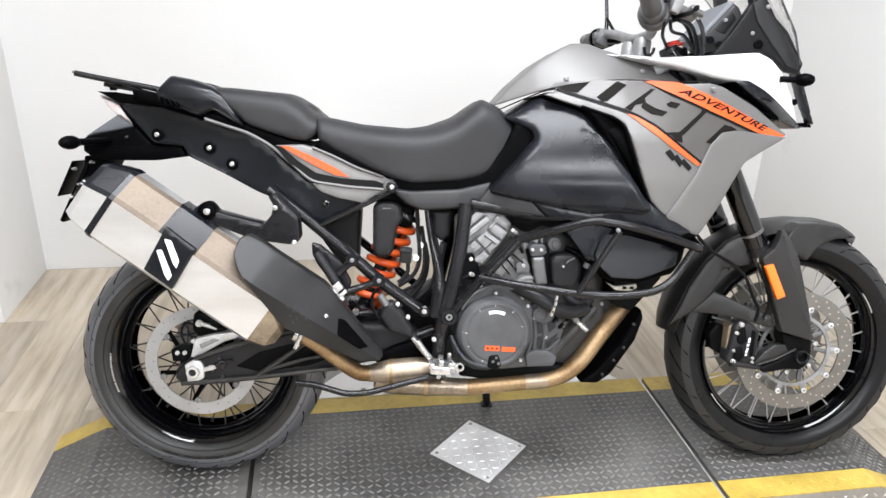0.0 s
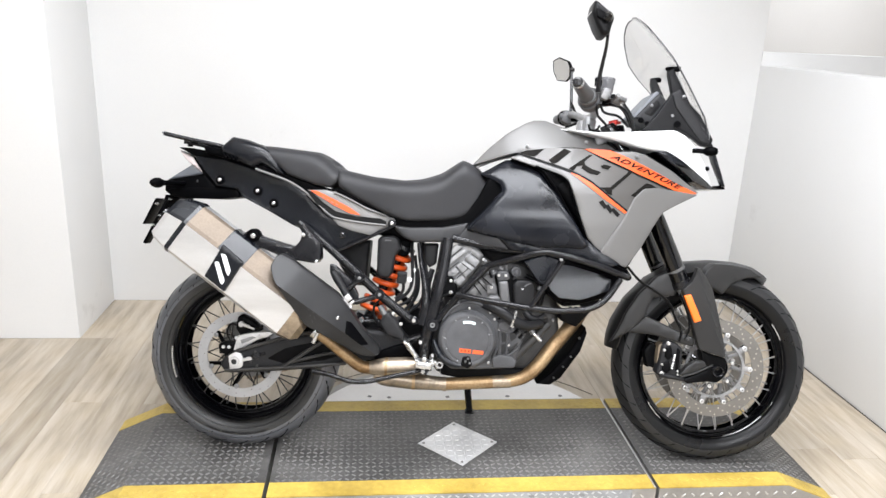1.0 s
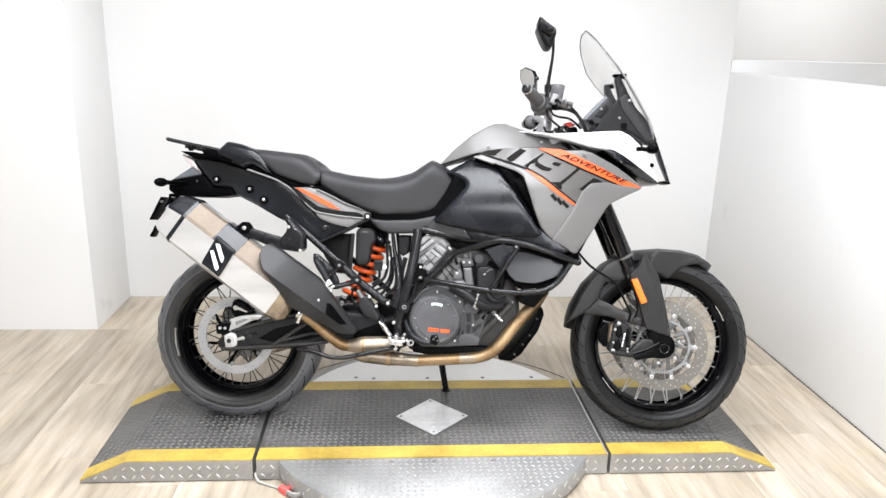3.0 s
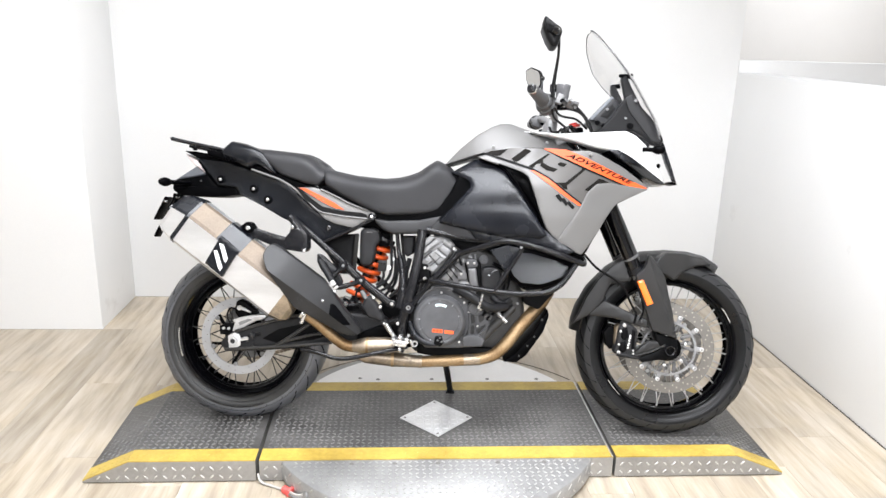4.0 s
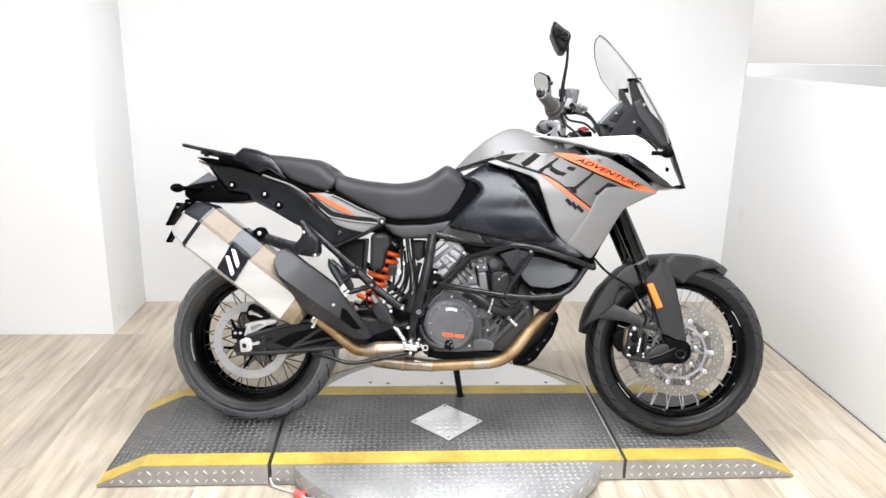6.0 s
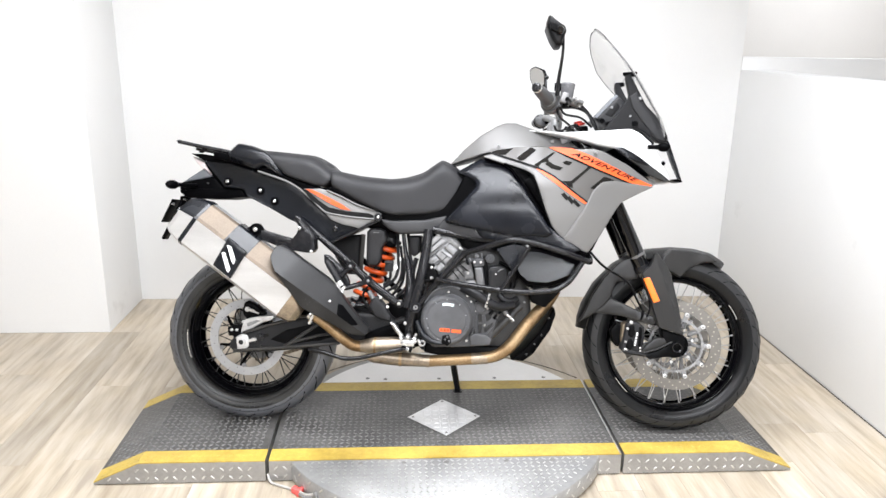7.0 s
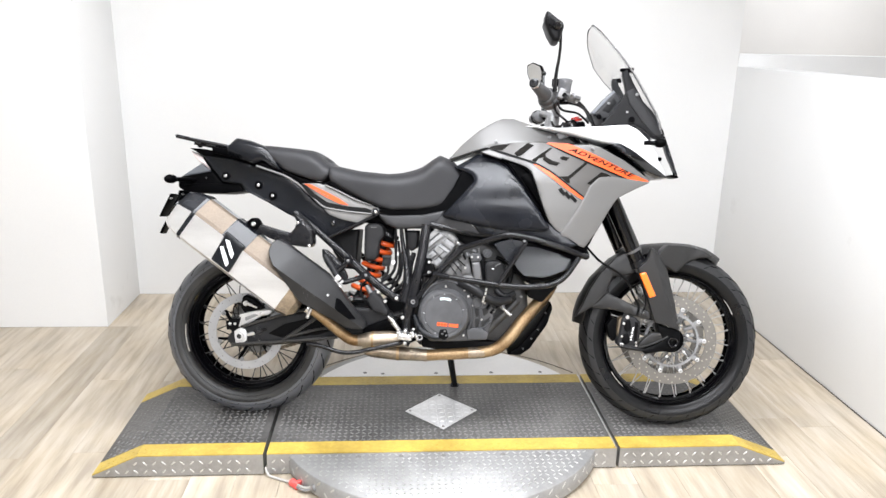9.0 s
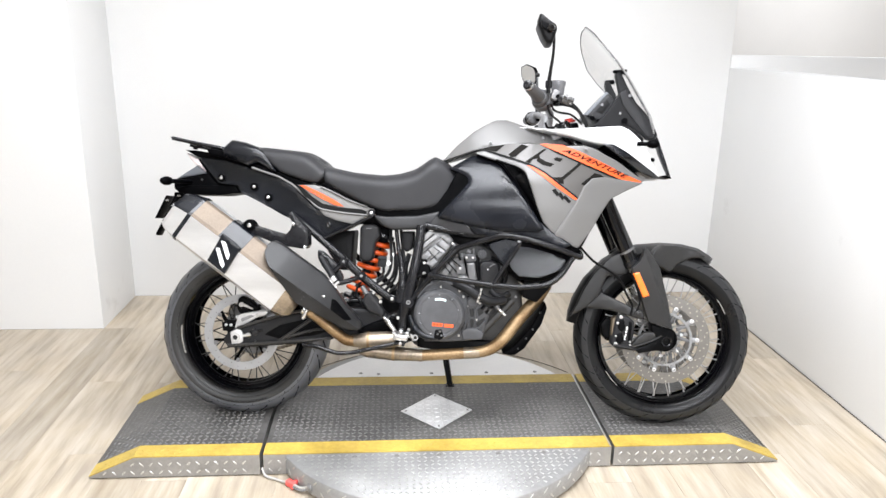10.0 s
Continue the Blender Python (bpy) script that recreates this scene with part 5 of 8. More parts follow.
tube("stay", [(-0.962, -0.1, 0.987), (-0.896, -0.1, 0.976), (-0.83, -0.1, 0.962)], 0.005, STEEL_BLACK, rack, "", 0.02, 8)
box("foot", ((-0.949, -0.08, 0.983)), (0.016, 0.012, 0.018), BLACK, rack, b=0.003)
grab_outline = [(-0.84, 0.971), (-0.807, 1.01), (-0.754, 1.001), (-0.707, 0.984), (-0.68, 0.964), (-0.655, 0.928), (-0.635, 0.893), (-0.663, 0.902), (-0.708, 0.929), (-0.739, 0.914), (-0.784, 0.932), (-0.831, 0.951)]
for s in (-1, 1):
    panel("grab_handle", grab_outline, lambda x, z: s * (0.135 - 0.5 * max(0.0, z - 0.975)), 0.05 * s, CHARCOAL, bike, "black moulded grab handle", soft=0.014, fillet=0.008, puff=0.004)
panel("rack_mount", [(-0.896, 0.976), (-0.839, 0.97), (-0.777, 0.955), (-0.746, 0.923), (-0.818, 0.938), (-0.888, 0.954)], -0.12, 0.12, BLACK, bike, "black rack mounting plate", soft=0.005, both=True)
for i, (x, z) in enumerate([(-0.825, 0.949), (-0.813, 0.945), (-0.8, 0.943), (-0.788, 0.94)]):
    box("rib", (x, -0.128, z), (0.004, 0.03, 0.014), BLACK, rack, turn=(0, -25, 0), b=0.001)

panel("seat_base", [(-0.746, 0.931), (-0.695, 0.92), (-0.633, 0.899), (-0.535, 0.865), (-0.496, 0.858), (-0.465, 0.863), (-0.428, 0.831), (-0.479, 0.838), (-0.534, 0.843), (-0.577, 0.844), (-0.633, 0.875), (-0.735, 0.909)], -0.112, 0.112, BLACK, bike, "black plastic seat base", soft=0.004, fillet=0.003, both=True)

# side cover with the decal
cover_y = lambda x, z: -0.137
cover = panel("side_panel", [(-0.563, 0.851), (-0.503, 0.854), (-0.468, 0.845), (-0.377, 0.801), (-0.305, 0.781), (-0.284, 0.768), (-0.288, 0.744), (-0.34, 0.73), (-0.42, 0.74), (-0.477, 0.765), (-0.526, 0.806)], cover_y, -0.11, SATIN, bike, "silver side panel with an orange and black decal", soft=0.006, fillet=0.004, puff=0.002)
panel("lower_trim", [(-0.481, 0.763), (-0.42, 0.758), (-0.31, 0.747), (-0.359, 0.716), (-0.42, 0.728), (-0.46, 0.743)], -0.1395, -0.12, SATIN, cover, "silver lower trim", soft=0.002)


def decal(name, outline, outer, material, parent, label="", thick=0.0016, fillet=0.002, step=0.03):
    """A thin sticker that follows the surface outer(x, z)."""
    f = outer if callable(outer) else (lambda x, z: outer)
    return panel(name, outline, lambda x, z: f(x, z) - thick, lambda x, z: f(x, z) + 0.004, material, parent, label, 0.0, fillet, step)


decal("black_line", [(-0.564, 0.851), (-0.548, 0.847), (-0.51, 0.814), (-0.469, 0.787), (-0.408, 0.775), (-0.33, 0.77), (-0.306, 0.761), (-0.31, 0.753), (-0.42, 0.756), (-0.481, 0.767), (-0.527, 0.802)], -0.1400, DECAL_BLACK, cover)
decal("orange_flash", [(-0.552, 0.850), (-0.530, 0.849), (-0.472, 0.823), (-0.425, 0.800), (-0.392, 0.778), (-0.425, 0.783), (-0.475, 0.806)], -0.1412, ORANGE, cover, "orange flash decal")
for i, (x, z) in enumerate([(-0.509, 0.83), (-0.495, 0.822), (-0.481, 0.815), (-0.467, 0.809)]):
    box("decal_print", (x, -0.1425, z), (0.008, 0.001, 0.0028), SILVER, cover, turn=(0, 28, 0), b=0)
tube("edge", [(-0.477, -0.141, 0.847), (-0.421, -0.141, 0.824), (-0.376, -0.141, 0.801), (-0.31, -0.141, 0.779)], 0.0034, SILVER, cover, "", 0.02, 8)
lathe("mount_eye", [(0, -0.01), (0.0155, -0.01), (0.0155, 0.002), (0.013, 0.004), (0, 0.004)], (-0.295, -0.142, 0.759), (0, -1, 0), SILVER, cover, "", 24)
bolt((-0.295, -0.148, 0.761), cover, 0.0065)

# fuel tank, lower dark part
def tank_y(x, z):
    """Half width of the tank: widest low and forward, drawn in towards the seat and the top."""
    w = 0.150 + 0.24 * min(0.36, max(0.0, x + 0.05))
    if z > 0.77:
        return -(w + 0.03 - 0.085 * ((z - 0.77) / 0.2) ** 1.5)
    return -(w + 0.03 * (1 - ((z - 0.77) / 0.12) ** 2))


tank = panel("fuel_tank", [(-0.023, 0.922), (0.064, 0.974), (0.142, 0.952), (0.173, 0.93), (0.211, 0.877), (0.262, 0.792), (0.292, 0.744), (0.314, 0.716), (0.291, 0.7), (0.234, 0.704), (0.176, 0.699), (0.098, 0.712), (-0.053, 0.742), (-0.058, 0.753), (-0.016, 0.797), (0.048, 0.871), (0.043, 0.891), (0.02, 0.903)], tank_y, lambda x, z: -tank_y(x, z), TANK, bike,
             "charcoal plastic fuel tank with scuffed sides", soft=0.017, fillet=0.008, both=True, step=0.012)
trim_y = lambda x, z: tank_y(x, 0.8) + 0.014
panel("tank_trim", [(-0.057, 0.753), (0.035, 0.734), (0.075, 0.691), (-0.046, 0.707), (-0.087, 0.706), (-0.076, 0.733)], trim_y, lambda x, z: -trim_y(x, z), SILVER_DARK, bike, "dark grey lower tank trim", soft=0.004, both=True)
panel("tank_skirt", [(0.037, 0.733), (0.098, 0.72), (0.175, 0.705), (0.232, 0.726), (0.293, 0.742), (0.338, 0.709), (0.41, 0.663), (0.376, 0.648), (0.291, 0.673), (0.233, 0.683), (0.176, 0.678), (0.078, 0.691)], trim_y, lambda x, z: -trim_y(x, z), CHARCOAL, bike, "charcoal plastic lower tank skirt", soft=0.006, both=True)
tube("edge_line", [(0.147, -0.217, 0.95), (0.176, -0.224, 0.925), (0.212, -0.231, 0.874), (0.259, -0.238, 0.791), (0.291, -0.24, 0.741)], 0.0032, BLACK, tank, "", 0.02, 8)

# tank top shell
def top_y(x, z):
    """Silver tank cover: flat flanks, narrow at the crest."""
    w = glide(x, (-0.05, 0.1, 0.3, 0.5), (0.11, 0.135, 0.178, 0.178))
    crest = glide(x, (-0.05, 0.02, 0.06, 0.12, 0.2, 0.35, 0.5), (0.985, 1.05, 1.085, 1.105, 1.10, 1.065, 1.04))
    t = min(1.0, max(0.0, (crest - z) / 0.10))
    return -(0.075 + (w - 0.075) * t ** 0.8)


shell = panel("tank_cover", [(-0.046, 0.950), (0.004, 1.006), (0.064, 1.058), (0.119, 1.092), (0.148, 1.105), (0.187, 1.106), (0.232, 1.090), (0.342, 1.056), (0.453, 1.019), (0.453, 1.009), (0.335, 1.007), (0.249, 1.014), (0.172, 1.007), (0.113, 0.999), (0.066, 0.987)], top_y, lambda x, z: -top_y(x, z), SILVER, bike,
              "silver painted tank cover", soft=0.005, fillet=0.008, both=True, step=0.012)
for p in (on((0.124, -0.13, 1.016), top_y), on((0.312, -0.175, 1.037), top_y)):
    bolt(p, shell, 0.0062, ALU)
tube("edge_line", [(-0.033, -0.12, 0.942), (0.066, -0.128, 0.985), (0.113, -0.135, 0.997), (0.171, -0.145, 1.007), (0.248, -0.16, 1.015), (0.334, -0.175, 1.008), (0.452, -0.18, 1.012)], 0.0016, DECAL_BLACK, shell, "", 0.03, 8)
tube("edge_highlight", [(0.065, -0.13, 0.989), (0.112, -0.137, 1.001), (0.171, -0.147, 1.009), (0.248, -0.162, 1.017), (0.334, -0.177, 1.012)], 0.0018, SILVER, shell, "", 0.03, 8)

# fairing side
def side_y(x, z):
    """Fairing side: flares out low, closes towards the nose."""
    w = glide(x, (0.1, 0.25, 0.4, 0.55, 0.72, 0.85), (0.215, 0.250, 0.245, 0.205, 0.140, 0.09))
    return -(w - 0.10 * max(0.0, 0.78 - z) - glide(x, (0.1, 0.3, 0.5), (0.55, 0.40, 0.15)) * max(0.0, z - 0.88))


side_outline = [(0.068, 0.977), (0.129, 0.997), (0.243, 1.007), (0.329, 1.002), (0.445, 1.006), (0.476, 0.999), (0.568, 0.955), (0.665, 0.891), (0.585, 0.851), (0.538, 0.827), (0.509, 0.784), (0.473, 0.718), (0.428, 0.654), (0.407, 0.659), (0.34, 0.701), (0.306, 0.739), (0.286, 0.786), (0.263, 0.853), (0.242, 0.91), (0.219, 0.927), (0.141, 0.952)]
fair = panel("fairing_side", side_outline, side_y, lambda x, z: side_y(x, z) + 0.02, SILVER, bike, "silver fairing side panel with orange and dark decals", soft=0.004, fillet=0.005, step=0.014, angle=30)
panel("fairing_side", [(x, z) for x, z in side_outline], lambda x, z: -side_y(x, z), lambda x, z: -side_y(x, z) - 0.02, SILVER, bike, "silver fairing side panel", soft=0.008, step=0.016)
panel("fairing_core", [(0.074, 0.974), (0.174, 0.996), (0.344, 1.004), (0.493, 1.003), (0.594, 0.961), (0.656, 0.911), (0.562, 0.845), (0.513, 0.783), (0.453, 0.657), (0.404, 0.664), (0.353, 0.691), (0.306, 0.746), (0.176, 0.936)], lambda x, z: side_y(x, z) + 0.03, lambda x, z: -side_y(x, z) - 0.03, BLACK, bike, "black inner fairing", soft=0.01, both=True)
panel("lower_fairing", [(0.472, 0.894), (0.513, 0.899), (0.662, 0.885), (0.585, 0.849), (0.54, 0.825), (0.511, 0.782), (0.475, 0.716), (0.43, 0.652), (0.387, 0.67), (0.344, 0.698), (0.37, 0.737), (0.41, 0.799), (0.442, 0.865)], lambda x, z: side_y(x, z) - 0.006, lambda x, z: side_y(x, z) + 0.004, SILVER, fair, "silver lower fairing facet", soft=0.0025, fillet=0.008, step=0.014)
tube("edge_line", [(0.141, -0.223, 0.949), (0.218, -0.235, 0.924), (0.241, -0.238, 0.905), (0.261, -0.24, 0.848), (0.284, -0.24, 0.784), (0.305, -0.238, 0.737), (0.338, -0.236, 0.7), (0.405, -0.232, 0.657), (0.426, -0.23, 0.652)], 0.0035, BLACK, fair, "", 0.02, 8)
panel("fairing_lip", [(0.329, 0.709), (0.379, 0.7), (0.448, 0.654), (0.465, 0.627), (0.426, 0.606), (0.351, 0.636)], -0.16, -0.08, BLACK, bike, "black inner fairing lip", soft=0.006)
# decals on the fairing
decal("grey_field", [(0.094, 0.993), (0.182, 1.011), (0.287, 1.010), (0.354, 0.980), (0.450, 0.937), (0.573, 0.891), (0.636, 0.881), (0.512, 0.896), (0.483, 0.893), (0.464, 0.880), (0.422, 0.824), (0.362, 0.866), (0.297, 0.909), (0.242, 0.941), (0.142, 0.976)], side_y, FIELD, fair, "darker grey printed field", thick=0.0010, step=0.014)
decal("orange_stripe", [(0.293, 1.008), (0.305, 1.010), (0.368, 1.007), (0.413, 0.990), (0.508, 0.949), (0.590, 0.913), (0.657, 0.888), (0.636, 0.884), (0.573, 0.895), (0.450, 0.940), (0.354, 0.981)], lambda x, z: side_y(x, z) - 0.0016, ORANGE, fair, "orange stripe with black lettering", step=0.014)
decal("stripe_edge", [(0.293, 1.008), (0.354, 0.981), (0.450, 0.940), (0.573, 0.895), (0.636, 0.884), (0.632, 0.880), (0.570, 0.890), (0.447, 0.935), (0.351, 0.976)], lambda x, z: side_y(x, z) - 0.0012, DECAL_DARK, fair, "", step=0.014)
decal("orange_line", [(0.248, 0.934), (0.273, 0.928), (0.310, 0.906), (0.362, 0.866), (0.423, 0.822), (0.414, 0.817), (0.349, 0.858), (0.296, 0.897)], lambda x, z: side_y(x, z) - 0.001, ORANGE, fair, "thin orange stripe", step=0.014)
decal("dark_line", [(0.080, 0.994), (0.142, 0.980), (0.243, 0.945), (0.273, 0.932), (0.310, 0.911), (0.365, 0.868), (0.426, 0.825), (0.422, 0.821), (0.363, 0.863), (0.307, 0.906), (0.270, 0.927), (0.240, 0.938), (0.139, 0.973)], lambda x, z: side_y(x, z) - 0.0012, DECAL_BLACK, fair, "", step=0.014)
for pts in ([(0.098, 0.992), (0.118, 1.001), (0.174, 1.008), (0.146, 0.983), (0.127, 0.984)], [(0.185, 0.972), (0.232, 1.009), (0.252, 1.000), (0.209, 0.964), (0.196, 0.961)],
            [(0.243, 0.947), (0.305, 0.991), (0.315, 0.991), (0.290, 0.970), (0.292, 0.959), (0.267, 0.954), (0.257, 0.940)], [(0.287, 0.962), (0.313, 0.947), (0.340, 0.939), (0.327, 0.929), (0.302, 0.934), (0.280, 0.949)], [(0.338, 0.957), (0.349, 0.963), (0.371, 0.958), (0.360, 0.947), (0.343, 0.951)],
            [(0.426, 0.954), (0.471, 0.940), (0.433, 0.940), (0.373, 0.886), (0.362, 0.891), (0.419, 0.939)], [(0.331, 0.892), (0.370, 0.894), (0.372, 0.870), (0.359, 0.873), (0.348, 0.885)], [(0.431, 0.872), (0.480, 0.912), (0.499, 0.908), (0.528, 0.893), (0.493, 0.895), (0.470, 0.887), (0.456, 0.864)]):
    decal("number_stroke", pts, side_y, DECAL_DARK, fair, "", thick=0.0026, step=0.010, fillet=0.001)
# maker's mark as plain dark bars
for pts in ([(0.332, 0.848), (0.344, 0.855), (0.359, 0.836), (0.351, 0.827)], [(0.352, 0.836), (0.362, 0.844), (0.376, 0.825), (0.370, 0.814)], [(0.371, 0.825), (0.378, 0.834), (0.400, 0.813), (0.392, 0.805)]):
    decal("dark_bar", pts, side_y, DECAL_BLACK, fair, "plain dark mark", step=0.01)
# the word on the stripe
txt = bpy.data.curves.new("lettering", "FONT")
txt.body, txt.size, txt.extrude, txt.shear, txt.space_character = "ADVENTURE", 0.0225, 0.0006, 0.5, 1.05
txt.offset = 0.0004
tob = new("lettering", txt)
scene.view_layers[0].update()
tme = bpy.data.meshes.new_from_object(tob.evaluated_get(bpy.context.evaluated_depsgraph_get()))
bpy.data.objects.remove(tob)
(wx0, wz0), (wx1, wz1) = [(0.367, 0.984), (0.600, 0.895)]
wd = max(v.co.x for v in tme.vertices)
wl, wa = math.hypot(wx1 - wx0, wz1 - wz0), math.atan2(wz1 - wz0, wx1 - wx0)
for v in tme.vertices:
    u, w, dz = v.co.x / wd * wl, v.co.y * 0.92, v.co.z
    x, z = wx0 + u * math.cos(wa) - w * math.sin(wa), wz0 + u * math.sin(wa) + w * math.cos(wa)
    v.co = (x, side_y(x, z) - 0.0040 - dz, z)
tme.materials.append(DECAL_BLACK)
word = new("lettering", tme)
word.parent = fair

# recess between tank and fairing
panel("air_duct", [(0.165, 0.939), (0.219, 0.925), (0.244, 0.895), (0.267, 0.834), (0.301, 0.743), (0.285, 0.75), (0.233, 0.833), (0.189, 0.901)], -0.205, -0.12, BLACK, bike, "black air duct behind the fairing", soft=0.008)

# white nose
def nose_y(x, z):
    w = glide(x, (0.22, 0.3, 0.37, 0.45, 0.6, 0.7, 0.80), (0.108, 0.145, 0.168, 0.178, 0.172, 0.110, 0.03))
    return -w


nose = panel("nose_cowl", [(0.225, 1.079), (0.29, 1.074), (0.344, 1.068), (0.46, 1.073), (0.576, 1.082), (0.611, 1.069), (0.655, 1.039), (0.695, 0.992), (0.732, 0.938), (0.752, 0.904), (0.721, 0.909), (0.658, 0.942), (0.583, 0.991), (0.544, 1.01), (0.465, 1.022), (0.403, 1.039), (0.326, 1.057), (0.25, 1.074)], nose_y, lambda x, z: -nose_y(x, z), WHITE, bike,
             "white painted nose cowl", soft=0.014, fillet=0.006, both=True, step=0.012)
panel("intake", [(0.513, 1.013), (0.548, 1.016), (0.588, 0.997), (0.664, 0.952), (0.748, 0.907), (0.709, 0.906), (0.649, 0.924), (0.578, 0.968)], lambda x, z: nose_y(x, z) * 0.98 - 0.012, lambda x, z: -nose_y(x, z) * 0.98 + 0.012, CHARCOAL, bike, "dark grey intake strip", soft=0.006, both=True, step=0.014)
panel("slot", [(0.571, 0.977), (0.612, 0.974), (0.721, 0.913), (0.692, 0.913), (0.643, 0.927)], lambda x, z: nose_y(x, z) * 0.98 - 0.0145, lambda x, z: nose_y(x, z) * 0.98 - 0.006, GLOSS_BLACK, nose, "black intake slot", soft=0.002, step=0.014)
lathe("plug", [(0, -0.006), (0.0075, -0.006), (0.0075, 0.002), (0, 0.003)], on((0.706, -0.11, 0.971), nose_y, 0.002), (0.3, -0.95, 0), BLACK, nose, "", 14)
bolt(on((0.45, -0.205, 0.992), side_y, 0.004), fair, 0.0062, ALU)
panel("nose_tip", [(0.754, 0.919), (0.786, 0.924), (0.797, 0.91), (0.774, 0.911)], -0.04, 0.04, BLACK, nose, "", soft=0.003, step=0.01, both=True)
# headlight behind
panel("headlight", [(0.716, 1.064), (0.733, 1.056), (0.77, 0.956), (0.784, 0.916), (0.774, 0.922), (0.743, 0.988)], -0.075, -0.03, CHARCOAL, bike, "dark headlight frame", soft=0.01, both=True)

# windscreen
def screen_mesh():
    spec = [(1.06, 0.700, 0.742, 0.130), (1.13, 0.672, 0.712, 0.150), (1.205, 0.622, 0.668, 0.165), (1.255, 0.586, 0.636, 0.180), (1.297, 0.551, 0.604, 0.195),
            (1.345, 0.512, 0.566, 0.190), (1.403, 0.481, 0.518, 0.140), (1.427, 0.470, 0.494, 0.105), (1.448, 0.464, 0.474, 0.060), (1.456, 0.463, 0.467, 0.025)]
    zs = [s[0] for s in spec]
    levels = sorted(zs + [(a + b) / 2 for a, b in zip(zs, zs[1:])])
    n, m = 17, len(levels) - 1
    vs, fs = [], []
    for lay in (0, 0.003):
        for z in levels:
            xe, xc, w = (float(np.interp(z, zs, [s[k] for s in spec])) for k in (1, 2, 3))
            for i in range(n):
                u = -1 + 2 * i / (n - 1)
                vs.append((xc - (xc - xe) * abs(u) ** 2.2 - lay, w * u, z))
    for lay in (0, 1):
        o = lay * n * (m + 1)
        for j in range(m):
            for i in range(n - 1):
                fs.append((o + j * n + i, o + j * n + i + 1, o + (j + 1) * n + i + 1, o + (j + 1) * n + i))
    o = n * (m + 1)
    rim = [j * n for j in range(m + 1)] + [m * n + i for i in range(1, n)] + [j * n + n - 1 for j in range(m - 1, -1, -1)] + [i for i in range(n - 2, 0, -1)]
    for a, b in zip(rim, rim[1:] + rim[:1]):
        fs.append((a, b, o + b, o + a))
    edge = [Vector(vs[i]) for i in rim[: m + 1 + n - 1 + m]]
    return vs, fs, edge


sv, sf, se = screen_mesh()
ws = finish("windscreen", sv, sf, SCREEN, bike, "clear lightly tinted windscreen", 60)
ws.visible_shadow = False
tube("edge", [tuple(p) for p in se], 0.0018, mat("screen_edge", (0.05, 0.05, 0.055), 0.3, bump=0), ws, "dark polished edge", 0, 6)
for s in (-1, 1):
    o = [(0.491, 1.083), (0.532, 1.131), (0.562, 1.175), (0.580, 1.204), (0.565, 1.266), (0.566, 1.287), (0.580, 1.284), (0.609, 1.230), (0.641, 1.173), (0.676, 1.139), (0.720, 1.064), (0.711, 1.038), (0.682, 1.044), (0.643, 1.075), (0.615, 1.090)]
    panel("screen_bracket", o, 0.108 * s, 0.085 * s, COCKPIT, bike, "black windscreen bracket and cockpit side", soft=0.004, fillet=0.003, step=0.014, angle=25)
    p = (0.579, -0.11, 1.282)
    lathe("clamp", [(0, -0.014), (0.008, -0.014), (0.009, 0.012), (0, 0.014)], (p[0] + 0.01, 0.098 * s, p[2]), (0.9, 0.1 * s, 0.1), BLACK, bike, "black screen clamp", 14)
tube("clip_bar", [(0.557, -0.110, 1.280), (0.605, -0.090, 1.288)], 0.006, BLACK, bike, "black screen clip", 0, 10)
panel("bracket_blade", [(0.579, 1.203), (0.604, 1.218), (0.639, 1.163), (0.667, 1.128), (0.710, 1.066), (0.704, 1.048), (0.678, 1.054), (0.628, 1.116), (0.593, 1.161)], -0.113, -0.10, COVER_DARK, bike, "black screen support blade", soft=0.003, fillet=0.003, step=0.014)
bolt((0.616, -0.117, 1.195), bike, 0.006, ALU)
lathe("plug", [(0, -0.006), (0.011, -0.006), (0.011, 0.003), (0.008, 0.004), (0, 0.002)], (0.601, -0.11, 1.107), (0, -1, 0), BLACK, bike, "round black plug", 18)
dash = panel("dashboard", [(0.470, 1.127), (0.544, 1.208), (0.559, 1.199), (0.572, 1.171), (0.553, 1.120), (0.521, 1.097), (0.487, 1.117)], -0.088, 0.085, COVER_DARK, bike, "black instrument panel", soft=0.010, fillet=0.006, both=True, step=0.014)
# pale grey paints the white reflection on the display
panel("screen", [(0.465, 1.132), (0.538, 1.214), (0.548, 1.209), (0.476, 1.125)], -0.082, 0.08, GREY_LENS, dash, "display glass, greyed for its reflection", soft=0.002, fillet=0.002, both=True)
for p in [(0.489, -0.090, 1.118), (0.512, -0.090, 1.107)]:
    lathe("button", [(0, 0.006), (0.007, 0.006), (0.009, 0.002), (0.009, -0.01), (0, -0.01)], p, (-0.4, -1, 0), BLACK, dash, "black rubber button", 14)
panel("side_trim", [(0.499, 1.142), (0.540, 1.187), (0.552, 1.169), (0.525, 1.132)], -0.0895, -0.08, COCKPIT, dash, "", soft=0.002, fillet=0.004, step=0.014)
for p in [(0.523, -0.091, 1.166), (0.585, -0.108, 1.134)]:
    bolt(p, dash, 0.005, ALU)

# ---- handlebar and controls ----
SMOKE = mat("smoky_plastic", (0.133, 0.133, 0.1396), 0.25, vary=0.2, scale=30, bump=0)

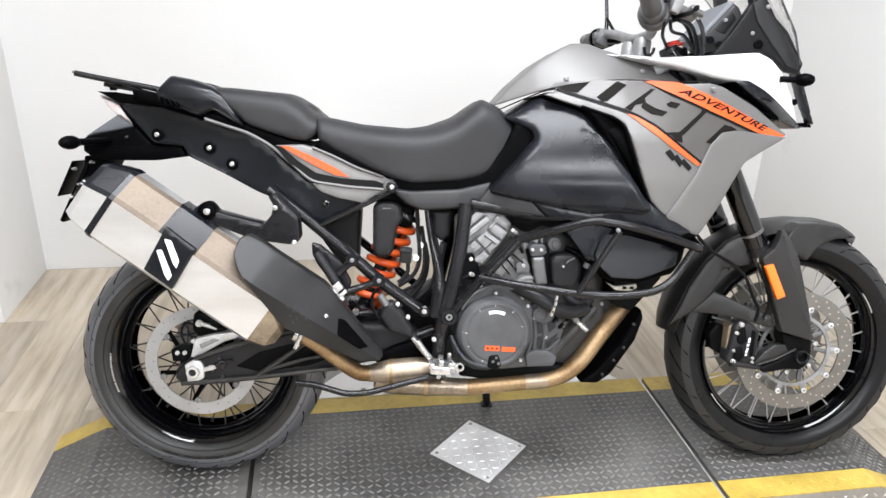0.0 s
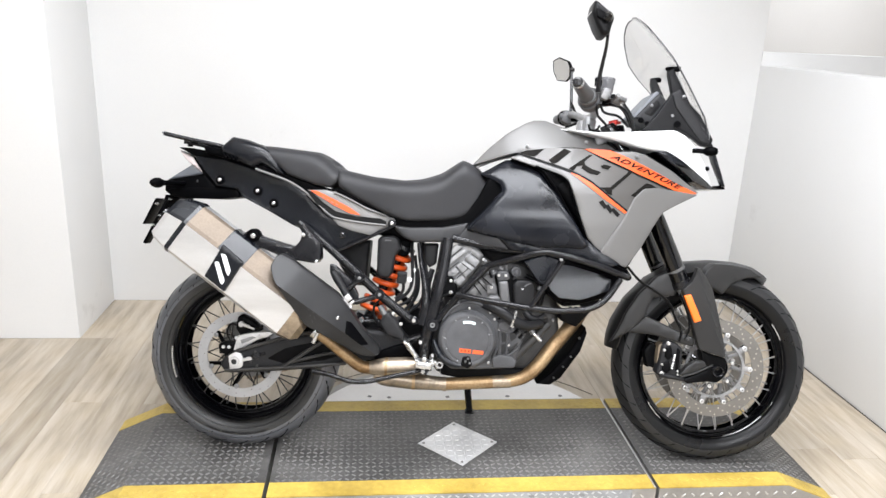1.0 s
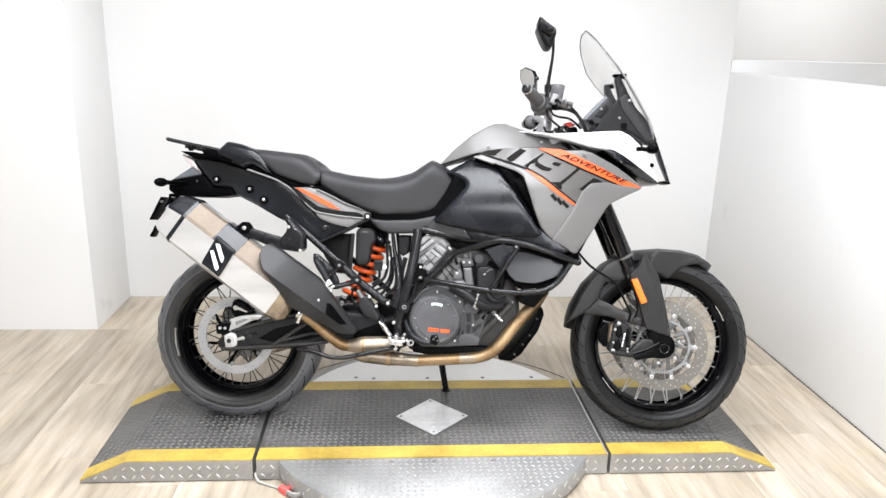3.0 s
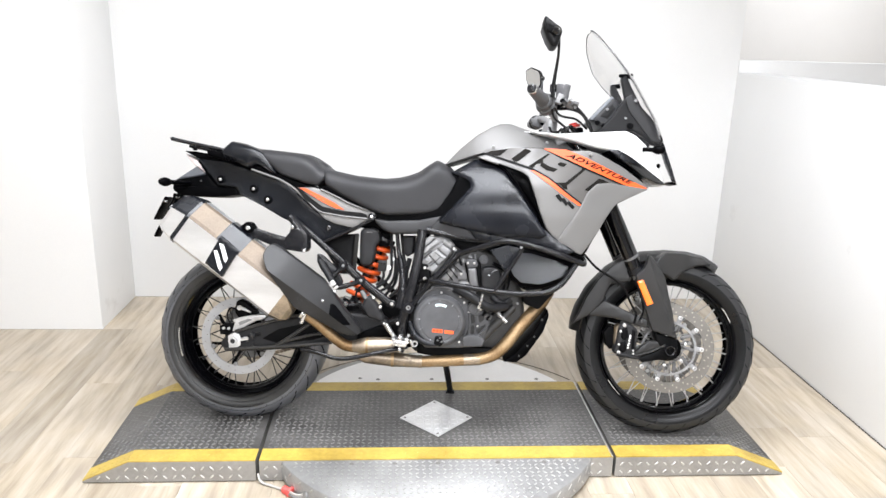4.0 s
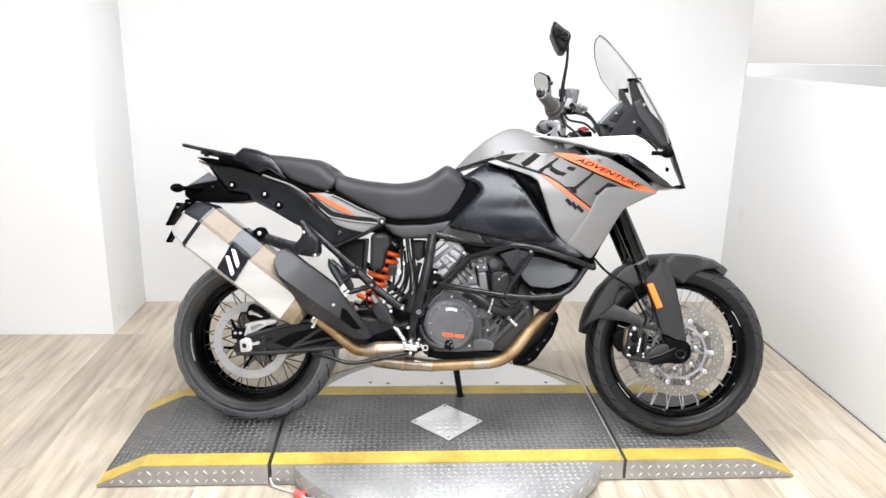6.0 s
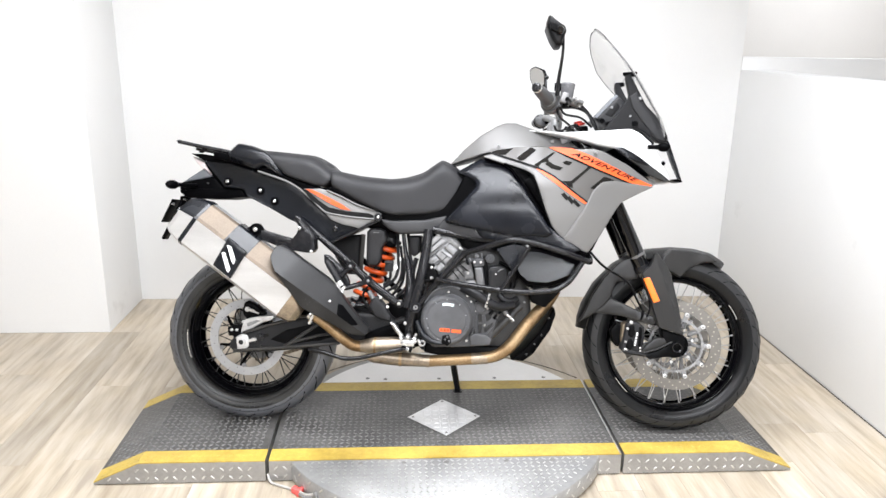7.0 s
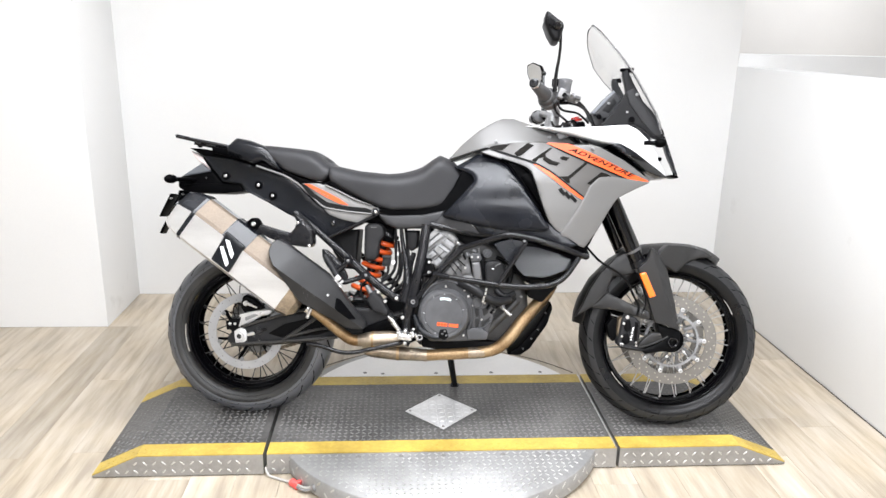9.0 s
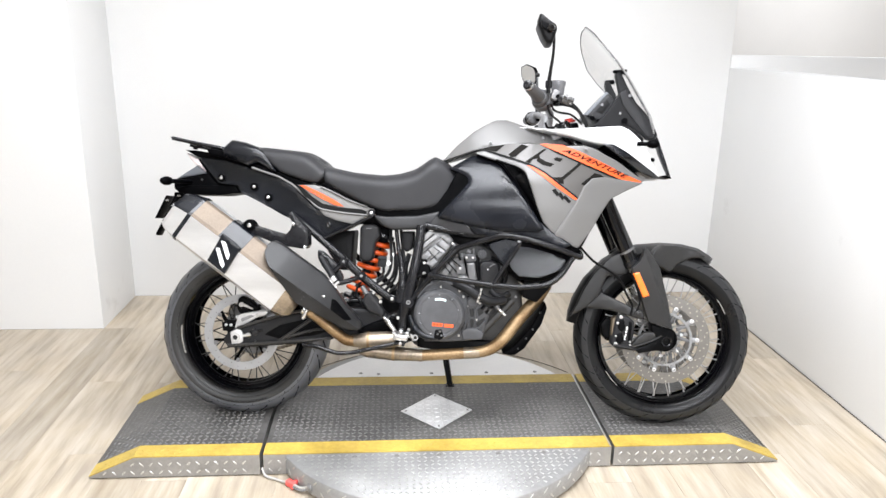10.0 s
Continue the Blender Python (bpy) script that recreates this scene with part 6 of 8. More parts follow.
bar = tube("handlebar", [(0.237, -0.350, 1.179), (0.284, -0.245, 1.152), (0.343, -0.09, 1.128), (0.343, 0.06, 1.132), (0.322, 0.20, 1.168), (0.290, 0.36, 1.168)], 0.0125, ALU, bike, "grey tapered handlebar", 0.05, 14)
for s, gx in ((-1, 0.222), (1, 0.297)):
    a, b = Vector((0.232, -0.360, 1.181)), Vector((0.281, -0.262, 1.158))
    if s > 0:
        a, b = Vector((gx, 0.385, 1.168)), Vector((gx + 0.01, 0.27, 1.160))
    d = (b - a)
    tube("grip", [tuple(a + d * 0.06), tuple(a + d * 0.95)], [0.0180, 0.0225], GRIP, bar, "black rubber grip", 0, 18)
    lathe("bar_end", [(0, -0.002), (0.006, -0.002), (0.007, -0.005), (0.0135, -0.004), (0.0155, 0.001), (0.0155, 0.011), (0.013, 0.014), (0, 0.014)], tuple(a - d.normalized() * 0.006), tuple(d), STEEL_BLACK, bar, "bar end weight", 18)
    lathe("end_ring", [(0.0135, -0.002), (0.016, -0.004), (0.0175, -0.001), (0.0175, 0.004), (0.0135, 0.004)], tuple(a), tuple(d), CHROME, bar, "bright ring on the bar end", 20, True)
    lathe("collar", [(0, -0.01), (0.026, -0.01), (0.029, -0.004), (0.029, 0.008), (0.026, 0.012), (0, 0.012)], tuple(b), tuple(d), GRIP if s < 0 else BLACK, bar, "", 20)
    c = b + d.normalized() * 0.03
    finish("switch_unit", *merge(block(tuple(c), (0.044, 0.045, 0.048), (0, 20, 0), 0.012), block(tuple(c + Vector((-0.02, -0.01 * s, 0.005))), (0.02, 0.02, 0.02), (0, 0, 0), 0.004)), GRIP, bar, "black switch housing", 40)
    lv = [c + Vector((0.045, 0.0, -0.004)), c + Vector((0.055, 0.06 * s, -0.006)), c + Vector((0.035, 0.15 * s, -0.012)), c + Vector((0.028, 0.17 * s, -0.012))]
    tube("lever", [tuple(p) for p in lv], 0.0075, BLACK if s > 0 else ENGINE_DARK, bar, "control lever", 0.03, 10, 0.7)
    finish("lever_perch", *merge(block(tuple(c + Vector((0.03, -0.005 * s, 0.0))), (0.05, 0.035, 0.03), (0, 0, 0), 0.006)), BLACK, bar, "", 40)
near = Vector((0.256, -0.29, 1.165))
# fluid reservoir and adjuster on the near side
finish("brake_reservoir", *merge(turned([(0, -0.022), (0.019, -0.022), (0.022, -0.015), (0.0235, 0.008), (0.025, 0.010), (0.025, 0.017), (0.022, 0.019), (0, 0.019)], (0.351, -0.185, 1.202), (0.05, 0, 1), 24)), SMOKE, bar, "smoky grey brake fluid reservoir", 40)
finish("reservoir_lid", *merge(turned([(0, 0.0), (0.026, 0.0), (0.027, 0.003), (0.027, 0.008), (0.024, 0.010), (0, 0.010)], (0.351, -0.185, 1.219), (0.05, 0, 1), 24)), SMOKE, bar, "grey reservoir lid", 40)
finish("master_cylinder", *merge(sweep([(0.32, -0.25, 1.169), (0.384, -0.24, 1.15)], 0.013, 0, 14), turned([(0, 0), (0.008, 0), (0.008, 0.02), (0, 0.02)], (0.377, -0.26, 1.157), (0.9, 0, -0.3), 12)), ENGINE, bar, "grey brake master cylinder", 40)
finish("mirror_clamp", *merge(turned([(0, -0.012), (0.011, -0.012), (0.011, 0.012), (0, 0.012)], (0.309, -0.27, 1.201), (0, 0, 1), 14)), BLACK, bar, "", 40)


lathe("throttle_housing", [(0, -0.014), (0.033, -0.014), (0.036, -0.008), (0.036, 0.010), (0.031, 0.014), (0, 0.014)], (0.293, -0.240, 1.152), (0.45, 1, -0.2), GRIP, bar, "black throttle housing", 22)
finish("perch_clamp", *merge(block((0.331, -0.27, 1.166), (0.022, 0.024, 0.034), (0, 20, 0), 0.004), turned([(0, -0.012), (0.006, -0.012), (0.006, 0.012), (0, 0.012)], (0.366, -0.26, 1.161), (0.3, -0.8, 0.3), 10), turned([(0, -0.012), (0.005, -0.012), (0.005, 0.012), (0, 0.012)], (0.383, -0.25, 1.148), (0.3, -0.8, -0.3), 10)), ALU, bar, "grey lever perch clamp", 40)
tube("throttle_cable", [(0.316, -0.28, 1.138), (0.332, -0.24, 1.118), (0.367, -0.18, 1.12), (0.411, -0.12, 1.126), (0.457, -0.06, 1.099)], 0.004, HOSE, bike, "black throttle cable", 0.04, 8)
tube("throttle_cable", [(0.305, -0.28, 1.134), (0.32, -0.22, 1.11), (0.358, -0.14, 1.102), (0.401, -0.06, 1.085)], 0.004, HOSE, bike, "black throttle cable", 0.04, 8)
tube("brake_hose", [(0.392, -0.24, 1.146), (0.422, -0.2, 1.13), (0.451, -0.14, 1.108), (0.475, -0.08, 1.073)], 0.0048, HOSE, bike, "black rubber brake hose", 0.04, 8)


def mirror(base, ball, center, s, label):
    """A mirror: stalk, ball joint, housing and glass facing rearwards."""
    st = tube("mirror", [tuple(base), tuple(base + (ball - base) * 0.2 + Vector((0.002, 0, 0))), tuple(ball)], [0.0065, 0.0055, 0.0045], STEEL_BLACK, bike, label, 0.02, 10)
    lathe("joint", [(0, -0.01), (0.008, -0.008), (0.011, 0), (0.008, 0.008), (0, 0.01)], tuple(ball), (0.9, 0.3 * s, 0.1), GLOSS_BLACK, st, "", 14)
    # housing outline across (y) and up (z), seen from behind
    o = [(-0.074, 0.012), (-0.058, 0.038), (0.020, 0.062), (0.076, 0.050), (0.082, 0.0), (0.050, -0.052), (-0.034, -0.062), (-0.070, -0.040)]
    o = rounded([(p * s, q) for p, q in o], 0.006)
    k = len(o)
    rot = Euler((0, radians(-10), radians(46 if s > 0 else -19))).to_matrix()
    vs = []
    for f, dx in ((1.0, -0.006), (1.02, 0.0), (0.93, 0.016), (0.55, 0.038), (0.15, 0.046)):
        vs += [tuple(center + rot @ Vector((dx * 0.8, p * f * 0.50, q * f * 0.73))) for p, q in o]
    fs = [(r * k + i, r * k + (i + 1) % k, (r + 1) * k + (i + 1) % k, (r + 1) * k + i) for r in range(4) for i in range(k)]
    fs += [tuple(range(k)), tuple(4 * k + i for i in range(k))]
    finish("housing", vs, fs, BLACK, st, "black mirror housing", 40)
    g = [tuple(center + rot @ Vector((-0.0062, p * 0.45, q * 0.67))) for p, q in o]
    g += [tuple(center + rot @ Vector((-0.0046, p * 0.45, q * 0.67))) for p, q in o]
    finish("glass", g, [tuple(range(k)), tuple(range(2 * k - 1, k - 1, -1))] + [(i, (i + 1) % k, k + (i + 1) % k, k + i) for i in range(k)], MIRROR, st, "silvered mirror glass", 30)
    return st


near_mirror = tube("mirror", [(0.308, -0.275, 1.172), (0.307, -0.285, 1.204), (0.31, -0.3, 1.241), (0.315, -0.325, 1.287), (0.314, -0.345, 1.333), (0.311, -0.35, 1.362)], [0.0075, 0.0068, 0.0058, 0.0048, 0.0045, 0.0045], STEEL_BLACK, bike, "black angular mirror on a slim stalk", 0.03, 10)
panel("housing", [(0.259, 1.4), (0.268, 1.398), (0.297, 1.375), (0.311, 1.368), (0.316, 1.352), (0.309, 1.331), (0.306, 1.315), (0.298, 1.305), (0.282, 1.306), (0.267, 1.33), (0.252, 1.366)], -0.415, -0.325, COCKPIT, near_mirror, "black angular mirror housing", soft=0.014, fillet=0.006, step=0.012, both=True, angle=28)
panel("glass", [(0.256, 1.374), (0.252, 1.371), (0.268, 1.334), (0.283, 1.313), (0.286, 1.314), (0.271, 1.339)], -0.40, -0.34, MIRROR, near_mirror, "silvered mirror glass", soft=0.002, fillet=0.001, step=0.02)
lathe("joint", [(0, -0.012), (0.010, -0.010), (0.014, 0), (0.012, 0.008), (0.006, 0.014), (0, 0.014)], (0.293, -0.425, 1.349), (0.2, -1, 0), GLOSS_BLACK, near_mirror, "round ball joint", 18)
# near-black sheet, shade of the housing's hollow in its colour
panel("recess_shade", [(0.261, 1.376), (0.277, 1.369), (0.292, 1.359), (0.282, 1.342), (0.264, 1.352)], -0.4262, -0.41, ENGINE_DARK, near_mirror, "", soft=0.002, fillet=0.003)
mirror(Vector((0.322, 0.245, 1.175)), Vector((0.326, 0.285, 1.340)), Vector((0.297, 0.312, 1.345)), 1, "black mirror on a slim stalk")
# triple clamp, steering stem, ignition
finish("triple_clamp", *merge(block((0.375, 0, 1.055), (0.075, 0.25, 0.03), (0, -24, 0), 0.008), block((0.44, 0, 0.88), (0.07, 0.25, 0.035), (0, -24, 0), 0.008)), ALU, bike, "cast aluminium fork clamps", 40)
for s in (-1, 1):
    lathe("bar_clamp", [(0, -0.03), (0.02, -0.03), (0.022, 0.03), (0.017, 0.04), (0, 0.04)], (0.330, 0.05 * s, 1.085), (0.1, 0, 1), ALU, bike, "silver handlebar clamp", 20)
    lathe("fork_cap", [(0, 0), (0.024, 0), (0.024, 0.02), (0.02, 0.024), (0, 0.024)], (0.388, 0.103 * s, 1.075), (-0.4, 0, 1), STEEL_BLACK, bike, "", 24)
    tube("upper_fork_tube", [(0.385, 0.103 * s, 1.085), (0.528, -0.103, 0.854)[:1] + (0.103 * s,) + (0.528, -0.103, 0.854)[2:]], 0.027, GLOSS_BLACK, bike, "", 0, 20)
lathe("adjuster_cap", [(0, -0.03), (0.029, -0.03), (0.029, -0.004), (0.024, 0.0), (0, 0.0)], (0.416, -0.05, 1.099), (-0.25, 0, 1), BLACK, bike, "black fork adjuster", 24)
lathe("red_cap", [(0, 0), (0.024, 0), (0.024, 0.007), (0.015, 0.011), (0.015, 0.016), (0, 0.016)], (0.414, -0.05, 1.103), (-0.25, 0, 1), RED_CAP, bike, "red anodised cap", 24)
# cables from the bar to the headstock
tube("cable", [(0.357, -0.22, 1.145), (0.411, -0.15, 1.149), (0.453, -0.08, 1.134), (0.479, -0.04, 1.098), (0.494, -0.02, 1.06)], 0.0055, HOSE, bike, "black control cable", 0.04, 10)
tube("cable", [(0.346, -0.2, 1.144), (0.396, -0.12, 1.161), (0.443, -0.06, 1.151), (0.474, -0.03, 1.103)], 0.0045, HOSE, bike, "black control cable", 0.04, 10)
tube("cable", [(0.325, 0.25, 1.212), (0.332, 0.2, 1.171), (0.346, 0.12, 1.128), (0.372, 0.06, 1.095)], 0.0045, HOSE, bike, "black control cable", 0.04, 10)
tube("cable", [(0.321, -0.1, 1.095), (0.33, -0.08, 1.079), (0.358, -0.05, 1.084), (0.373, -0.02, 1.102)], 0.004, HOSE, bike, "black control cable", 0.03, 10)

# ---- frame ----

frame_main = tube("frame_tube", [(-0.112, -0.16, 0.718), (-0.123, -0.165, 0.619), (-0.14, -0.17, 0.53), (-0.166, -0.165, 0.429), (-0.177, -0.15, 0.317)], [0.017, 0.017, 0.0185, 0.021, 0.016], STEEL_BLACK, bike, "black steel frame upright", 0.05, 16, 0.8)
tube("brace", [(0.017, -0.175, 0.639), (-0.064, -0.175, 0.554), (-0.141, -0.165, 0.45)], 0.0115, STEEL_BLACK, frame_main, "", 0.03, 14)
tube("brace", [(-0.098, -0.15, 0.718), (0.041, -0.16, 0.692), (0.189, -0.16, 0.686)], 0.013, STEEL_BLACK, frame_main, "", 0.03, 14)
lathe("pivot_cap", [(0.010, 0.006), (0.012, 0.010), (0.019, 0.010), (0.021, 0.004), (0.021, -0.02), (0, -0.02), (0, 0.0), (0.010, 0.0)], (-0.151, -0.182, 0.446), (0, -1, 0), STEEL_BLACK, frame_main, "swingarm pivot cap", 24)
lathe("pivot_core", [(0.004, 0.006), (0.008, 0.006), (0.008, -0.002), (0.004, -0.002)], (-0.151, -0.184, 0.446), (0, -1, 0), ALU, frame_main, "", 18, True)
for s in (1,):
    tube("frame_tube", [(p[0], 0.16, p[2]) for p in [(-0.112, -0.16, 0.718), (-0.123, -0.165, 0.619), (-0.14, -0.17, 0.53), (-0.166, -0.165, 0.429), (-0.177, -0.15, 0.317)]], 0.018, STEEL_BLACK, bike, "black steel frame upright", 0.05, 12)
sub = tube("subframe_tube", [(-0.583, -0.145, 0.748), (-0.522, -0.145, 0.702), (-0.406, -0.145, 0.605), (-0.314, -0.145, 0.523), (-0.218, -0.15, 0.454)], [0.0115, 0.0120, 0.0140, 0.0150, 0.0145], STEEL_BLACK, bike, "black steel subframe tube", 0.03, 16)
tube("subframe_tube", [(p[0], 0.145, p[2]) for p in [(-0.583, -0.145, 0.748), (-0.406, -0.145, 0.605), (-0.218, -0.15, 0.454)]], 0.0115, STEEL_BLACK, bike, "black steel subframe tube", 0.0, 12)
tube("strut", [(-0.46, -0.15, 0.662), (-0.377, -0.15, 0.702), (-0.289, -0.155, 0.747)], 0.0055, STEEL_BLACK, sub, "", 0.02, 10)
for p in ((-0.21, -0.164, 0.454), (-0.29, -0.17, 0.757)):
    lathe("lug", [(0, -0.012), (0.0135, -0.012), (0.0135, 0.001), (0.011, 0.003), (0, 0.003)], p, (0, -1, 0), STEEL_BLACK, sub, "", 18)
    bolt((p[0], p[1] - 0.003, p[2]), sub, 0.0058, BOLT_DARK if p[0] < -0.3 else CHROME)
hanger = panel("peg_hanger", [(-0.481, 0.622), (-0.461, 0.617), (-0.416, 0.579), (-0.400, 0.554), (-0.386, 0.526), (-0.395, 0.495), (-0.416, 0.498), (-0.438, 0.529), (-0.467, 0.568), (-0.479, 0.592)], -0.158, -0.142, STEEL_BLACK, sub, "black passenger peg hanger", soft=0.004, fillet=0.006, step=0.014)
tube("peg_bar", [(-0.468, -0.172, 0.600), (-0.439, -0.176, 0.557), (-0.411, -0.180, 0.511)], [0.010, 0.0115, 0.0115], COVER_DARK, hanger, "", 0.01, 12)
for pts in ([(-0.384, -0.166, 0.581), (-0.402, -0.166, 0.563), (-0.418, -0.166, 0.547)], [(-0.320, -0.168, 0.532), (-0.354, -0.170, 0.519), (-0.394, -0.172, 0.507)]):
    tube("peg_arm", pts, [0.0105, 0.0085, 0.0095], STEEL_BLACK, hanger, "", 0.01, 12)
for p in [(-0.384, -0.176, 0.583), (-0.320, -0.178, 0.534)]:
    lathe("lug", [(0, -0.016), (0.0155, -0.016), (0.0155, 0.0), (0.0135, 0.003), (0.0085, 0.003), (0.008, 0.0015), (0, 0.0015)], p, (0, -1, 0), STEEL_BLACK, hanger, "", 22)
    bolt((p[0], p[1] - 0.001, p[2]), hanger, 0.0058, ALU)
finish("peg_clip", *merge(*[block(c, z, (0, t, 0), 0.002) for c, z, t in zip([(-0.417, -0.190, 0.521), (-0.406, -0.192, 0.505), (-0.422, -0.192, 0.505), (-0.409, -0.192, 0.492)], ((0.020, 0.014, 0.020), (0.024, 0.014, 0.009), (0.009, 0.014, 0.026), (0.016, 0.014, 0.010)), (-40, -40, -40, -40))]), SCREW, hanger, "bright folding clip", 30)

# crash bars
cb = tube("crash_bar", [(0.009, -0.205, 0.638), (0.08, -0.24, 0.663), (0.172, -0.27, 0.694), (0.257, -0.275, 0.68), (0.362, -0.27, 0.65), (0.417, -0.26, 0.629), (0.444, -0.23, 0.62), (0.441, -0.18, 0.635)], 0.0100, STEEL_BLACK, bike, "black tubular crash bar", 0.025, 16)
tube("lower_rail", [(-0.08, -0.2, 0.546), (-0.013, -0.23, 0.537), (0.14, -0.265, 0.521), (0.225, -0.27, 0.516), (0.319, -0.268, 0.524), (0.366, -0.265, 0.552), (0.409, -0.262, 0.621)], 0.0094, STEEL_BLACK, cb, "", 0.03, 16)
tube("strut", [(0.231, -0.274, 0.67), (0.19, -0.272, 0.604), (0.141, -0.267, 0.523)], 0.0075, STEEL_BLACK, cb, "", 0, 14)
tube("stay", [(0.015, -0.206, 0.64), (-0.063, -0.204, 0.554)], 0.0095, STEEL_BLACK, cb, "", 0, 14)
for p in ((0.223, -0.286, 0.672), (0.005, -0.19, 0.653), (-0.096, -0.19, 0.551), (-0.087, -0.19, 0.586)):
    bolt(p, cb, 0.0048, ALU)
tube("crash_bar", [(p[0], -p[1], p[2]) for p in [(0.009, -0.205, 0.638), (0.172, -0.27, 0.694), (0.362, -0.27, 0.65), (0.444, -0.23, 0.62), (0.412, -0.24, 0.62), (0.366, -0.265, 0.552), (0.319, -0.268, 0.524), (0.14, -0.265, 0.521), (-0.08, -0.2, 0.546)]], 0.0112, STEEL_BLACK, bike, "black tubular crash bar", 0.03, 12)

# radiator shroud under the fairing
shroud = panel("radiator_shroud", [(0.124, 0.650), (0.198, 0.672), (0.272, 0.666), (0.350, 0.644), (0.415, 0.622), (0.409, 0.588), (0.386, 0.555), (0.331, 0.540), (0.301, 0.531), (0.229, 0.537), (0.191, 0.571), (0.176, 0.610)], -0.205, -0.05, BLACK, bike, "blue-black angular radiator shroud", soft=0.008, fillet=0.008)
panel("rear_facet", [(0.123, 0.657), (0.187, 0.678), (0.23, 0.667), (0.206, 0.624), (0.191, 0.592), (0.176, 0.588)], lambda x, z: -0.212 - 0.15 * max(0.0, x - 0.2), -0.19, CHARCOAL, shroud, "", soft=0.003, fillet=0.003, angle=20)
panel("side_facet", [(0.190, 0.603), (0.207, 0.654), (0.269, 0.652), (0.350, 0.631), (0.392, 0.613), (0.386, 0.579), (0.324, 0.554), (0.297, 0.546), (0.231, 0.550), (0.205, 0.573)], lambda x, z: -0.218 - 0.10 * max(0.0, 0.62 - z), -0.19, CHARCOAL, shroud, "", soft=0.003, fillet=0.004, angle=20)
panel("radiator_shroud", [(0.116, 0.672), (0.187, 0.689), (0.265, 0.675), (0.373, 0.643), (0.408, 0.621), (0.398, 0.589), (0.36, 0.545), (0.303, 0.522), (0.25, 0.534), (0.216, 0.561), (0.207, 0.6), (0.159, 0.634)], 0.215, 0.05, CHARCOAL, bike, "dark radiator shroud", soft=0.02)
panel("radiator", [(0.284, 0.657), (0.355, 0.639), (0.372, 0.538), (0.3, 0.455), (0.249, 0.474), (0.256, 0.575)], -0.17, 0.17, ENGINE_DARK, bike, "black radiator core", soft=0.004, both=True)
panel("radiator_bracket", [(0.231, 0.530), (0.256, 0.519), (0.307, 0.526), (0.310, 0.517), (0.294, 0.508), (0.257, 0.510)], -0.18, -0.165, PALE_METAL, bike, "pale metal radiator bracket", soft=0.002, fillet=0.003, step=0.014)
for q in [(0.274, 0.519), (0.292, 0.519)]:
    box("clip", (q[0], -0.192, q[1]), (0.009, 0.006, 0.006), ENGINE_DARK, bike, "dark bracket clip", b=0.001)

# ---- shock absorber ----
sp = [Vector(p) for p in [(-0.26, -0.04, 0.672), (-0.36, -0.04, 0.451)]]
d = sp[1] - sp[0]
u = d.normalized()
shock = tube("shock_absorber", [tuple(sp[0] - u * 0.02), tuple(sp[1] + u * 0.03)], 0.016, STEEL_BLACK, bike, "rear shock absorber with orange spring", 0, 14)
a1 = u.orthogonal().normalized()
a2 = u.cross(a1)
turns, n = 7.6, 190
coil = [tuple(sp[0] + d * (0.02 + 0.96 * i / n) + (a1 * math.cos(2 * math.pi * turns * i / n) + a2 * math.sin(2 * math.pi * turns * i / n)) * 0.036) for i in range(n + 1)]
tube("spring", coil, 0.0092, SPRING, shock, "orange coil spring", 0, 10)
panel("reservoir", [(-0.336, 0.704), (-0.324, 0.716), (-0.287, 0.719), (-0.267, 0.708), (-0.262, 0.673), (-0.278, 0.653), (-0.285, 0.598), (-0.297, 0.581), (-0.325, 0.58), (-0.336, 0.596)], -0.125, -0.06, COVER_DARK, shock, "black shock reservoir guard", soft=0.012, fillet=0.008, step=0.014)
box("label", (-0.302, -0.126, 0.702), (0.020, 0.001, 0.003), ENGINE, shock, b=0)
panel("shock_top", [(-0.295, 0.720), (-0.227, 0.720), (-0.238, 0.654), (-0.264, 0.642), (-0.289, 0.654)], -0.07, 0.02, BLACK, shock, "black upper shock mount", soft=0.006, fillet=0.005)
lathe("spring_seat", [(0, 0), (0.040, 0), (0.042, 0.004), (0.042, 0.012), (0, 0.012)], tuple(sp[1] + u * 0.004), tuple(u), STEEL_BLACK, shock, "", 28)
lathe("spring_seat", [(0, 0), (0.040, 0), (0.042, 0.004), (0.042, 0.014), (0, 0.014)], tuple(sp[0] - u * 0.014), tuple(u), STEEL_BLACK, shock, "", 28)
panel("rear_inner_guard", [(-0.494, 0.674), (-0.425, 0.686), (-0.368, 0.692), (-0.377, 0.542), (-0.421, 0.542), (-0.466, 0.604)], -0.02, 0.09, SPLASH, bike, "black inner splash guard", soft=0.01, fillet=0.008)
panel("linkage", [(-0.436, 0.446), (-0.366, 0.442), (-0.320, 0.424), (-0.294, 0.387), (-0.326, 0.365), (-0.366, 0.383), (-0.414, 0.402)], -0.09, 0.05, ENGINE_DARK, bike, "black suspension linkage", soft=0.006)
tube("link_rod", [(-0.403, -0.120, 0.436), (-0.336, -0.120, 0.443), (-0.280, -0.110, 0.429)], 0.009, STEEL_BLACK, bike, "black linkage rod", 0.02, 10)
tube("link_rod", [(-0.376, -0.120, 0.415), (-0.294, -0.120, 0.385)], 0.006, STEEL_BLACK, bike, "black linkage rod", 0, 10)
tube("link_rod", [(-0.348, -0.120, 0.356), (-0.252, -0.120, 0.373), (-0.184, -0.120, 0.399)], 0.013, STEEL_BLACK, bike, "black lower link arm", 0.02, 12)
lathe("link_washer", [(0, 0.003), (0.008, 0.003), (0.009, 0), (0.009, -0.01), (0, -0.01)], [(-0.378, -0.130, 0.444)][0], (0, -1, 0), CHROME, bike, "bright linkage nut", 12)
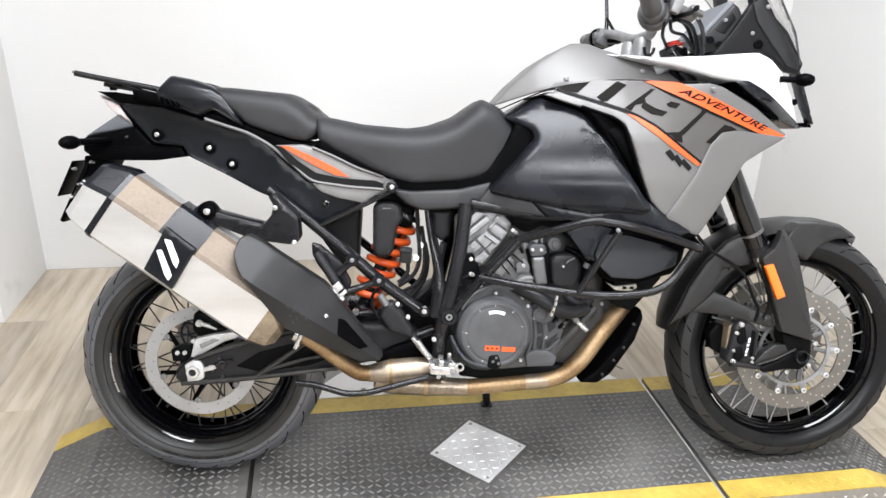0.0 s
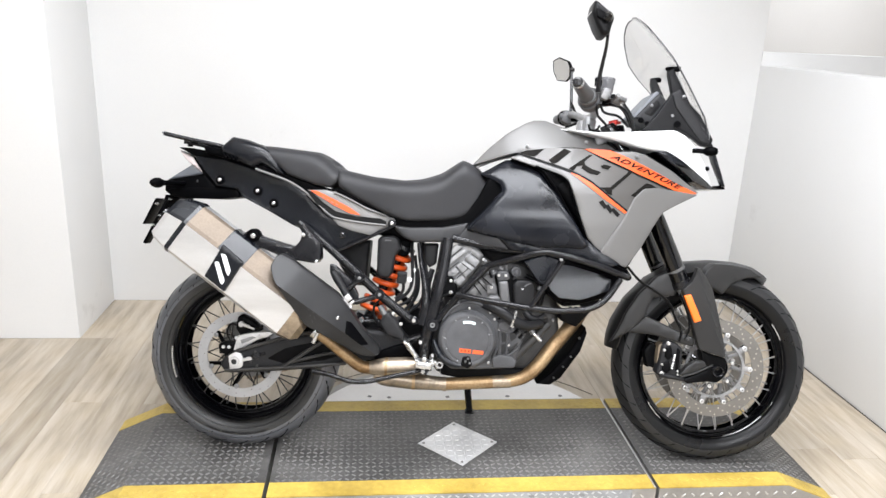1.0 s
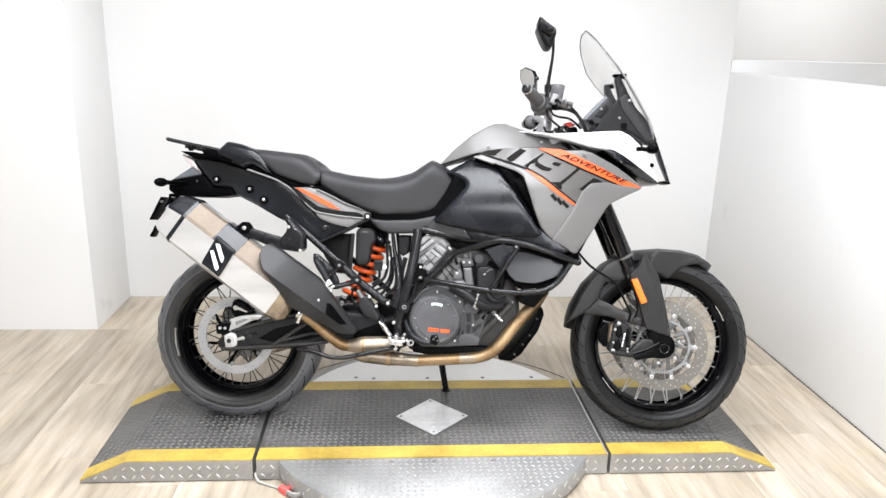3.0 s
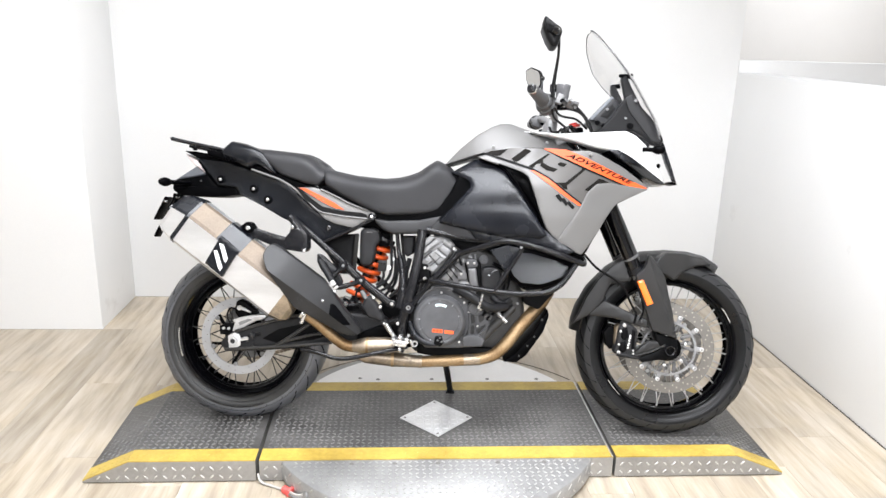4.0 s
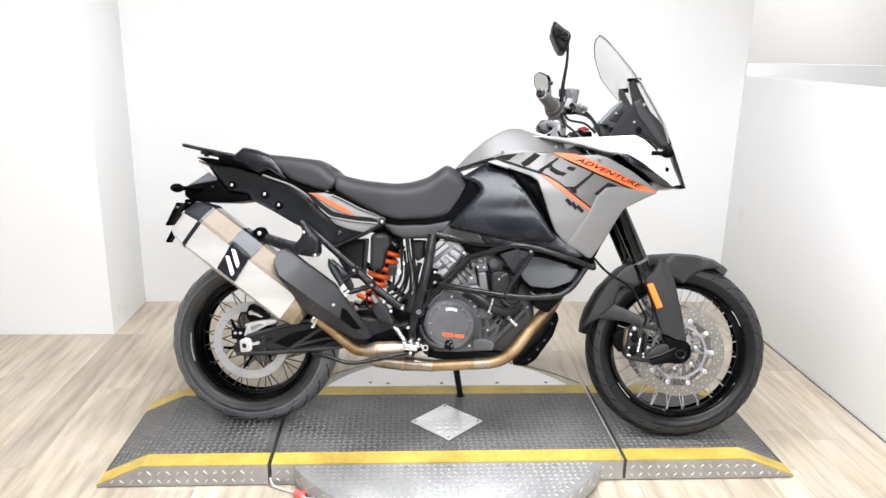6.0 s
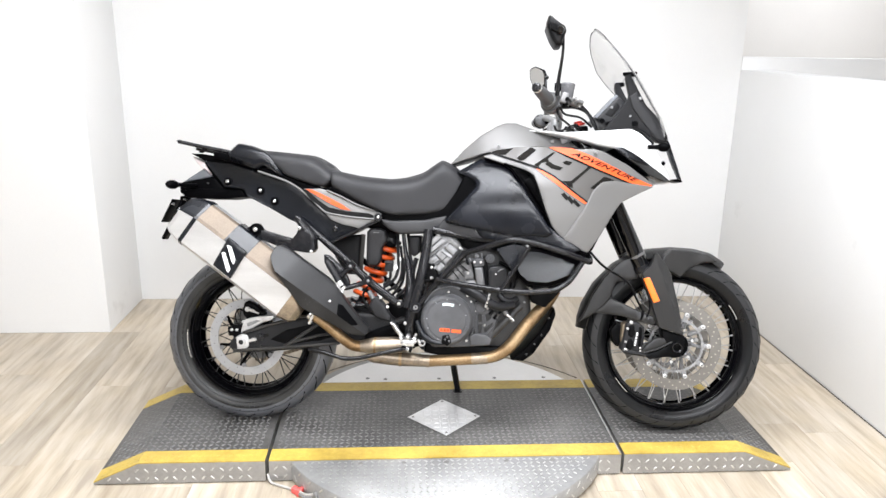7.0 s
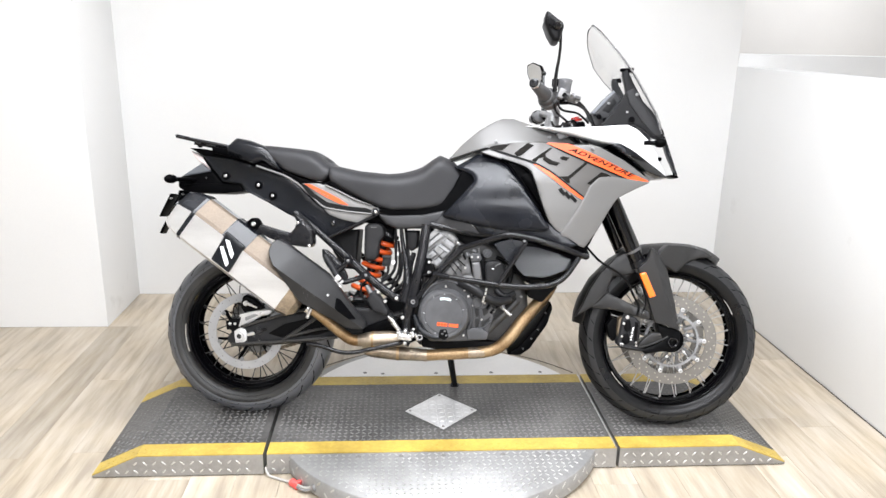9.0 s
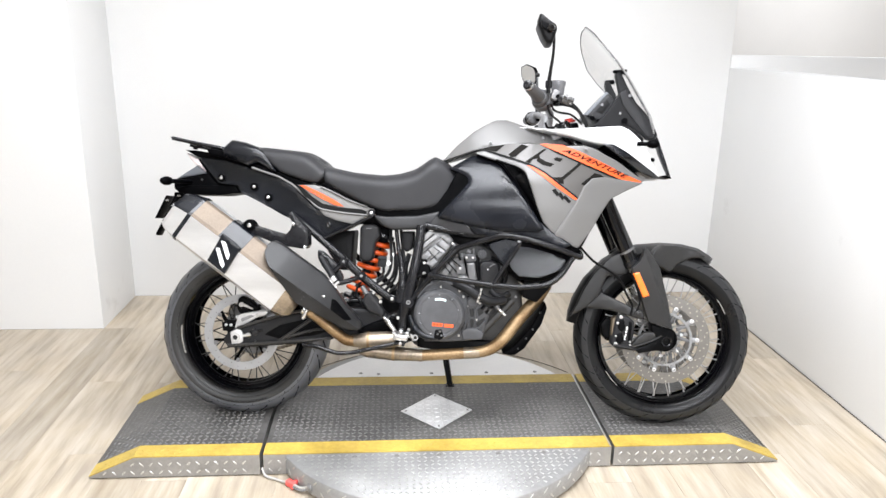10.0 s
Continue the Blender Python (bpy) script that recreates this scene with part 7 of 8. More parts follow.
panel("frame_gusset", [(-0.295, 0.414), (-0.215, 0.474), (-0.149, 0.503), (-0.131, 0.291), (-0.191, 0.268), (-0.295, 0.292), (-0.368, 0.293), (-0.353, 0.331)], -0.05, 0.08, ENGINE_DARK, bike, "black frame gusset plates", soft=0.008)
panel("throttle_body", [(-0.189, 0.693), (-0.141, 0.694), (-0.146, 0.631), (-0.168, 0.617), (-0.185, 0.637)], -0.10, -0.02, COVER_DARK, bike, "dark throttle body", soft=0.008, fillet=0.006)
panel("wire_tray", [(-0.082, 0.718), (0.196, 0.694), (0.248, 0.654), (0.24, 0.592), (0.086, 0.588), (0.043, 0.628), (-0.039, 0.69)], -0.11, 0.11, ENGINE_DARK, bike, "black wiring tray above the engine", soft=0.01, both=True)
# rear brake cylinder
cyl = panel("rear_brake_cylinder", [(-0.305, 0.476), (-0.288, 0.481), (-0.264, 0.456), (-0.236, 0.408), (-0.242, 0.388), (-0.258, 0.394), (-0.294, 0.405), (-0.318, 0.442)], -0.172, -0.14, COVER_DARK, bike, "black rear brake cylinder", soft=0.010, fillet=0.006, step=0.014)
tube("neck", [(-0.319, -0.165, 0.497), (-0.302, -0.165, 0.471)], 0.009, GREY_COVER, cyl, "", 0, 12)
tube("pushrod", [(-0.239, -0.165, 0.389), (-0.222, -0.165, 0.369), (-0.208, -0.165, 0.349)], [0.006, 0.0075, 0.006], CHROME, cyl, "bright pushrod", 0.01, 10)
for p in [(-0.275, -0.178, 0.476), (-0.250, -0.178, 0.444), (-0.187, -0.182, 0.389), (-0.211, -0.172, 0.456)]:
    bolt(p, cyl, 0.0058, SCREW)
tube("hose", [(-0.321, -0.160, 0.512), (-0.336, -0.160, 0.498), (-0.340, -0.160, 0.470), (-0.324, -0.160, 0.439), (-0.305, -0.150, 0.419)], 0.004, HOSE, bike, "black rubber hose", 0.03, 8)
for pts, r in (([(-0.228, -0.080, 0.702), (-0.225, -0.100, 0.642), (-0.219, -0.110, 0.584), (-0.230, -0.110, 0.536), (-0.272, -0.100, 0.505)], 0.0055), ([(-0.216, -0.090, 0.655), (-0.208, -0.100, 0.600), (-0.208, -0.110, 0.547), (-0.227, -0.110, 0.510), (-0.263, -0.100, 0.491)], 0.005),
               ([(-0.207, -0.080, 0.611), (-0.199, -0.100, 0.568), (-0.207, -0.100, 0.517), (-0.241, -0.100, 0.479)], 0.0055), ([(-0.179, -0.100, 0.543), (-0.190, -0.100, 0.505), (-0.226, -0.100, 0.473)], 0.006), ([(-0.159, -0.080, 0.611), (-0.173, -0.100, 0.557), (-0.164, -0.100, 0.492), (-0.189, -0.100, 0.444)], 0.009),
               ([(-0.250, -0.100, 0.563), (-0.249, -0.100, 0.540), (-0.263, -0.100, 0.522), (-0.275, -0.100, 0.514)], 0.005), ([(-0.193, -0.060, 0.700), (-0.185, -0.080, 0.654), (-0.180, -0.090, 0.613), (-0.171, -0.100, 0.586)], 0.006)):
    tube("hose", pts, r, HOSE_GREY, bike, "black rubber hose", 0.04, 8)
finish("connector", *merge(block((*[(-0.255, -0.100, 0.583)][0],), (0.030, 0.022, 0.040), (0, 6, 0), 0.005), block((*[(-0.255, -0.104, 0.595)][0],), (0.032, 0.024, 0.010), (0, 6, 0), 0.003)), COVER_DARK, bike, "black cable connector", 40)
for p in [(-0.230, -0.112, 0.578), (-0.219, -0.105, 0.608)]:
    lathe("cable_clip", [(0, 0.004), (0.007, 0.004), (0.008, 0), (0.008, -0.006), (0, -0.006)], p, (0, -1, 0), DECAL_WHITE, bike, "small white cable clip", 14)
tube("frame_tube", [(-0.204, -0.120, 0.698), (-0.195, -0.130, 0.633), (-0.177, -0.155, 0.567), (-0.174, -0.165, 0.513), (-0.184, -0.165, 0.443)], [0.007, 0.008, 0.012, 0.016, 0.016], STEEL_BLACK, bike, "black bent frame tube", 0.05, 14)

# ---- engine ----
engine = panel("engine", [(-0.118, 0.66), (-0.04, 0.699), (0.043, 0.651), (0.082, 0.672), (0.194, 0.634), (0.248, 0.535), (0.261, 0.413), (0.203, 0.33), (0.154, 0.284), (-0.008, 0.267), (-0.131, 0.279), (-0.16, 0.319), (-0.155, 0.401), (-0.118, 0.525)], -0.118, 0.15, CRADLE, bike, "black and grey V-twin engine", soft=0.03, fillet=0.01, both=True)
# rear cylinder: cast blocks in rows along a tilted axis
panel("rear_cylinder", [(-0.126, 0.590), (-0.111, 0.651), (-0.081, 0.696), (-0.029, 0.704), (0.002, 0.668), (-0.008, 0.638), (-0.062, 0.565), (-0.106, 0.553)], -0.142, -0.08, ALU, engine, "cast aluminium rear cylinder", soft=0.008, fillet=0.004, step=0.014)
for o, m, y in (([(-0.113, 0.651), (-0.078, 0.680), (-0.068, 0.695), (-0.088, 0.698), (-0.109, 0.676)], CASTING, -0.151),
                ([(-0.114, 0.625), (-0.050, 0.676), (-0.060, 0.690), (-0.105, 0.652)], CASTING, -0.153),
                ([(-0.116, 0.607), (-0.088, 0.629), (-0.071, 0.611), (-0.098, 0.589)], ALU, -0.154),
                ([(-0.085, 0.632), (-0.061, 0.651), (-0.025, 0.625), (-0.052, 0.596), (-0.067, 0.611)], CASTING, -0.158),
                ([(-0.058, 0.654), (-0.045, 0.672), (-0.009, 0.647), (-0.023, 0.628)], ALU, -0.154),
                ([(-0.047, 0.678), (-0.033, 0.691), (-0.007, 0.669), (-0.011, 0.653)], CASTING, -0.151),
                ([(-0.092, 0.582), (-0.069, 0.605), (-0.052, 0.591), (-0.071, 0.569)], ALU, -0.156)):
    panel("cast_block", o, y, -0.12, m, engine, "", soft=0.003, fillet=0.003, step=0.012)
for pts in ([(-0.120, -0.152, 0.644), (-0.066, -0.152, 0.689)], [(-0.068, -0.160, 0.642), (-0.038, -0.160, 0.621)], [(-0.105, -0.156, 0.620), (-0.076, -0.156, 0.645)], [(-0.081, -0.158, 0.593), (-0.046, -0.160, 0.626)]):
    tube("casting_seam", pts, 0.0014, CRADLE, engine, "", 0, 6)
for pts in ([(-0.110, -0.155, 0.634), (-0.066, -0.155, 0.670)], [(-0.055, -0.156, 0.659), (-0.036, -0.154, 0.677)], [(-0.092, -0.157, 0.601), (-0.076, -0.157, 0.615)]):
    tube("casting_rib", pts, 0.0026, CASTING, engine, "", 0, 6)
panel("cylinder_foot", [(-0.132, 0.566), (-0.123, 0.597), (-0.094, 0.600), (-0.080, 0.572), (-0.074, 0.547), (-0.090, 0.530), (-0.118, 0.532)], -0.156, -0.1, ENGINE_DARK, engine, "", soft=0.005, fillet=0.004, step=0.012)
# front cylinder and head
panel("front_cylinder", [(-0.055, 0.533), (-0.036, 0.556), (0.015, 0.610), (0.046, 0.621), (0.058, 0.599), (0.055, 0.522), (0.006, 0.513)], -0.138, -0.08, ENGINE, engine, "grey front cylinder head", soft=0.006, fillet=0.004, step=0.014)
for o, m in (([(-0.042, 0.548), (-0.004, 0.591), (0.010, 0.577), (-0.020, 0.537)], ALU), ([(-0.000, 0.595), (0.020, 0.613), (0.037, 0.599), (0.032, 0.577), (0.016, 0.574)], ENGINE), ([(0.014, 0.571), (0.035, 0.582), (0.050, 0.566), (0.048, 0.543), (0.014, 0.546)], ENGINE)):
    panel("cast_block", o, -0.148, -0.11, m, engine, "", soft=0.003, fillet=0.003, step=0.012)
for pts in ([(-0.005, -0.150, 0.603), (0.032, -0.150, 0.572)], [(-0.016, -0.150, 0.589), (0.015, -0.150, 0.555)], [(-0.027, -0.150, 0.575), (-0.001, -0.150, 0.544)]):
    tube("casting_seam", pts, 0.0017, ENGINE_DARK, engine, "", 0, 6)
bx, bz = [(0.045, 0.507)][0]
lathe("round_boss", [(0, 0.002), (0.018, 0.002), (0.020, 0.0), (0.026, 0.0), (0.028, 0.005), (0.034, 0.004), (0.038, -0.004), (0.038, -0.03), (0, -0.03)], (bx, -0.150, bz), (0, -1, 0), ALU, engine, "", 36)
panel("head_surround", [(0.038, 0.607), (0.057, 0.618), (0.091, 0.618), (0.097, 0.593), (0.105, 0.519), (0.078, 0.505), (0.057, 0.525)], -0.154, -0.10, ENGINE_DARK, engine, "black rubber seal round the head cover", soft=0.004, fillet=0.006, step=0.012)
panel("head_cover", [(0.050, 0.588), (0.079, 0.591), (0.090, 0.524), (0.063, 0.520), (0.057, 0.539)], -0.170, -0.13, GREY_COVER, engine, "satin grey head cover", soft=0.005, fillet=0.004, step=0.012)
panel("head_cap", [(0.042, 0.611), (0.051, 0.621), (0.080, 0.621), (0.086, 0.600), (0.078, 0.593), (0.049, 0.590)], -0.166, -0.12, CLUTCH, engine, "", soft=0.003, fillet=0.004, step=0.012)
panel("coil_cover", [(0.096, 0.582), (0.107, 0.595), (0.148, 0.598), (0.165, 0.585), (0.168, 0.554), (0.154, 0.518), (0.118, 0.515), (0.101, 0.525)], -0.175, -0.12, COVER_DARK, engine, "dark plastic coil cover", soft=0.006, fillet=0.010, step=0.012)
for q, r, m in (([(0.124, -0.176, 0.571)][0], 0.006, GAP_SHADE), ([(0.125, -0.178, 0.569)][0], 0.0032, CHROME)):
    lathe("cover_hole", [(0, 0.0008), (r, 0.0008), (r, -0.003), (0, -0.003)], q, (0, -1, 0), m, engine, "", 16)
tube("cover_edge", [(0.132, -0.177, 0.577), (0.141, -0.177, 0.585), (0.152, -0.176, 0.588)], 0.0022, GREY_COVER, engine, "", 0.02, 6)
q = [(0.105, -0.160, 0.621)][0]
lathe("sensor_ring", [(0, 0.006), (0.006, 0.006), (0.007, 0.001), (0.011, 0.001), (0.012, 0.004), (0.0155, 0.003), (0.0165, -0.02), (0, -0.02)], q, (0, -1, 0), CLUTCH, engine, "", 24)
for p, r in (([(0.052, -0.150, 0.631), (0.064, -0.150, 0.625)], 0.007), ([(0.033, -0.150, 0.622), (0.034, -0.152, 0.609)], 0.0055), ([(0.074, -0.152, 0.640), (0.076, -0.152, 0.623)], 0.0035)):
    tube("stud", p, r, GREY_COVER, engine, "", 0, 10)
for pts, r in (([(0.201, -0.190, 0.618), (0.192, -0.190, 0.585), (0.180, -0.180, 0.544)], 0.0085), ([(0.173, -0.130, 0.606), (0.195, -0.140, 0.565), (0.183, -0.140, 0.515)], 0.010), ([(0.139, -0.130, 0.608), (0.180, -0.140, 0.590), (0.204, -0.140, 0.551)], 0.007), ([(-0.004, -0.150, 0.636), (0.018, -0.155, 0.623), (0.029, -0.155, 0.598)], 0.0042), ([(-0.135, -0.160, 0.532), (-0.114, -0.165, 0.538), (-0.092, -0.165, 0.549)], 0.0048)):
    tube("hose", pts, r, HOSE, engine, "", 0.03, 10)
for p in ([(0.194, -0.200, 0.609), (0.188, -0.200, 0.590)], [(0.178, -0.200, 0.581), (0.173, -0.200, 0.570)]):
    tube("plug", p, 0.0075, CLUTCH, engine, "", 0, 10)
q = [(-0.131, -0.165, 0.515)][0]
lathe("knob", [(0, 0.004), (0.011, 0.004), (0.013, 0), (0.013, -0.03), (0, -0.03)], q, (0, -1, 0), ENGINE_DARK, engine, "", 18)
# crankcase side with clutch cover
panel("crankcase_cover", [(-0.134, 0.401), (-0.124, 0.465), (-0.094, 0.511), (-0.034, 0.528), (0.022, 0.514), (0.047, 0.494), (0.057, 0.460), (0.101, 0.464), (0.116, 0.426), (0.137, 0.407), (0.125, 0.365), (0.107, 0.316), (-0.000, 0.307), (-0.090, 0.305), (-0.125, 0.344)], -0.166, -0.11, CLUTCH, engine, "grey crankcase cover", soft=0.010, fillet=0.008, step=0.014)
cc = (-0.041, -0.19, 0.406)
CRAD = 0.0905
cl = lathe("clutch_cover", [(0, 0.013), (CRAD * 0.72, 0.013), (CRAD * 0.735, 0.0115), (CRAD * 0.80, 0.0115), (CRAD * 0.815, 0.013), (CRAD * 0.88, 0.012), (CRAD * 0.93, 0.008), (CRAD * 0.97, 0.001), (CRAD, -0.004), (CRAD, -0.03), (0, -0.03)], cc, (0, -1, 0), CLUTCH, engine, "dark grey round clutch cover", 72, angle=25)
arc = [(cc[0] + CRAD * 0.62 * math.cos(radians(a)), cc[1] - 0.0136, cc[2] + CRAD * 0.62 * math.sin(radians(a))) for a in (66, 74, 82, 90, 98, 106)]
tube("pale_print", arc, 0.0042, DECAL_PALE, cl, "pale curved print", 0, 6, 0.15)
pcs = [block((cc[0] - 0.006, cc[1] - 0.0132, cc[2] - 0.0335), (0.036, 0.0012, 0.0125), (0, 3, 0), 0), block((cc[0] + 0.034, cc[1] - 0.0132, cc[2] - 0.0365), (0.033, 0.0012, 0.0115), (0, 3, 0), 0)]
finish("orange_mark", *merge(*pcs), ORANGE, cl, "two plain orange bars", 30, fix=False)
finish("dark_mark", *merge(*[block((cc[0] - 0.017 + 0.011 * k, cc[1] - 0.0139, cc[2] - 0.0330 - 0.0005 * k), (0.005, 0.0008, 0.004), (0, 3, 0), 0) for k in range(3)]), DECAL_BLACK, cl, "", 30, fix=False)
for a, w in ((122, 0.008), (90, 0.005), (52, 0.010), (16, 0.012), (176, 0.012), (204, 0.009), (246, 0.006), (262, 0.006), (282, 0.008)):
    c, s = math.cos(radians(a)), math.sin(radians(a))
    finish("tick", *block((cc[0] + CRAD * 0.80 * c, cc[1] - 0.0118, cc[2] + CRAD * 0.80 * s), (w, 0.0012, 0.0022), (0, -a + 12, 0), 0), PALE_TICK, cl, "", 30, fix=False)
for a in (20, 70, 110, 160, 200, 340):
    c, s = math.cos(radians(a)), math.sin(radians(a))
    finish("notch", *block((cc[0] + CRAD * 0.835 * c, cc[1] - 0.0118, cc[2] + CRAD * 0.835 * s), (0.012, 0.003, 0.010), (0, -a + 90, 0), 0.001), CLUTCH, cl, "", 30, fix=False)
panel("clutch_foot", [(-0.054, 0.354), (-0.032, 0.357), (-0.023, 0.331), (-0.036, 0.317), (-0.059, 0.326)], -0.206, -0.18, ENGINE_DARK, cl, "", soft=0.003, fillet=0.004, step=0.012)
for k in range(3):
    q = [(-0.045, -0.206, 0.340), (-0.037, -0.206, 0.349), (-0.031, -0.206, 0.335)][k]
    lathe("stud", [(0, 0.004), (0.003, 0.004), (0.004, 0), (0, 0)], q, (0, -1, 0), ENGINE, cl, "", 10)
# pump corner: boss, black sheets as shade between ribs, lower flange
q = [(0.075, -0.170, 0.449)][0]
lathe("pump_boss", [(0, 0.003), (0.013, 0.003), (0.015, 0.006), (0.019, 0.005), (0.021, 0), (0.021, -0.03), (0, -0.03)], q, (0, -1, 0), CLUTCH, engine, "", 28)
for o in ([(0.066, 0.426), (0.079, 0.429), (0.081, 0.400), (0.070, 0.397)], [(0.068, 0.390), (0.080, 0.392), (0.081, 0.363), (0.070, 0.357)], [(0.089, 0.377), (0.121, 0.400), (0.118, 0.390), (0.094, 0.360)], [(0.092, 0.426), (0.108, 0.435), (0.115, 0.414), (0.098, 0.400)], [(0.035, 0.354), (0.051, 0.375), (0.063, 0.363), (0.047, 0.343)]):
    panel("recess_shade", o, -0.1675, -0.15, GAP_SHADE, engine, "", soft=0.0008, fillet=0.003, step=0.02)
for pts in ([(0.060, -0.170, 0.435), (0.065, -0.170, 0.392), (0.060, -0.170, 0.354)], [(0.085, -0.170, 0.423), (0.087, -0.170, 0.386), (0.080, -0.170, 0.345)], [(0.060, -0.170, 0.354), (0.094, -0.170, 0.354), (0.124, -0.170, 0.386)], [(0.054, -0.172, 0.378), (0.041, -0.172, 0.338)], [(-0.119, -0.174, 0.462), (-0.092, -0.176, 0.504), (-0.038, -0.176, 0.524), (0.018, -0.176, 0.510)]):
    tube("casting_rib", pts, 0.0042, CLUTCH, engine, "", 0.02, 8)
panel("flange", [(0.039, 0.349), (0.061, 0.360), (0.098, 0.357), (0.118, 0.342), (0.110, 0.319), (0.043, 0.317)], -0.180, -0.14, CLUTCH, engine, "", soft=0.004, fillet=0.006, step=0.012)
for k in range(5):
    a = [(0.107, -0.165, 0.428), (0.116, -0.165, 0.419), (0.123, -0.165, 0.412), (0.130, -0.165, 0.417), (0.136, -0.165, 0.425)][k]
    tube("pump_rib", [a, (a[0] + 0.010, a[1] - 0.004, a[2] + 0.013)], 0.0046, ENGINE if k % 2 else ENGINE_DARK, engine, "", 0, 8)
tube("coolant_hose", [(0.006, -0.165, 0.516), (0.033, -0.185, 0.509), (0.069, -0.200, 0.493), (0.107, -0.200, 0.468), (0.144, -0.195, 0.455), (0.189, -0.170, 0.463)], [0.013, 0.0165, 0.0175, 0.0165, 0.015, 0.014], HOSE_GREY, engine, "black coolant hose", 0.03, 16)
tube("coolant_hose", [(0.141, -0.150, 0.493), (0.154, -0.160, 0.478), (0.180, -0.160, 0.469), (0.204, -0.150, 0.484)], 0.012, HOSE_GREY, engine, "", 0.02, 14)
for a, b in ([(0.104, -0.217, 0.505), (0.101, -0.218, 0.494)], [(0.101, -0.220, 0.492), (0.099, -0.220, 0.482)], [(0.097, -0.220, 0.479), (0.095, -0.218, 0.469)], [(0.094, -0.217, 0.466), (0.091, -0.215, 0.456)]):
    tube("hose_clamp", [a, b], 0.0042, CHROME, engine, "bright hose clamp", 0, 8)
tube("frame_cradle", [(0.105, -0.150, 0.333), (0.126, -0.152, 0.363), (0.171, -0.150, 0.409), (0.217, -0.140, 0.457)], [0.010, 0.0135, 0.0135, 0.012], CRADLE, engine, "dark grey cradle tube", 0.02, 14)
tube("pipe_clip", [(0.163, -0.165, 0.433), (0.193, -0.168, 0.406)], 0.0062, CHROME, engine, "bright clip on the header pipe", 0, 10)
tube("clip_band", [(0.160, -0.166, 0.439), (0.167, -0.167, 0.429)], 0.0085, ALU, engine, "", 0, 10)
for q, s in ([(-0.000, 0.656), (0.028, 0.570), (-0.099, 0.586), (-0.099, 0.550), (-0.120, 0.425), (-0.148, 0.348)], 0.0064), ([(0.050, 0.608), (0.072, 0.608), (0.060, 0.438), (0.100, 0.448), (0.090, 0.389)], 0.0058), ([(0.064, 0.342), (0.090, 0.333), (0.029, 0.331)], 0.0058), ([(-0.038, 0.502), (0.028, 0.491), (0.042, 0.470)], 0.0056):
    for p in q:
        bolt((p[0], -0.168 if s == 0.0058 else -0.176, p[1]), engine, s * 0.78, SCREW)
for q in [(0.015, 0.616), (0.134, 0.417), (-0.017, 0.580), (-0.053, 0.660), (-0.001, 0.614), (-0.072, 0.517), (0.228, 0.473), (-0.126, 0.522), (-0.004, 0.530), (-0.096, 0.611)]:
    bolt((q[0], -0.164, q[1]), engine, 0.0046, ALU)
panel("lower_case", [(-0.121, 0.324), (0.152, 0.308), (0.133, 0.271), (-0.008, 0.262), (-0.12, 0.279)], -0.135, 0.12, ENGINE_DARK, engine, "", soft=0.01, both=True)
skid = panel("skid_plate", [(0.185, 0.264), (0.224, 0.294), (0.283, 0.363), (0.321, 0.431), (0.334, 0.456), (0.341, 0.432), (0.323, 0.374), (0.29, 0.325), (0.265, 0.287), (0.231, 0.262)], -0.15, 0.15, BLACK, bike, "black engine skid plate", soft=0.008, both=True)
for q in [(0.316, 0.417), (0.292, 0.357), (0.269, 0.324), (0.241, 0.287)]:
    bolt((q[0], -0.152, q[1]), skid, 0.004, BOLT_DARK)

# ---- exhaust ----
pipe = tube("exhaust_pipe", [(0.344, -0.06, 0.509), (0.311, -0.09, 0.46), (0.24, -0.12, 0.385), (0.186, -0.13, 0.31), (0.137, -0.13, 0.272), (0.052, -0.13, 0.262), (-0.104, -0.13, 0.249)], [0.0235, 0.0235, 0.0230, 0.0225, 0.0215, 0.0208, 0.0205], BRONZE, bike, "heat-tinted bronze exhaust header pipe", 0.04, 20)
tube("bright_band", [(0.105, -0.13, 0.267), (0.048, -0.13, 0.262)], 0.0216, STEEL, pipe, "worn bright patch", 0, 20)
tube("joint_ring", [(-0.1, -0.13, 0.249), (-0.112, -0.13, 0.249)], 0.0225, STEEL, pipe, "", 0, 20)
col = tube("collector", [(-0.104, -0.13, 0.249), (-0.209, -0.13, 0.254), (-0.3, -0.135, 0.264), (-0.33, -0.14, 0.272)], [0.021, 0.026, 0.027, 0.018], STEEL, bike, "straw-coloured steel exhaust collector", 0.03, 20)
tube("upper_chamber", [(-0.164, -0.16, 0.313), (-0.228, -0.16, 0.307), (-0.295, -0.165, 0.304), (-0.346, -0.17, 0.301)], [0.024, 0.030, 0.030, 0.020], STEEL, col, "steel link pipe", 0.03, 20)
for p, q in (([(-0.287, -0.165, 0.304), (-0.295, -0.165, 0.304)], 0.0312), ([(-0.338, -0.169, 0.301), (-0.346, -0.17, 0.301)], 0.0205), ([(-0.199, -0.13, 0.254), (-0.209, -0.13, 0.254)], 0.027)):
    tube("weld", p, q, BRONZE, col, "", 0, 20)
tube("mid_pipe", [(-0.342, -0.17, 0.301), (-0.369, -0.175, 0.303), (-0.404, -0.185, 0.33), (-0.457, -0.2, 0.378), (-0.502, -0.215, 0.414)], [0.0195, 0.0195, 0.0185, 0.018, 0.018], BRONZE, col, "bronze mid pipe", 0.03, 20)
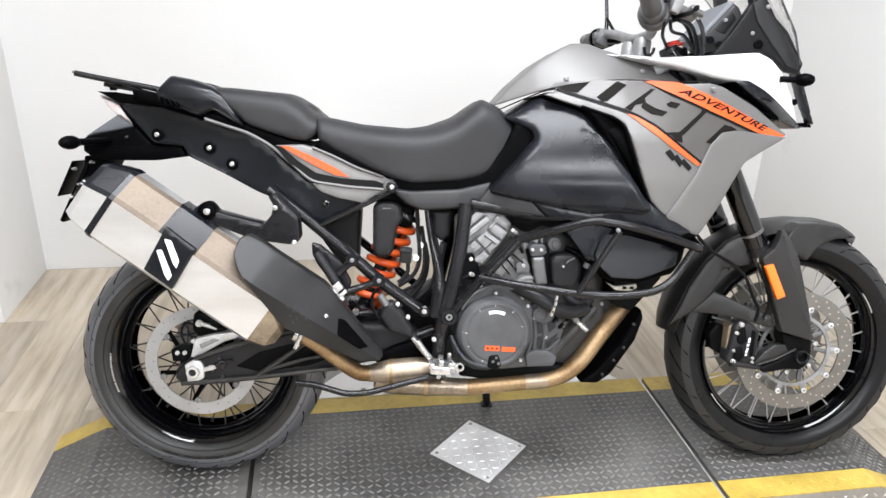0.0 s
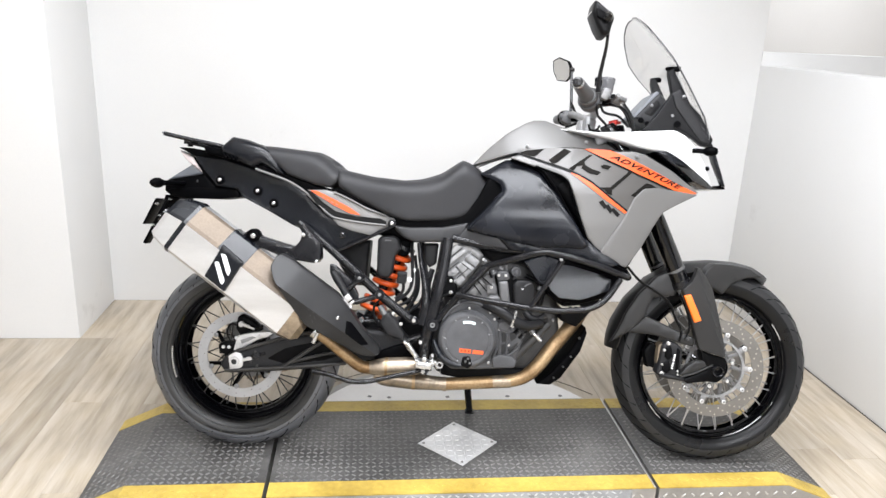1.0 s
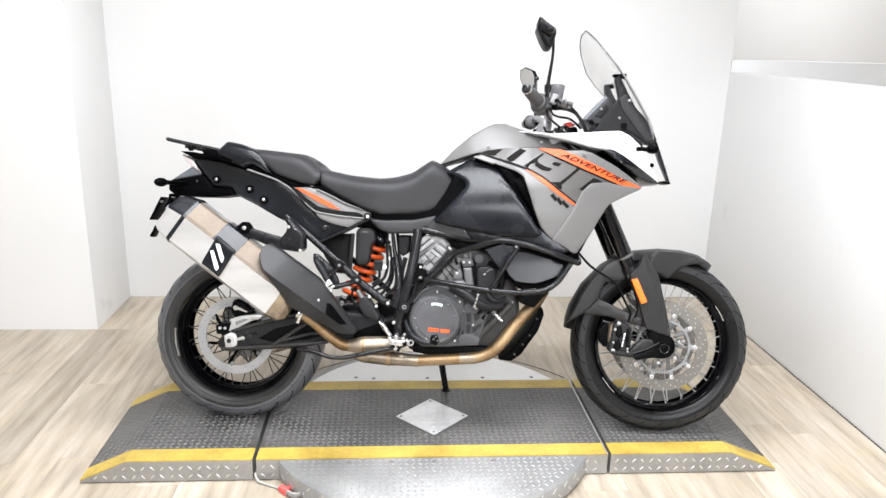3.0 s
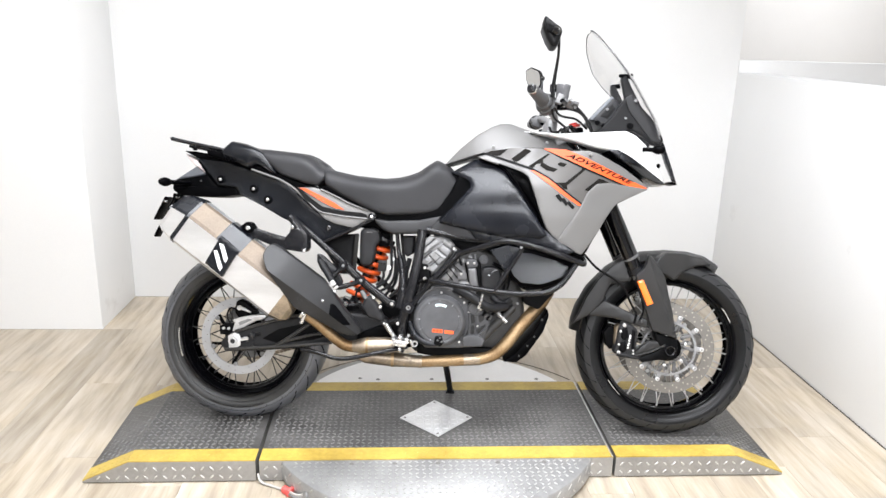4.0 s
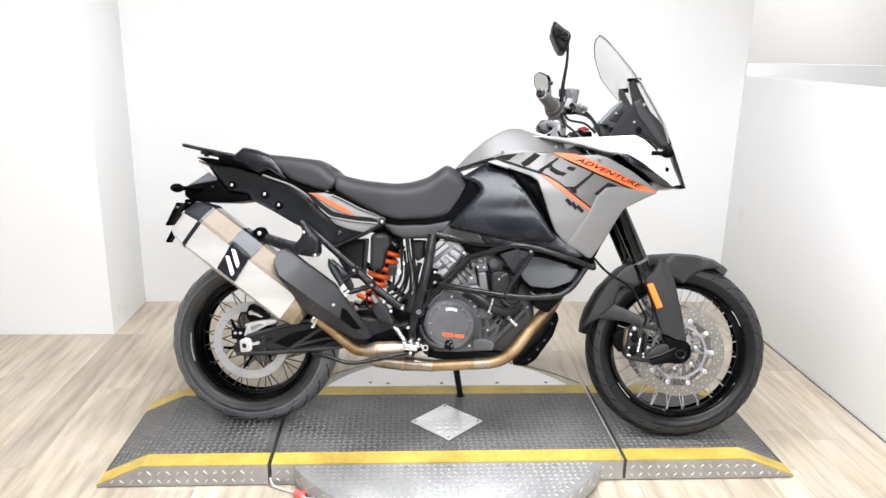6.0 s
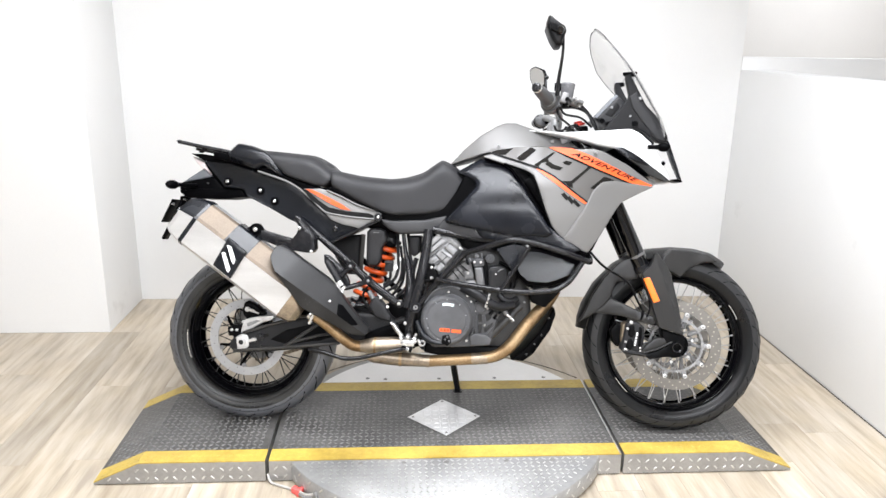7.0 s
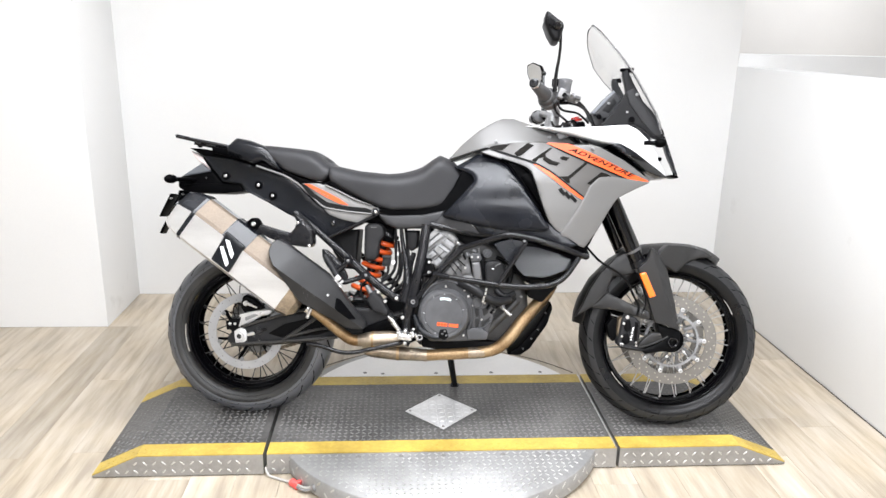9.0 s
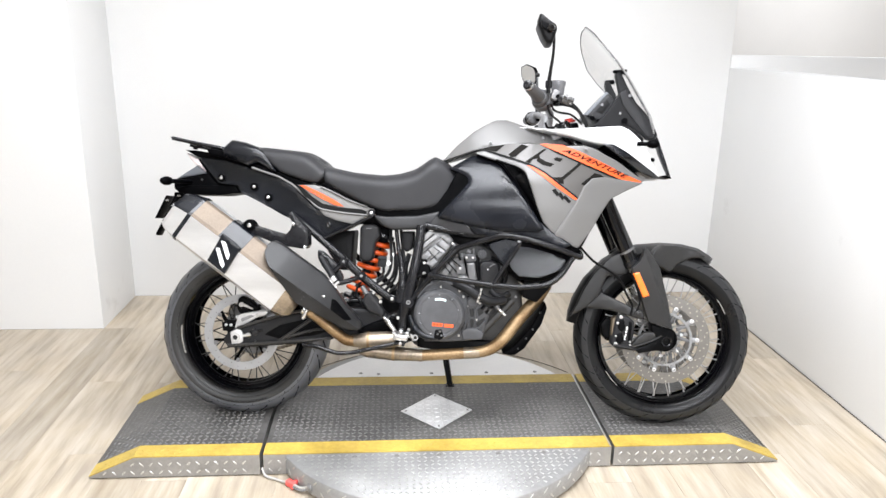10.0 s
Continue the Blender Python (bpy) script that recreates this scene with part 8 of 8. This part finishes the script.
tube("guard_rod", [(-0.519, -0.2, 0.289), (-0.467, -0.205, 0.284), (-0.398, -0.21, 0.263), (-0.349, -0.21, 0.265), (-0.242, -0.205, 0.291), (-0.15, -0.19, 0.311)], 0.0075, STEEL_BLACK, bike, "black brake pedal rod", 0.02, 12)
ped = finish("foot_peg", *merge(block((-0.174, -0.215, 0.33), (0.05, 0.06, 0.022), (0, 5, 0), 0.005), block((-0.172, -0.22, 0.348), (0.012, 0.05, 0.016), (0, 0, 0), 0.002), block((-0.195, -0.22, 0.342), (0.012, 0.05, 0.012), (0, 0, 0), 0.002), block((-0.15, -0.22, 0.343), (0.012, 0.05, 0.012), (0, 0, 0), 0.002)), CHROME, bike, "bright serrated metal foot peg", 30)
tube("arm", [(-0.227, -0.18, 0.386), (-0.213, -0.18, 0.363), (-0.195, -0.18, 0.339)], [0.006, 0.008, 0.007], CHROME, ped, "bright lever arm", 0.01, 10)
tube("arm", [(-0.193, -0.19, 0.317), (-0.177, -0.19, 0.302), (-0.161, -0.19, 0.294)], [0.007, 0.007, 0.007], STEEL_BLACK, ped, "", 0.01, 10)
lathe("spring", [(0.006, 0.006), (0.011, 0.006), (0.011, -0.004), (0.006, -0.004)], (-0.124, -0.19, 0.323), (0, -1, 0), CHROME, ped, "bright return spring", 16, True)
tube("pedal_link", [(-0.142, -0.19, 0.335), (-0.134, -0.19, 0.323), (-0.13, -0.19, 0.311)], 0.005, CHROME, ped, "", 0.01, 8)
bolt((-0.176, -0.2, 0.302), ped, 0.007)
bolt((-0.146, -0.245, 0.335), ped, 0.006)
tube("gear_guard", [(-0.146, -0.182, 0.4), (-0.131, -0.186, 0.362), (-0.107, -0.192, 0.336), (-0.071, -0.197, 0.324), (-0.044, -0.197, 0.325)], [0.007, 0.012, 0.012, 0.009, 0.006], CHARCOAL, engine, "", 0.04, 12)
panel("heel_guard", [(-0.33, 0.343), (-0.282, 0.364), (-0.23, 0.382), (-0.21, 0.366), (-0.229, 0.346), (-0.289, 0.328), (-0.329, 0.323)], -0.16, -0.13, BLACK, bike, "black heel guard", soft=0.004)

# muffler: a six-sided can along its axis
m0, m1 = Vector((-0.965, -0.232, 0.764)), Vector((-0.574, -0.215, 0.477))
ma = (m1 - m0).normalized()
mu = Vector((0, 1, 0)).cross(ma).normalized()
mu = mu if mu.z > 0 else -mu
my = ma.cross(mu)
my = my if my.y > 0 else -my
SECTION = [(-0.086, -0.030), (-0.072, -0.058), (0.022, -0.067), (0.033, -0.063), (0.082, -0.026), (0.087, -0.010), (0.086, 0.045), (0.060, 0.062), (-0.060, 0.062), (-0.084, 0.040)]


def can(stations, grow=0.0, sides=None):
    """The muffler's section carried along its axis. stations: (distance, scale of height, scale of depth, shift in height);
    sides: only these sides, as plates."""
    vs, fs, k = [], [], len(SECTION)
    for s, a, b, c in stations:
        for h, y in SECTION:
            vs.append(tuple(m0 + ma * s + mu * (h * a * (1 + grow / 0.09) + c) + my * (y * b * (1 + grow / 0.07))))
    for i in range(len(stations) - 1):
        for j in (sides or range(k)):
            fs.append((i * k + j, i * k + (j + 1) % k, (i + 1) * k + (j + 1) % k, (i + 1) * k + j))
    if sides is None:
        fs += [tuple(range(k)), tuple((len(stations) - 1) * k + j for j in range(k))]
    else:
        n = len(vs)
        vs += [tuple(m0 + ma * s + mu * (h * a * 0.97 + c) + my * (y * b * 0.97)) for s, a, b, c in stations for h, y in SECTION]
        fs += [tuple(n + v for v in reversed(f)) for f in fs]
        e = (len(stations) - 1) * k
        for j in sides:
            fs += [(j, (j + 1) % k, n + (j + 1) % k, n + j), (e + j, e + (j + 1) % k, n + e + (j + 1) % k, n + e + j)]
        used = sorted({v for f in fs for v in f})
        back = {v: q for q, v in enumerate(used)}
        vs, fs = [vs[v] for v in used], [tuple(back[v] for v in f) for f in fs]
    return vs, fs


def can_length(p):
    return (Vector(p) - m0).dot(ma)


L = (m1 - m0).length
# upper can facets coloured tan, upper cap facets charcoal; sides stay stainless
TAN = mat("tan_steel", (0.150, 0.119, 0.090), 0.55, 0.35, vary=0.35, scale=7, fine=160, bump=0.02)
BODY = [(0.072, 0.985, 1, 0.0), (0.20, 1, 1, 0), (L, 1.0, 1, 0.0)]
CAP = [(0.010, 0.76, 0.80, -0.006), (0.022, 0.84, 0.88, -0.005), (0.068, 0.985, 1, 0.0)]
muffler = finish("muffler", *can(BODY), STAINLESS, bike, "brushed stainless muffler with dark end cap and heat shield", 12)
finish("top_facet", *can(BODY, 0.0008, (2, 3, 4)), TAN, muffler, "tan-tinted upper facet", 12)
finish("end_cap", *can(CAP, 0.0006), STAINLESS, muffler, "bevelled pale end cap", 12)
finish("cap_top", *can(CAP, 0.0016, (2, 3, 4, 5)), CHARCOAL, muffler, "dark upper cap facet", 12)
finish("end_band", *can([(0.067, 0.97, 0.985, 0.0), (0.070, 0.985, 1, 0.0), (0.081, 0.985, 1, 0.0)], 0.0018), CHARCOAL, muffler, "dark band", 12)
finish("outlet", *turned([(0.022, 0.0), (0.026, 0.0), (0.026, -0.012), (0.022, -0.012), (0.022, 0.02), (0, 0.02)], tuple(m0 + ma * 0.008 - mu * 0.008), tuple(ma), 24), GLOSS_BLACK, muffler, "dark outlet", 40)
finish("taper", *can([(L - 0.001, 1.0, 1, 0.0), (L + 0.040, 0.60, 0.66, -0.026), (L + 0.058, 0.30, 0.36, -0.034)], 0.0004), STEEL, muffler, "heat-tinted tapered inlet", 12)
# strap with two slots, slanted across the side face
strap = panel("strap", [(-0.777, 0.677), (-0.715, 0.627), (-0.770, 0.538), (-0.829, 0.583)], -0.2965, -0.280, CHARCOAL, muffler, "dark strap with two bright slots", soft=0.003, fillet=0.003, step=0.014)
for pts in ([(-0.799, 0.626), (-0.787, 0.627), (-0.768, 0.570), (-0.776, 0.558), (-0.783, 0.569)], [(-0.781, 0.651), (-0.766, 0.647), (-0.751, 0.602), (-0.758, 0.585), (-0.765, 0.597)]):
    panel("slot", pts, -0.2975, -0.29, DECAL_WHITE, strap, "", soft=0.0, fillet=0.003, step=0.02)
finish("strap_top", *can([(can_length((-0.785, -0.27, 0.682)) + 0.002, 1, 1, 0), (can_length((-0.713, -0.27, 0.628)) + 0.002, 1, 1, 0)], 0.003, (2, 3, 4, 5, 6)), CHARCOAL, muffler, "", 12)
CREASE = 0.05


def shield_y(x, z):
    """The heat shield bends round the can along a slanting crease."""
    u = (Vector((x, 0, z)) - Vector((m0.x, 0, m0.z))).dot(mu)
    s = can_length((x, m0.y, z))
    return -0.309 + 0.85 * max(0.0, u - CREASE) + 0.22 * max(0.0, CREASE - u) + 0.30 * max(0.0, s - 0.42) ** 1.2


shield = panel("heat_shield", [(-0.629, 0.646), (-0.614, 0.656), (-0.583, 0.64), (-0.496, 0.576), (-0.444, 0.537), (-0.409, 0.494), (-0.366, 0.435), (-0.311, 0.372), (-0.309, 0.356), (-0.326, 0.348), (-0.368, 0.351), (-0.436, 0.389), (-0.493, 0.423), (-0.532, 0.443), (-0.561, 0.486), (-0.597, 0.539), (-0.626, 0.584), (-0.638, 0.617)], shield_y, lambda x, z: shield_y(x, z) + 0.03, SHIELD, muffler, "dark plastic heat shield with scuffs", soft=0.004, fillet=0.008, step=0.012, angle=14)
bm = bmesh.new()
bm.from_mesh(shield.data)
hit = bmesh.ops.bisect_plane(bm, geom=bm.verts[:] + bm.edges[:] + bm.faces[:], dist=1e-4, plane_co=Vector((m0.x, 0, m0.z)) + mu * CREASE, plane_no=mu)
for v in hit["geom_cut"]:
    if isinstance(v, bmesh.types.BMVert) and v.co.y < shield_y(v.co.x, v.co.z) + 0.014:
        v.co.y = shield_y(v.co.x, v.co.z)
bm.to_mesh(shield.data)
bm.free()
shield.data.set_sharp_from_angle(angle=radians(14))
for x, z, ln, turn in ((-0.521, 0.497, 0.012, 38), (-0.508, 0.486, 0.008, 30), (-0.503, 0.470, 0.014, 80), (-0.511, 0.459, 0.010, 70), (-0.491, 0.478, 0.006, 45), (-0.482, 0.467, 0.009, 40), (-0.516, 0.476, 0.005, 100)):
    finish("scuff", *block((x, shield_y(x, z) - 0.0006, z), (ln, 0.0012, 0.0018), (0, turn, 0), 0.0003), CRADLE, shield, "pale scuff mark", 30, fix=False)
bolt((-0.439, shield_y(-0.439, 0.467) - 0.001, 0.467), shield, 0.0052)
# no hole is cut: black colour gives the opening's shade
panel("shield_window", [(-0.413, 0.458), (-0.398, 0.452), (-0.344, 0.385), (-0.366, 0.384), (-0.414, 0.422)], lambda x, z: shield_y(x, z) - 0.001, lambda x, z: shield_y(x, z) + 0.01, BLACK, shield, "black sheet for the shaded opening", soft=0.001, fillet=0.004)
lathe("pipe_clamp", [(0.0185, -0.008), (0.0215, -0.008), (0.0215, 0.008), (0.0185, 0.008)], (-0.508, -0.215, 0.414), tuple(ma), CHROME, muffler, "bright pipe clamp", 24, True)
tube("clamp_screw", [(-0.513, -0.235, 0.385), (-0.498, -0.238, 0.419)], 0.006, CHROME, muffler, "", 0, 10)
hang = panel("muffler_bracket", [(-0.741, 0.687), (-0.735, 0.709), (-0.718, 0.721), (-0.7, 0.718), (-0.688, 0.702), (-0.624, 0.684), (-0.581, 0.674), (-0.564, 0.694), (-0.558, 0.717), (-0.57, 0.737), (-0.555, 0.745), (-0.503, 0.691), (-0.5, 0.641), (-0.509, 0.627), (-0.529, 0.628), (-0.604, 0.638), (-0.679, 0.667), (-0.711, 0.682)], -0.222, -0.165, STEEL_BLACK, bike, "black muffler hanger bracket", soft=0.003, fillet=0.004, step=0.014)
lathe("bush", [(0, 0.012), (0.009, 0.012), (0.011, 0.008), (0.019, 0.006), (0.021, 0.0), (0.021, -0.03), (0, -0.03)], (-0.706, -0.225, 0.704), (0, -1, 0), BLACK, hang, "", 22)
bolt((-0.703, -0.238, 0.704), hang, 0.008)
for p in ((-0.554, -0.224, 0.712), (-0.512, -0.224, 0.633)):
    bolt(p, hang, 0.0062)

# ---- side stand ----
st = [(-0.021, 0.1, 0.203), (0.005, 0.24, 0.062)]
(x0, _, z0) = st[0]
stand = tube("side_stand", [(x0 - 0.01, 0.115, z0 + 0.06), (x0, 0.12, z0), (0.000, 0.238, 0.064)], [0.014, 0.013, 0.012], STEEL_BLACK, bike, "black steel side stand", 0.01, 12)
box("foot", (0.0, 0.24, 0.060), (0.034, 0.03, 0.008), STEEL_BLACK, stand, turn=(LEAN, 0, 0), b=0.003)


# ---- floor boards ----
plank_meshes = {}


def plank_mesh(w, ln):
    key = (round(w, 3), round(ln, 3))
    if key not in plank_meshes:
        v, f = block((0, 0, -0.004), (w, ln, 0.008), b=0.0006)
        me = bpy.data.meshes.new("plank")
        me.from_pydata(v, [], f)
        me.materials.append(PLANK)
        plank_meshes[key] = me
    return plank_meshes[key]


PW, PL = 0.152, 1.22
rnd = random.Random(5)
rest = []
for i in range(-31, 28):
    x = (i + 0.5) * PW
    if abs(x - ALCOVE_R - 0.08) < 0.08 + PW * 0.5 and x > ALCOVE_R:
        continue
    y = -7.2 + rnd.uniform(-1.0, 0)
    end = FRONT if x < ALCOVE_L else BACK if x < ALCOVE_R + 0.16 else YARD
    while y < end:
        a, b = max(y, -7.2), min(y + PL, end)
        y += PL
        if b - a < 0.02:
            continue
        if -2.9 < x < ALCOVE_R and b > -3.4:
            ob = new("plank", plank_mesh(PW - 0.0006, b - a - 0.0006))
            ob.location = (x, (a + b) / 2, 0)
            ob.parent = floor
        else:
            rest.append(block((x, (a + b) / 2, -0.004), (PW - 0.0006, b - a - 0.0006, 0.008), b=0))
tagged(finish("planks", *merge(*rest), PLANK, floor, "", 30, fix=False), kind="stuff")

# ---- cable with a red clamp on the floor ----
lead = thing("cable_clamp", Matrix.Identity(4), "grey lead with a red plastic clamp lying beside the platform", "cable")
tube("lead", [(-0.661, -0.243, 0.030), (-0.656, -0.253, 0.014), (-0.645, -0.262, 0.006), (-0.616, -0.275, 0.005), (-0.579, -0.296, 0.006), (-0.560, -0.310, 0.010)], 0.0042, WIRE_GREY, lead, "grey plastic lead", 0.02, 10)
finish("red_clamp", *merge(block((-0.556, -0.316, 0.012), (0.034, 0.022, 0.022), (0, 6, -38), 0.006), block((-0.543, -0.327, 0.015), (0.012, 0.026, 0.026), (0, 6, -38), 0.003)), RED_PLASTIC, lead, "red plastic clamp", 40)
for k, (dy, dz) in enumerate(((0, 0), (-0.009, 0.003), (-0.004, 0.010))):
    tube("core", [(-0.545, -0.328 + dy, 0.010 + dz), (-0.522, -0.350 + dy, 0.010 + dz), (-0.500, -0.360 + dy * 0.5, 0.016 + dz), (-0.484, -0.366 + dy * 0.4, 0.030 + dz)], 0.0042, WIRE_GREY if k != 1 else ALU, lead, "", 0.015, 8)
lathe("end_cap", [(0, -0.004), (0.014, -0.004), (0.016, 0.0), (0.016, 0.010), (0.012, 0.013), (0, 0.013)], (-0.484, -0.367, 0.032), (0.8, -0.5, 0.35), ALU, lead, "grey round cap", 18)
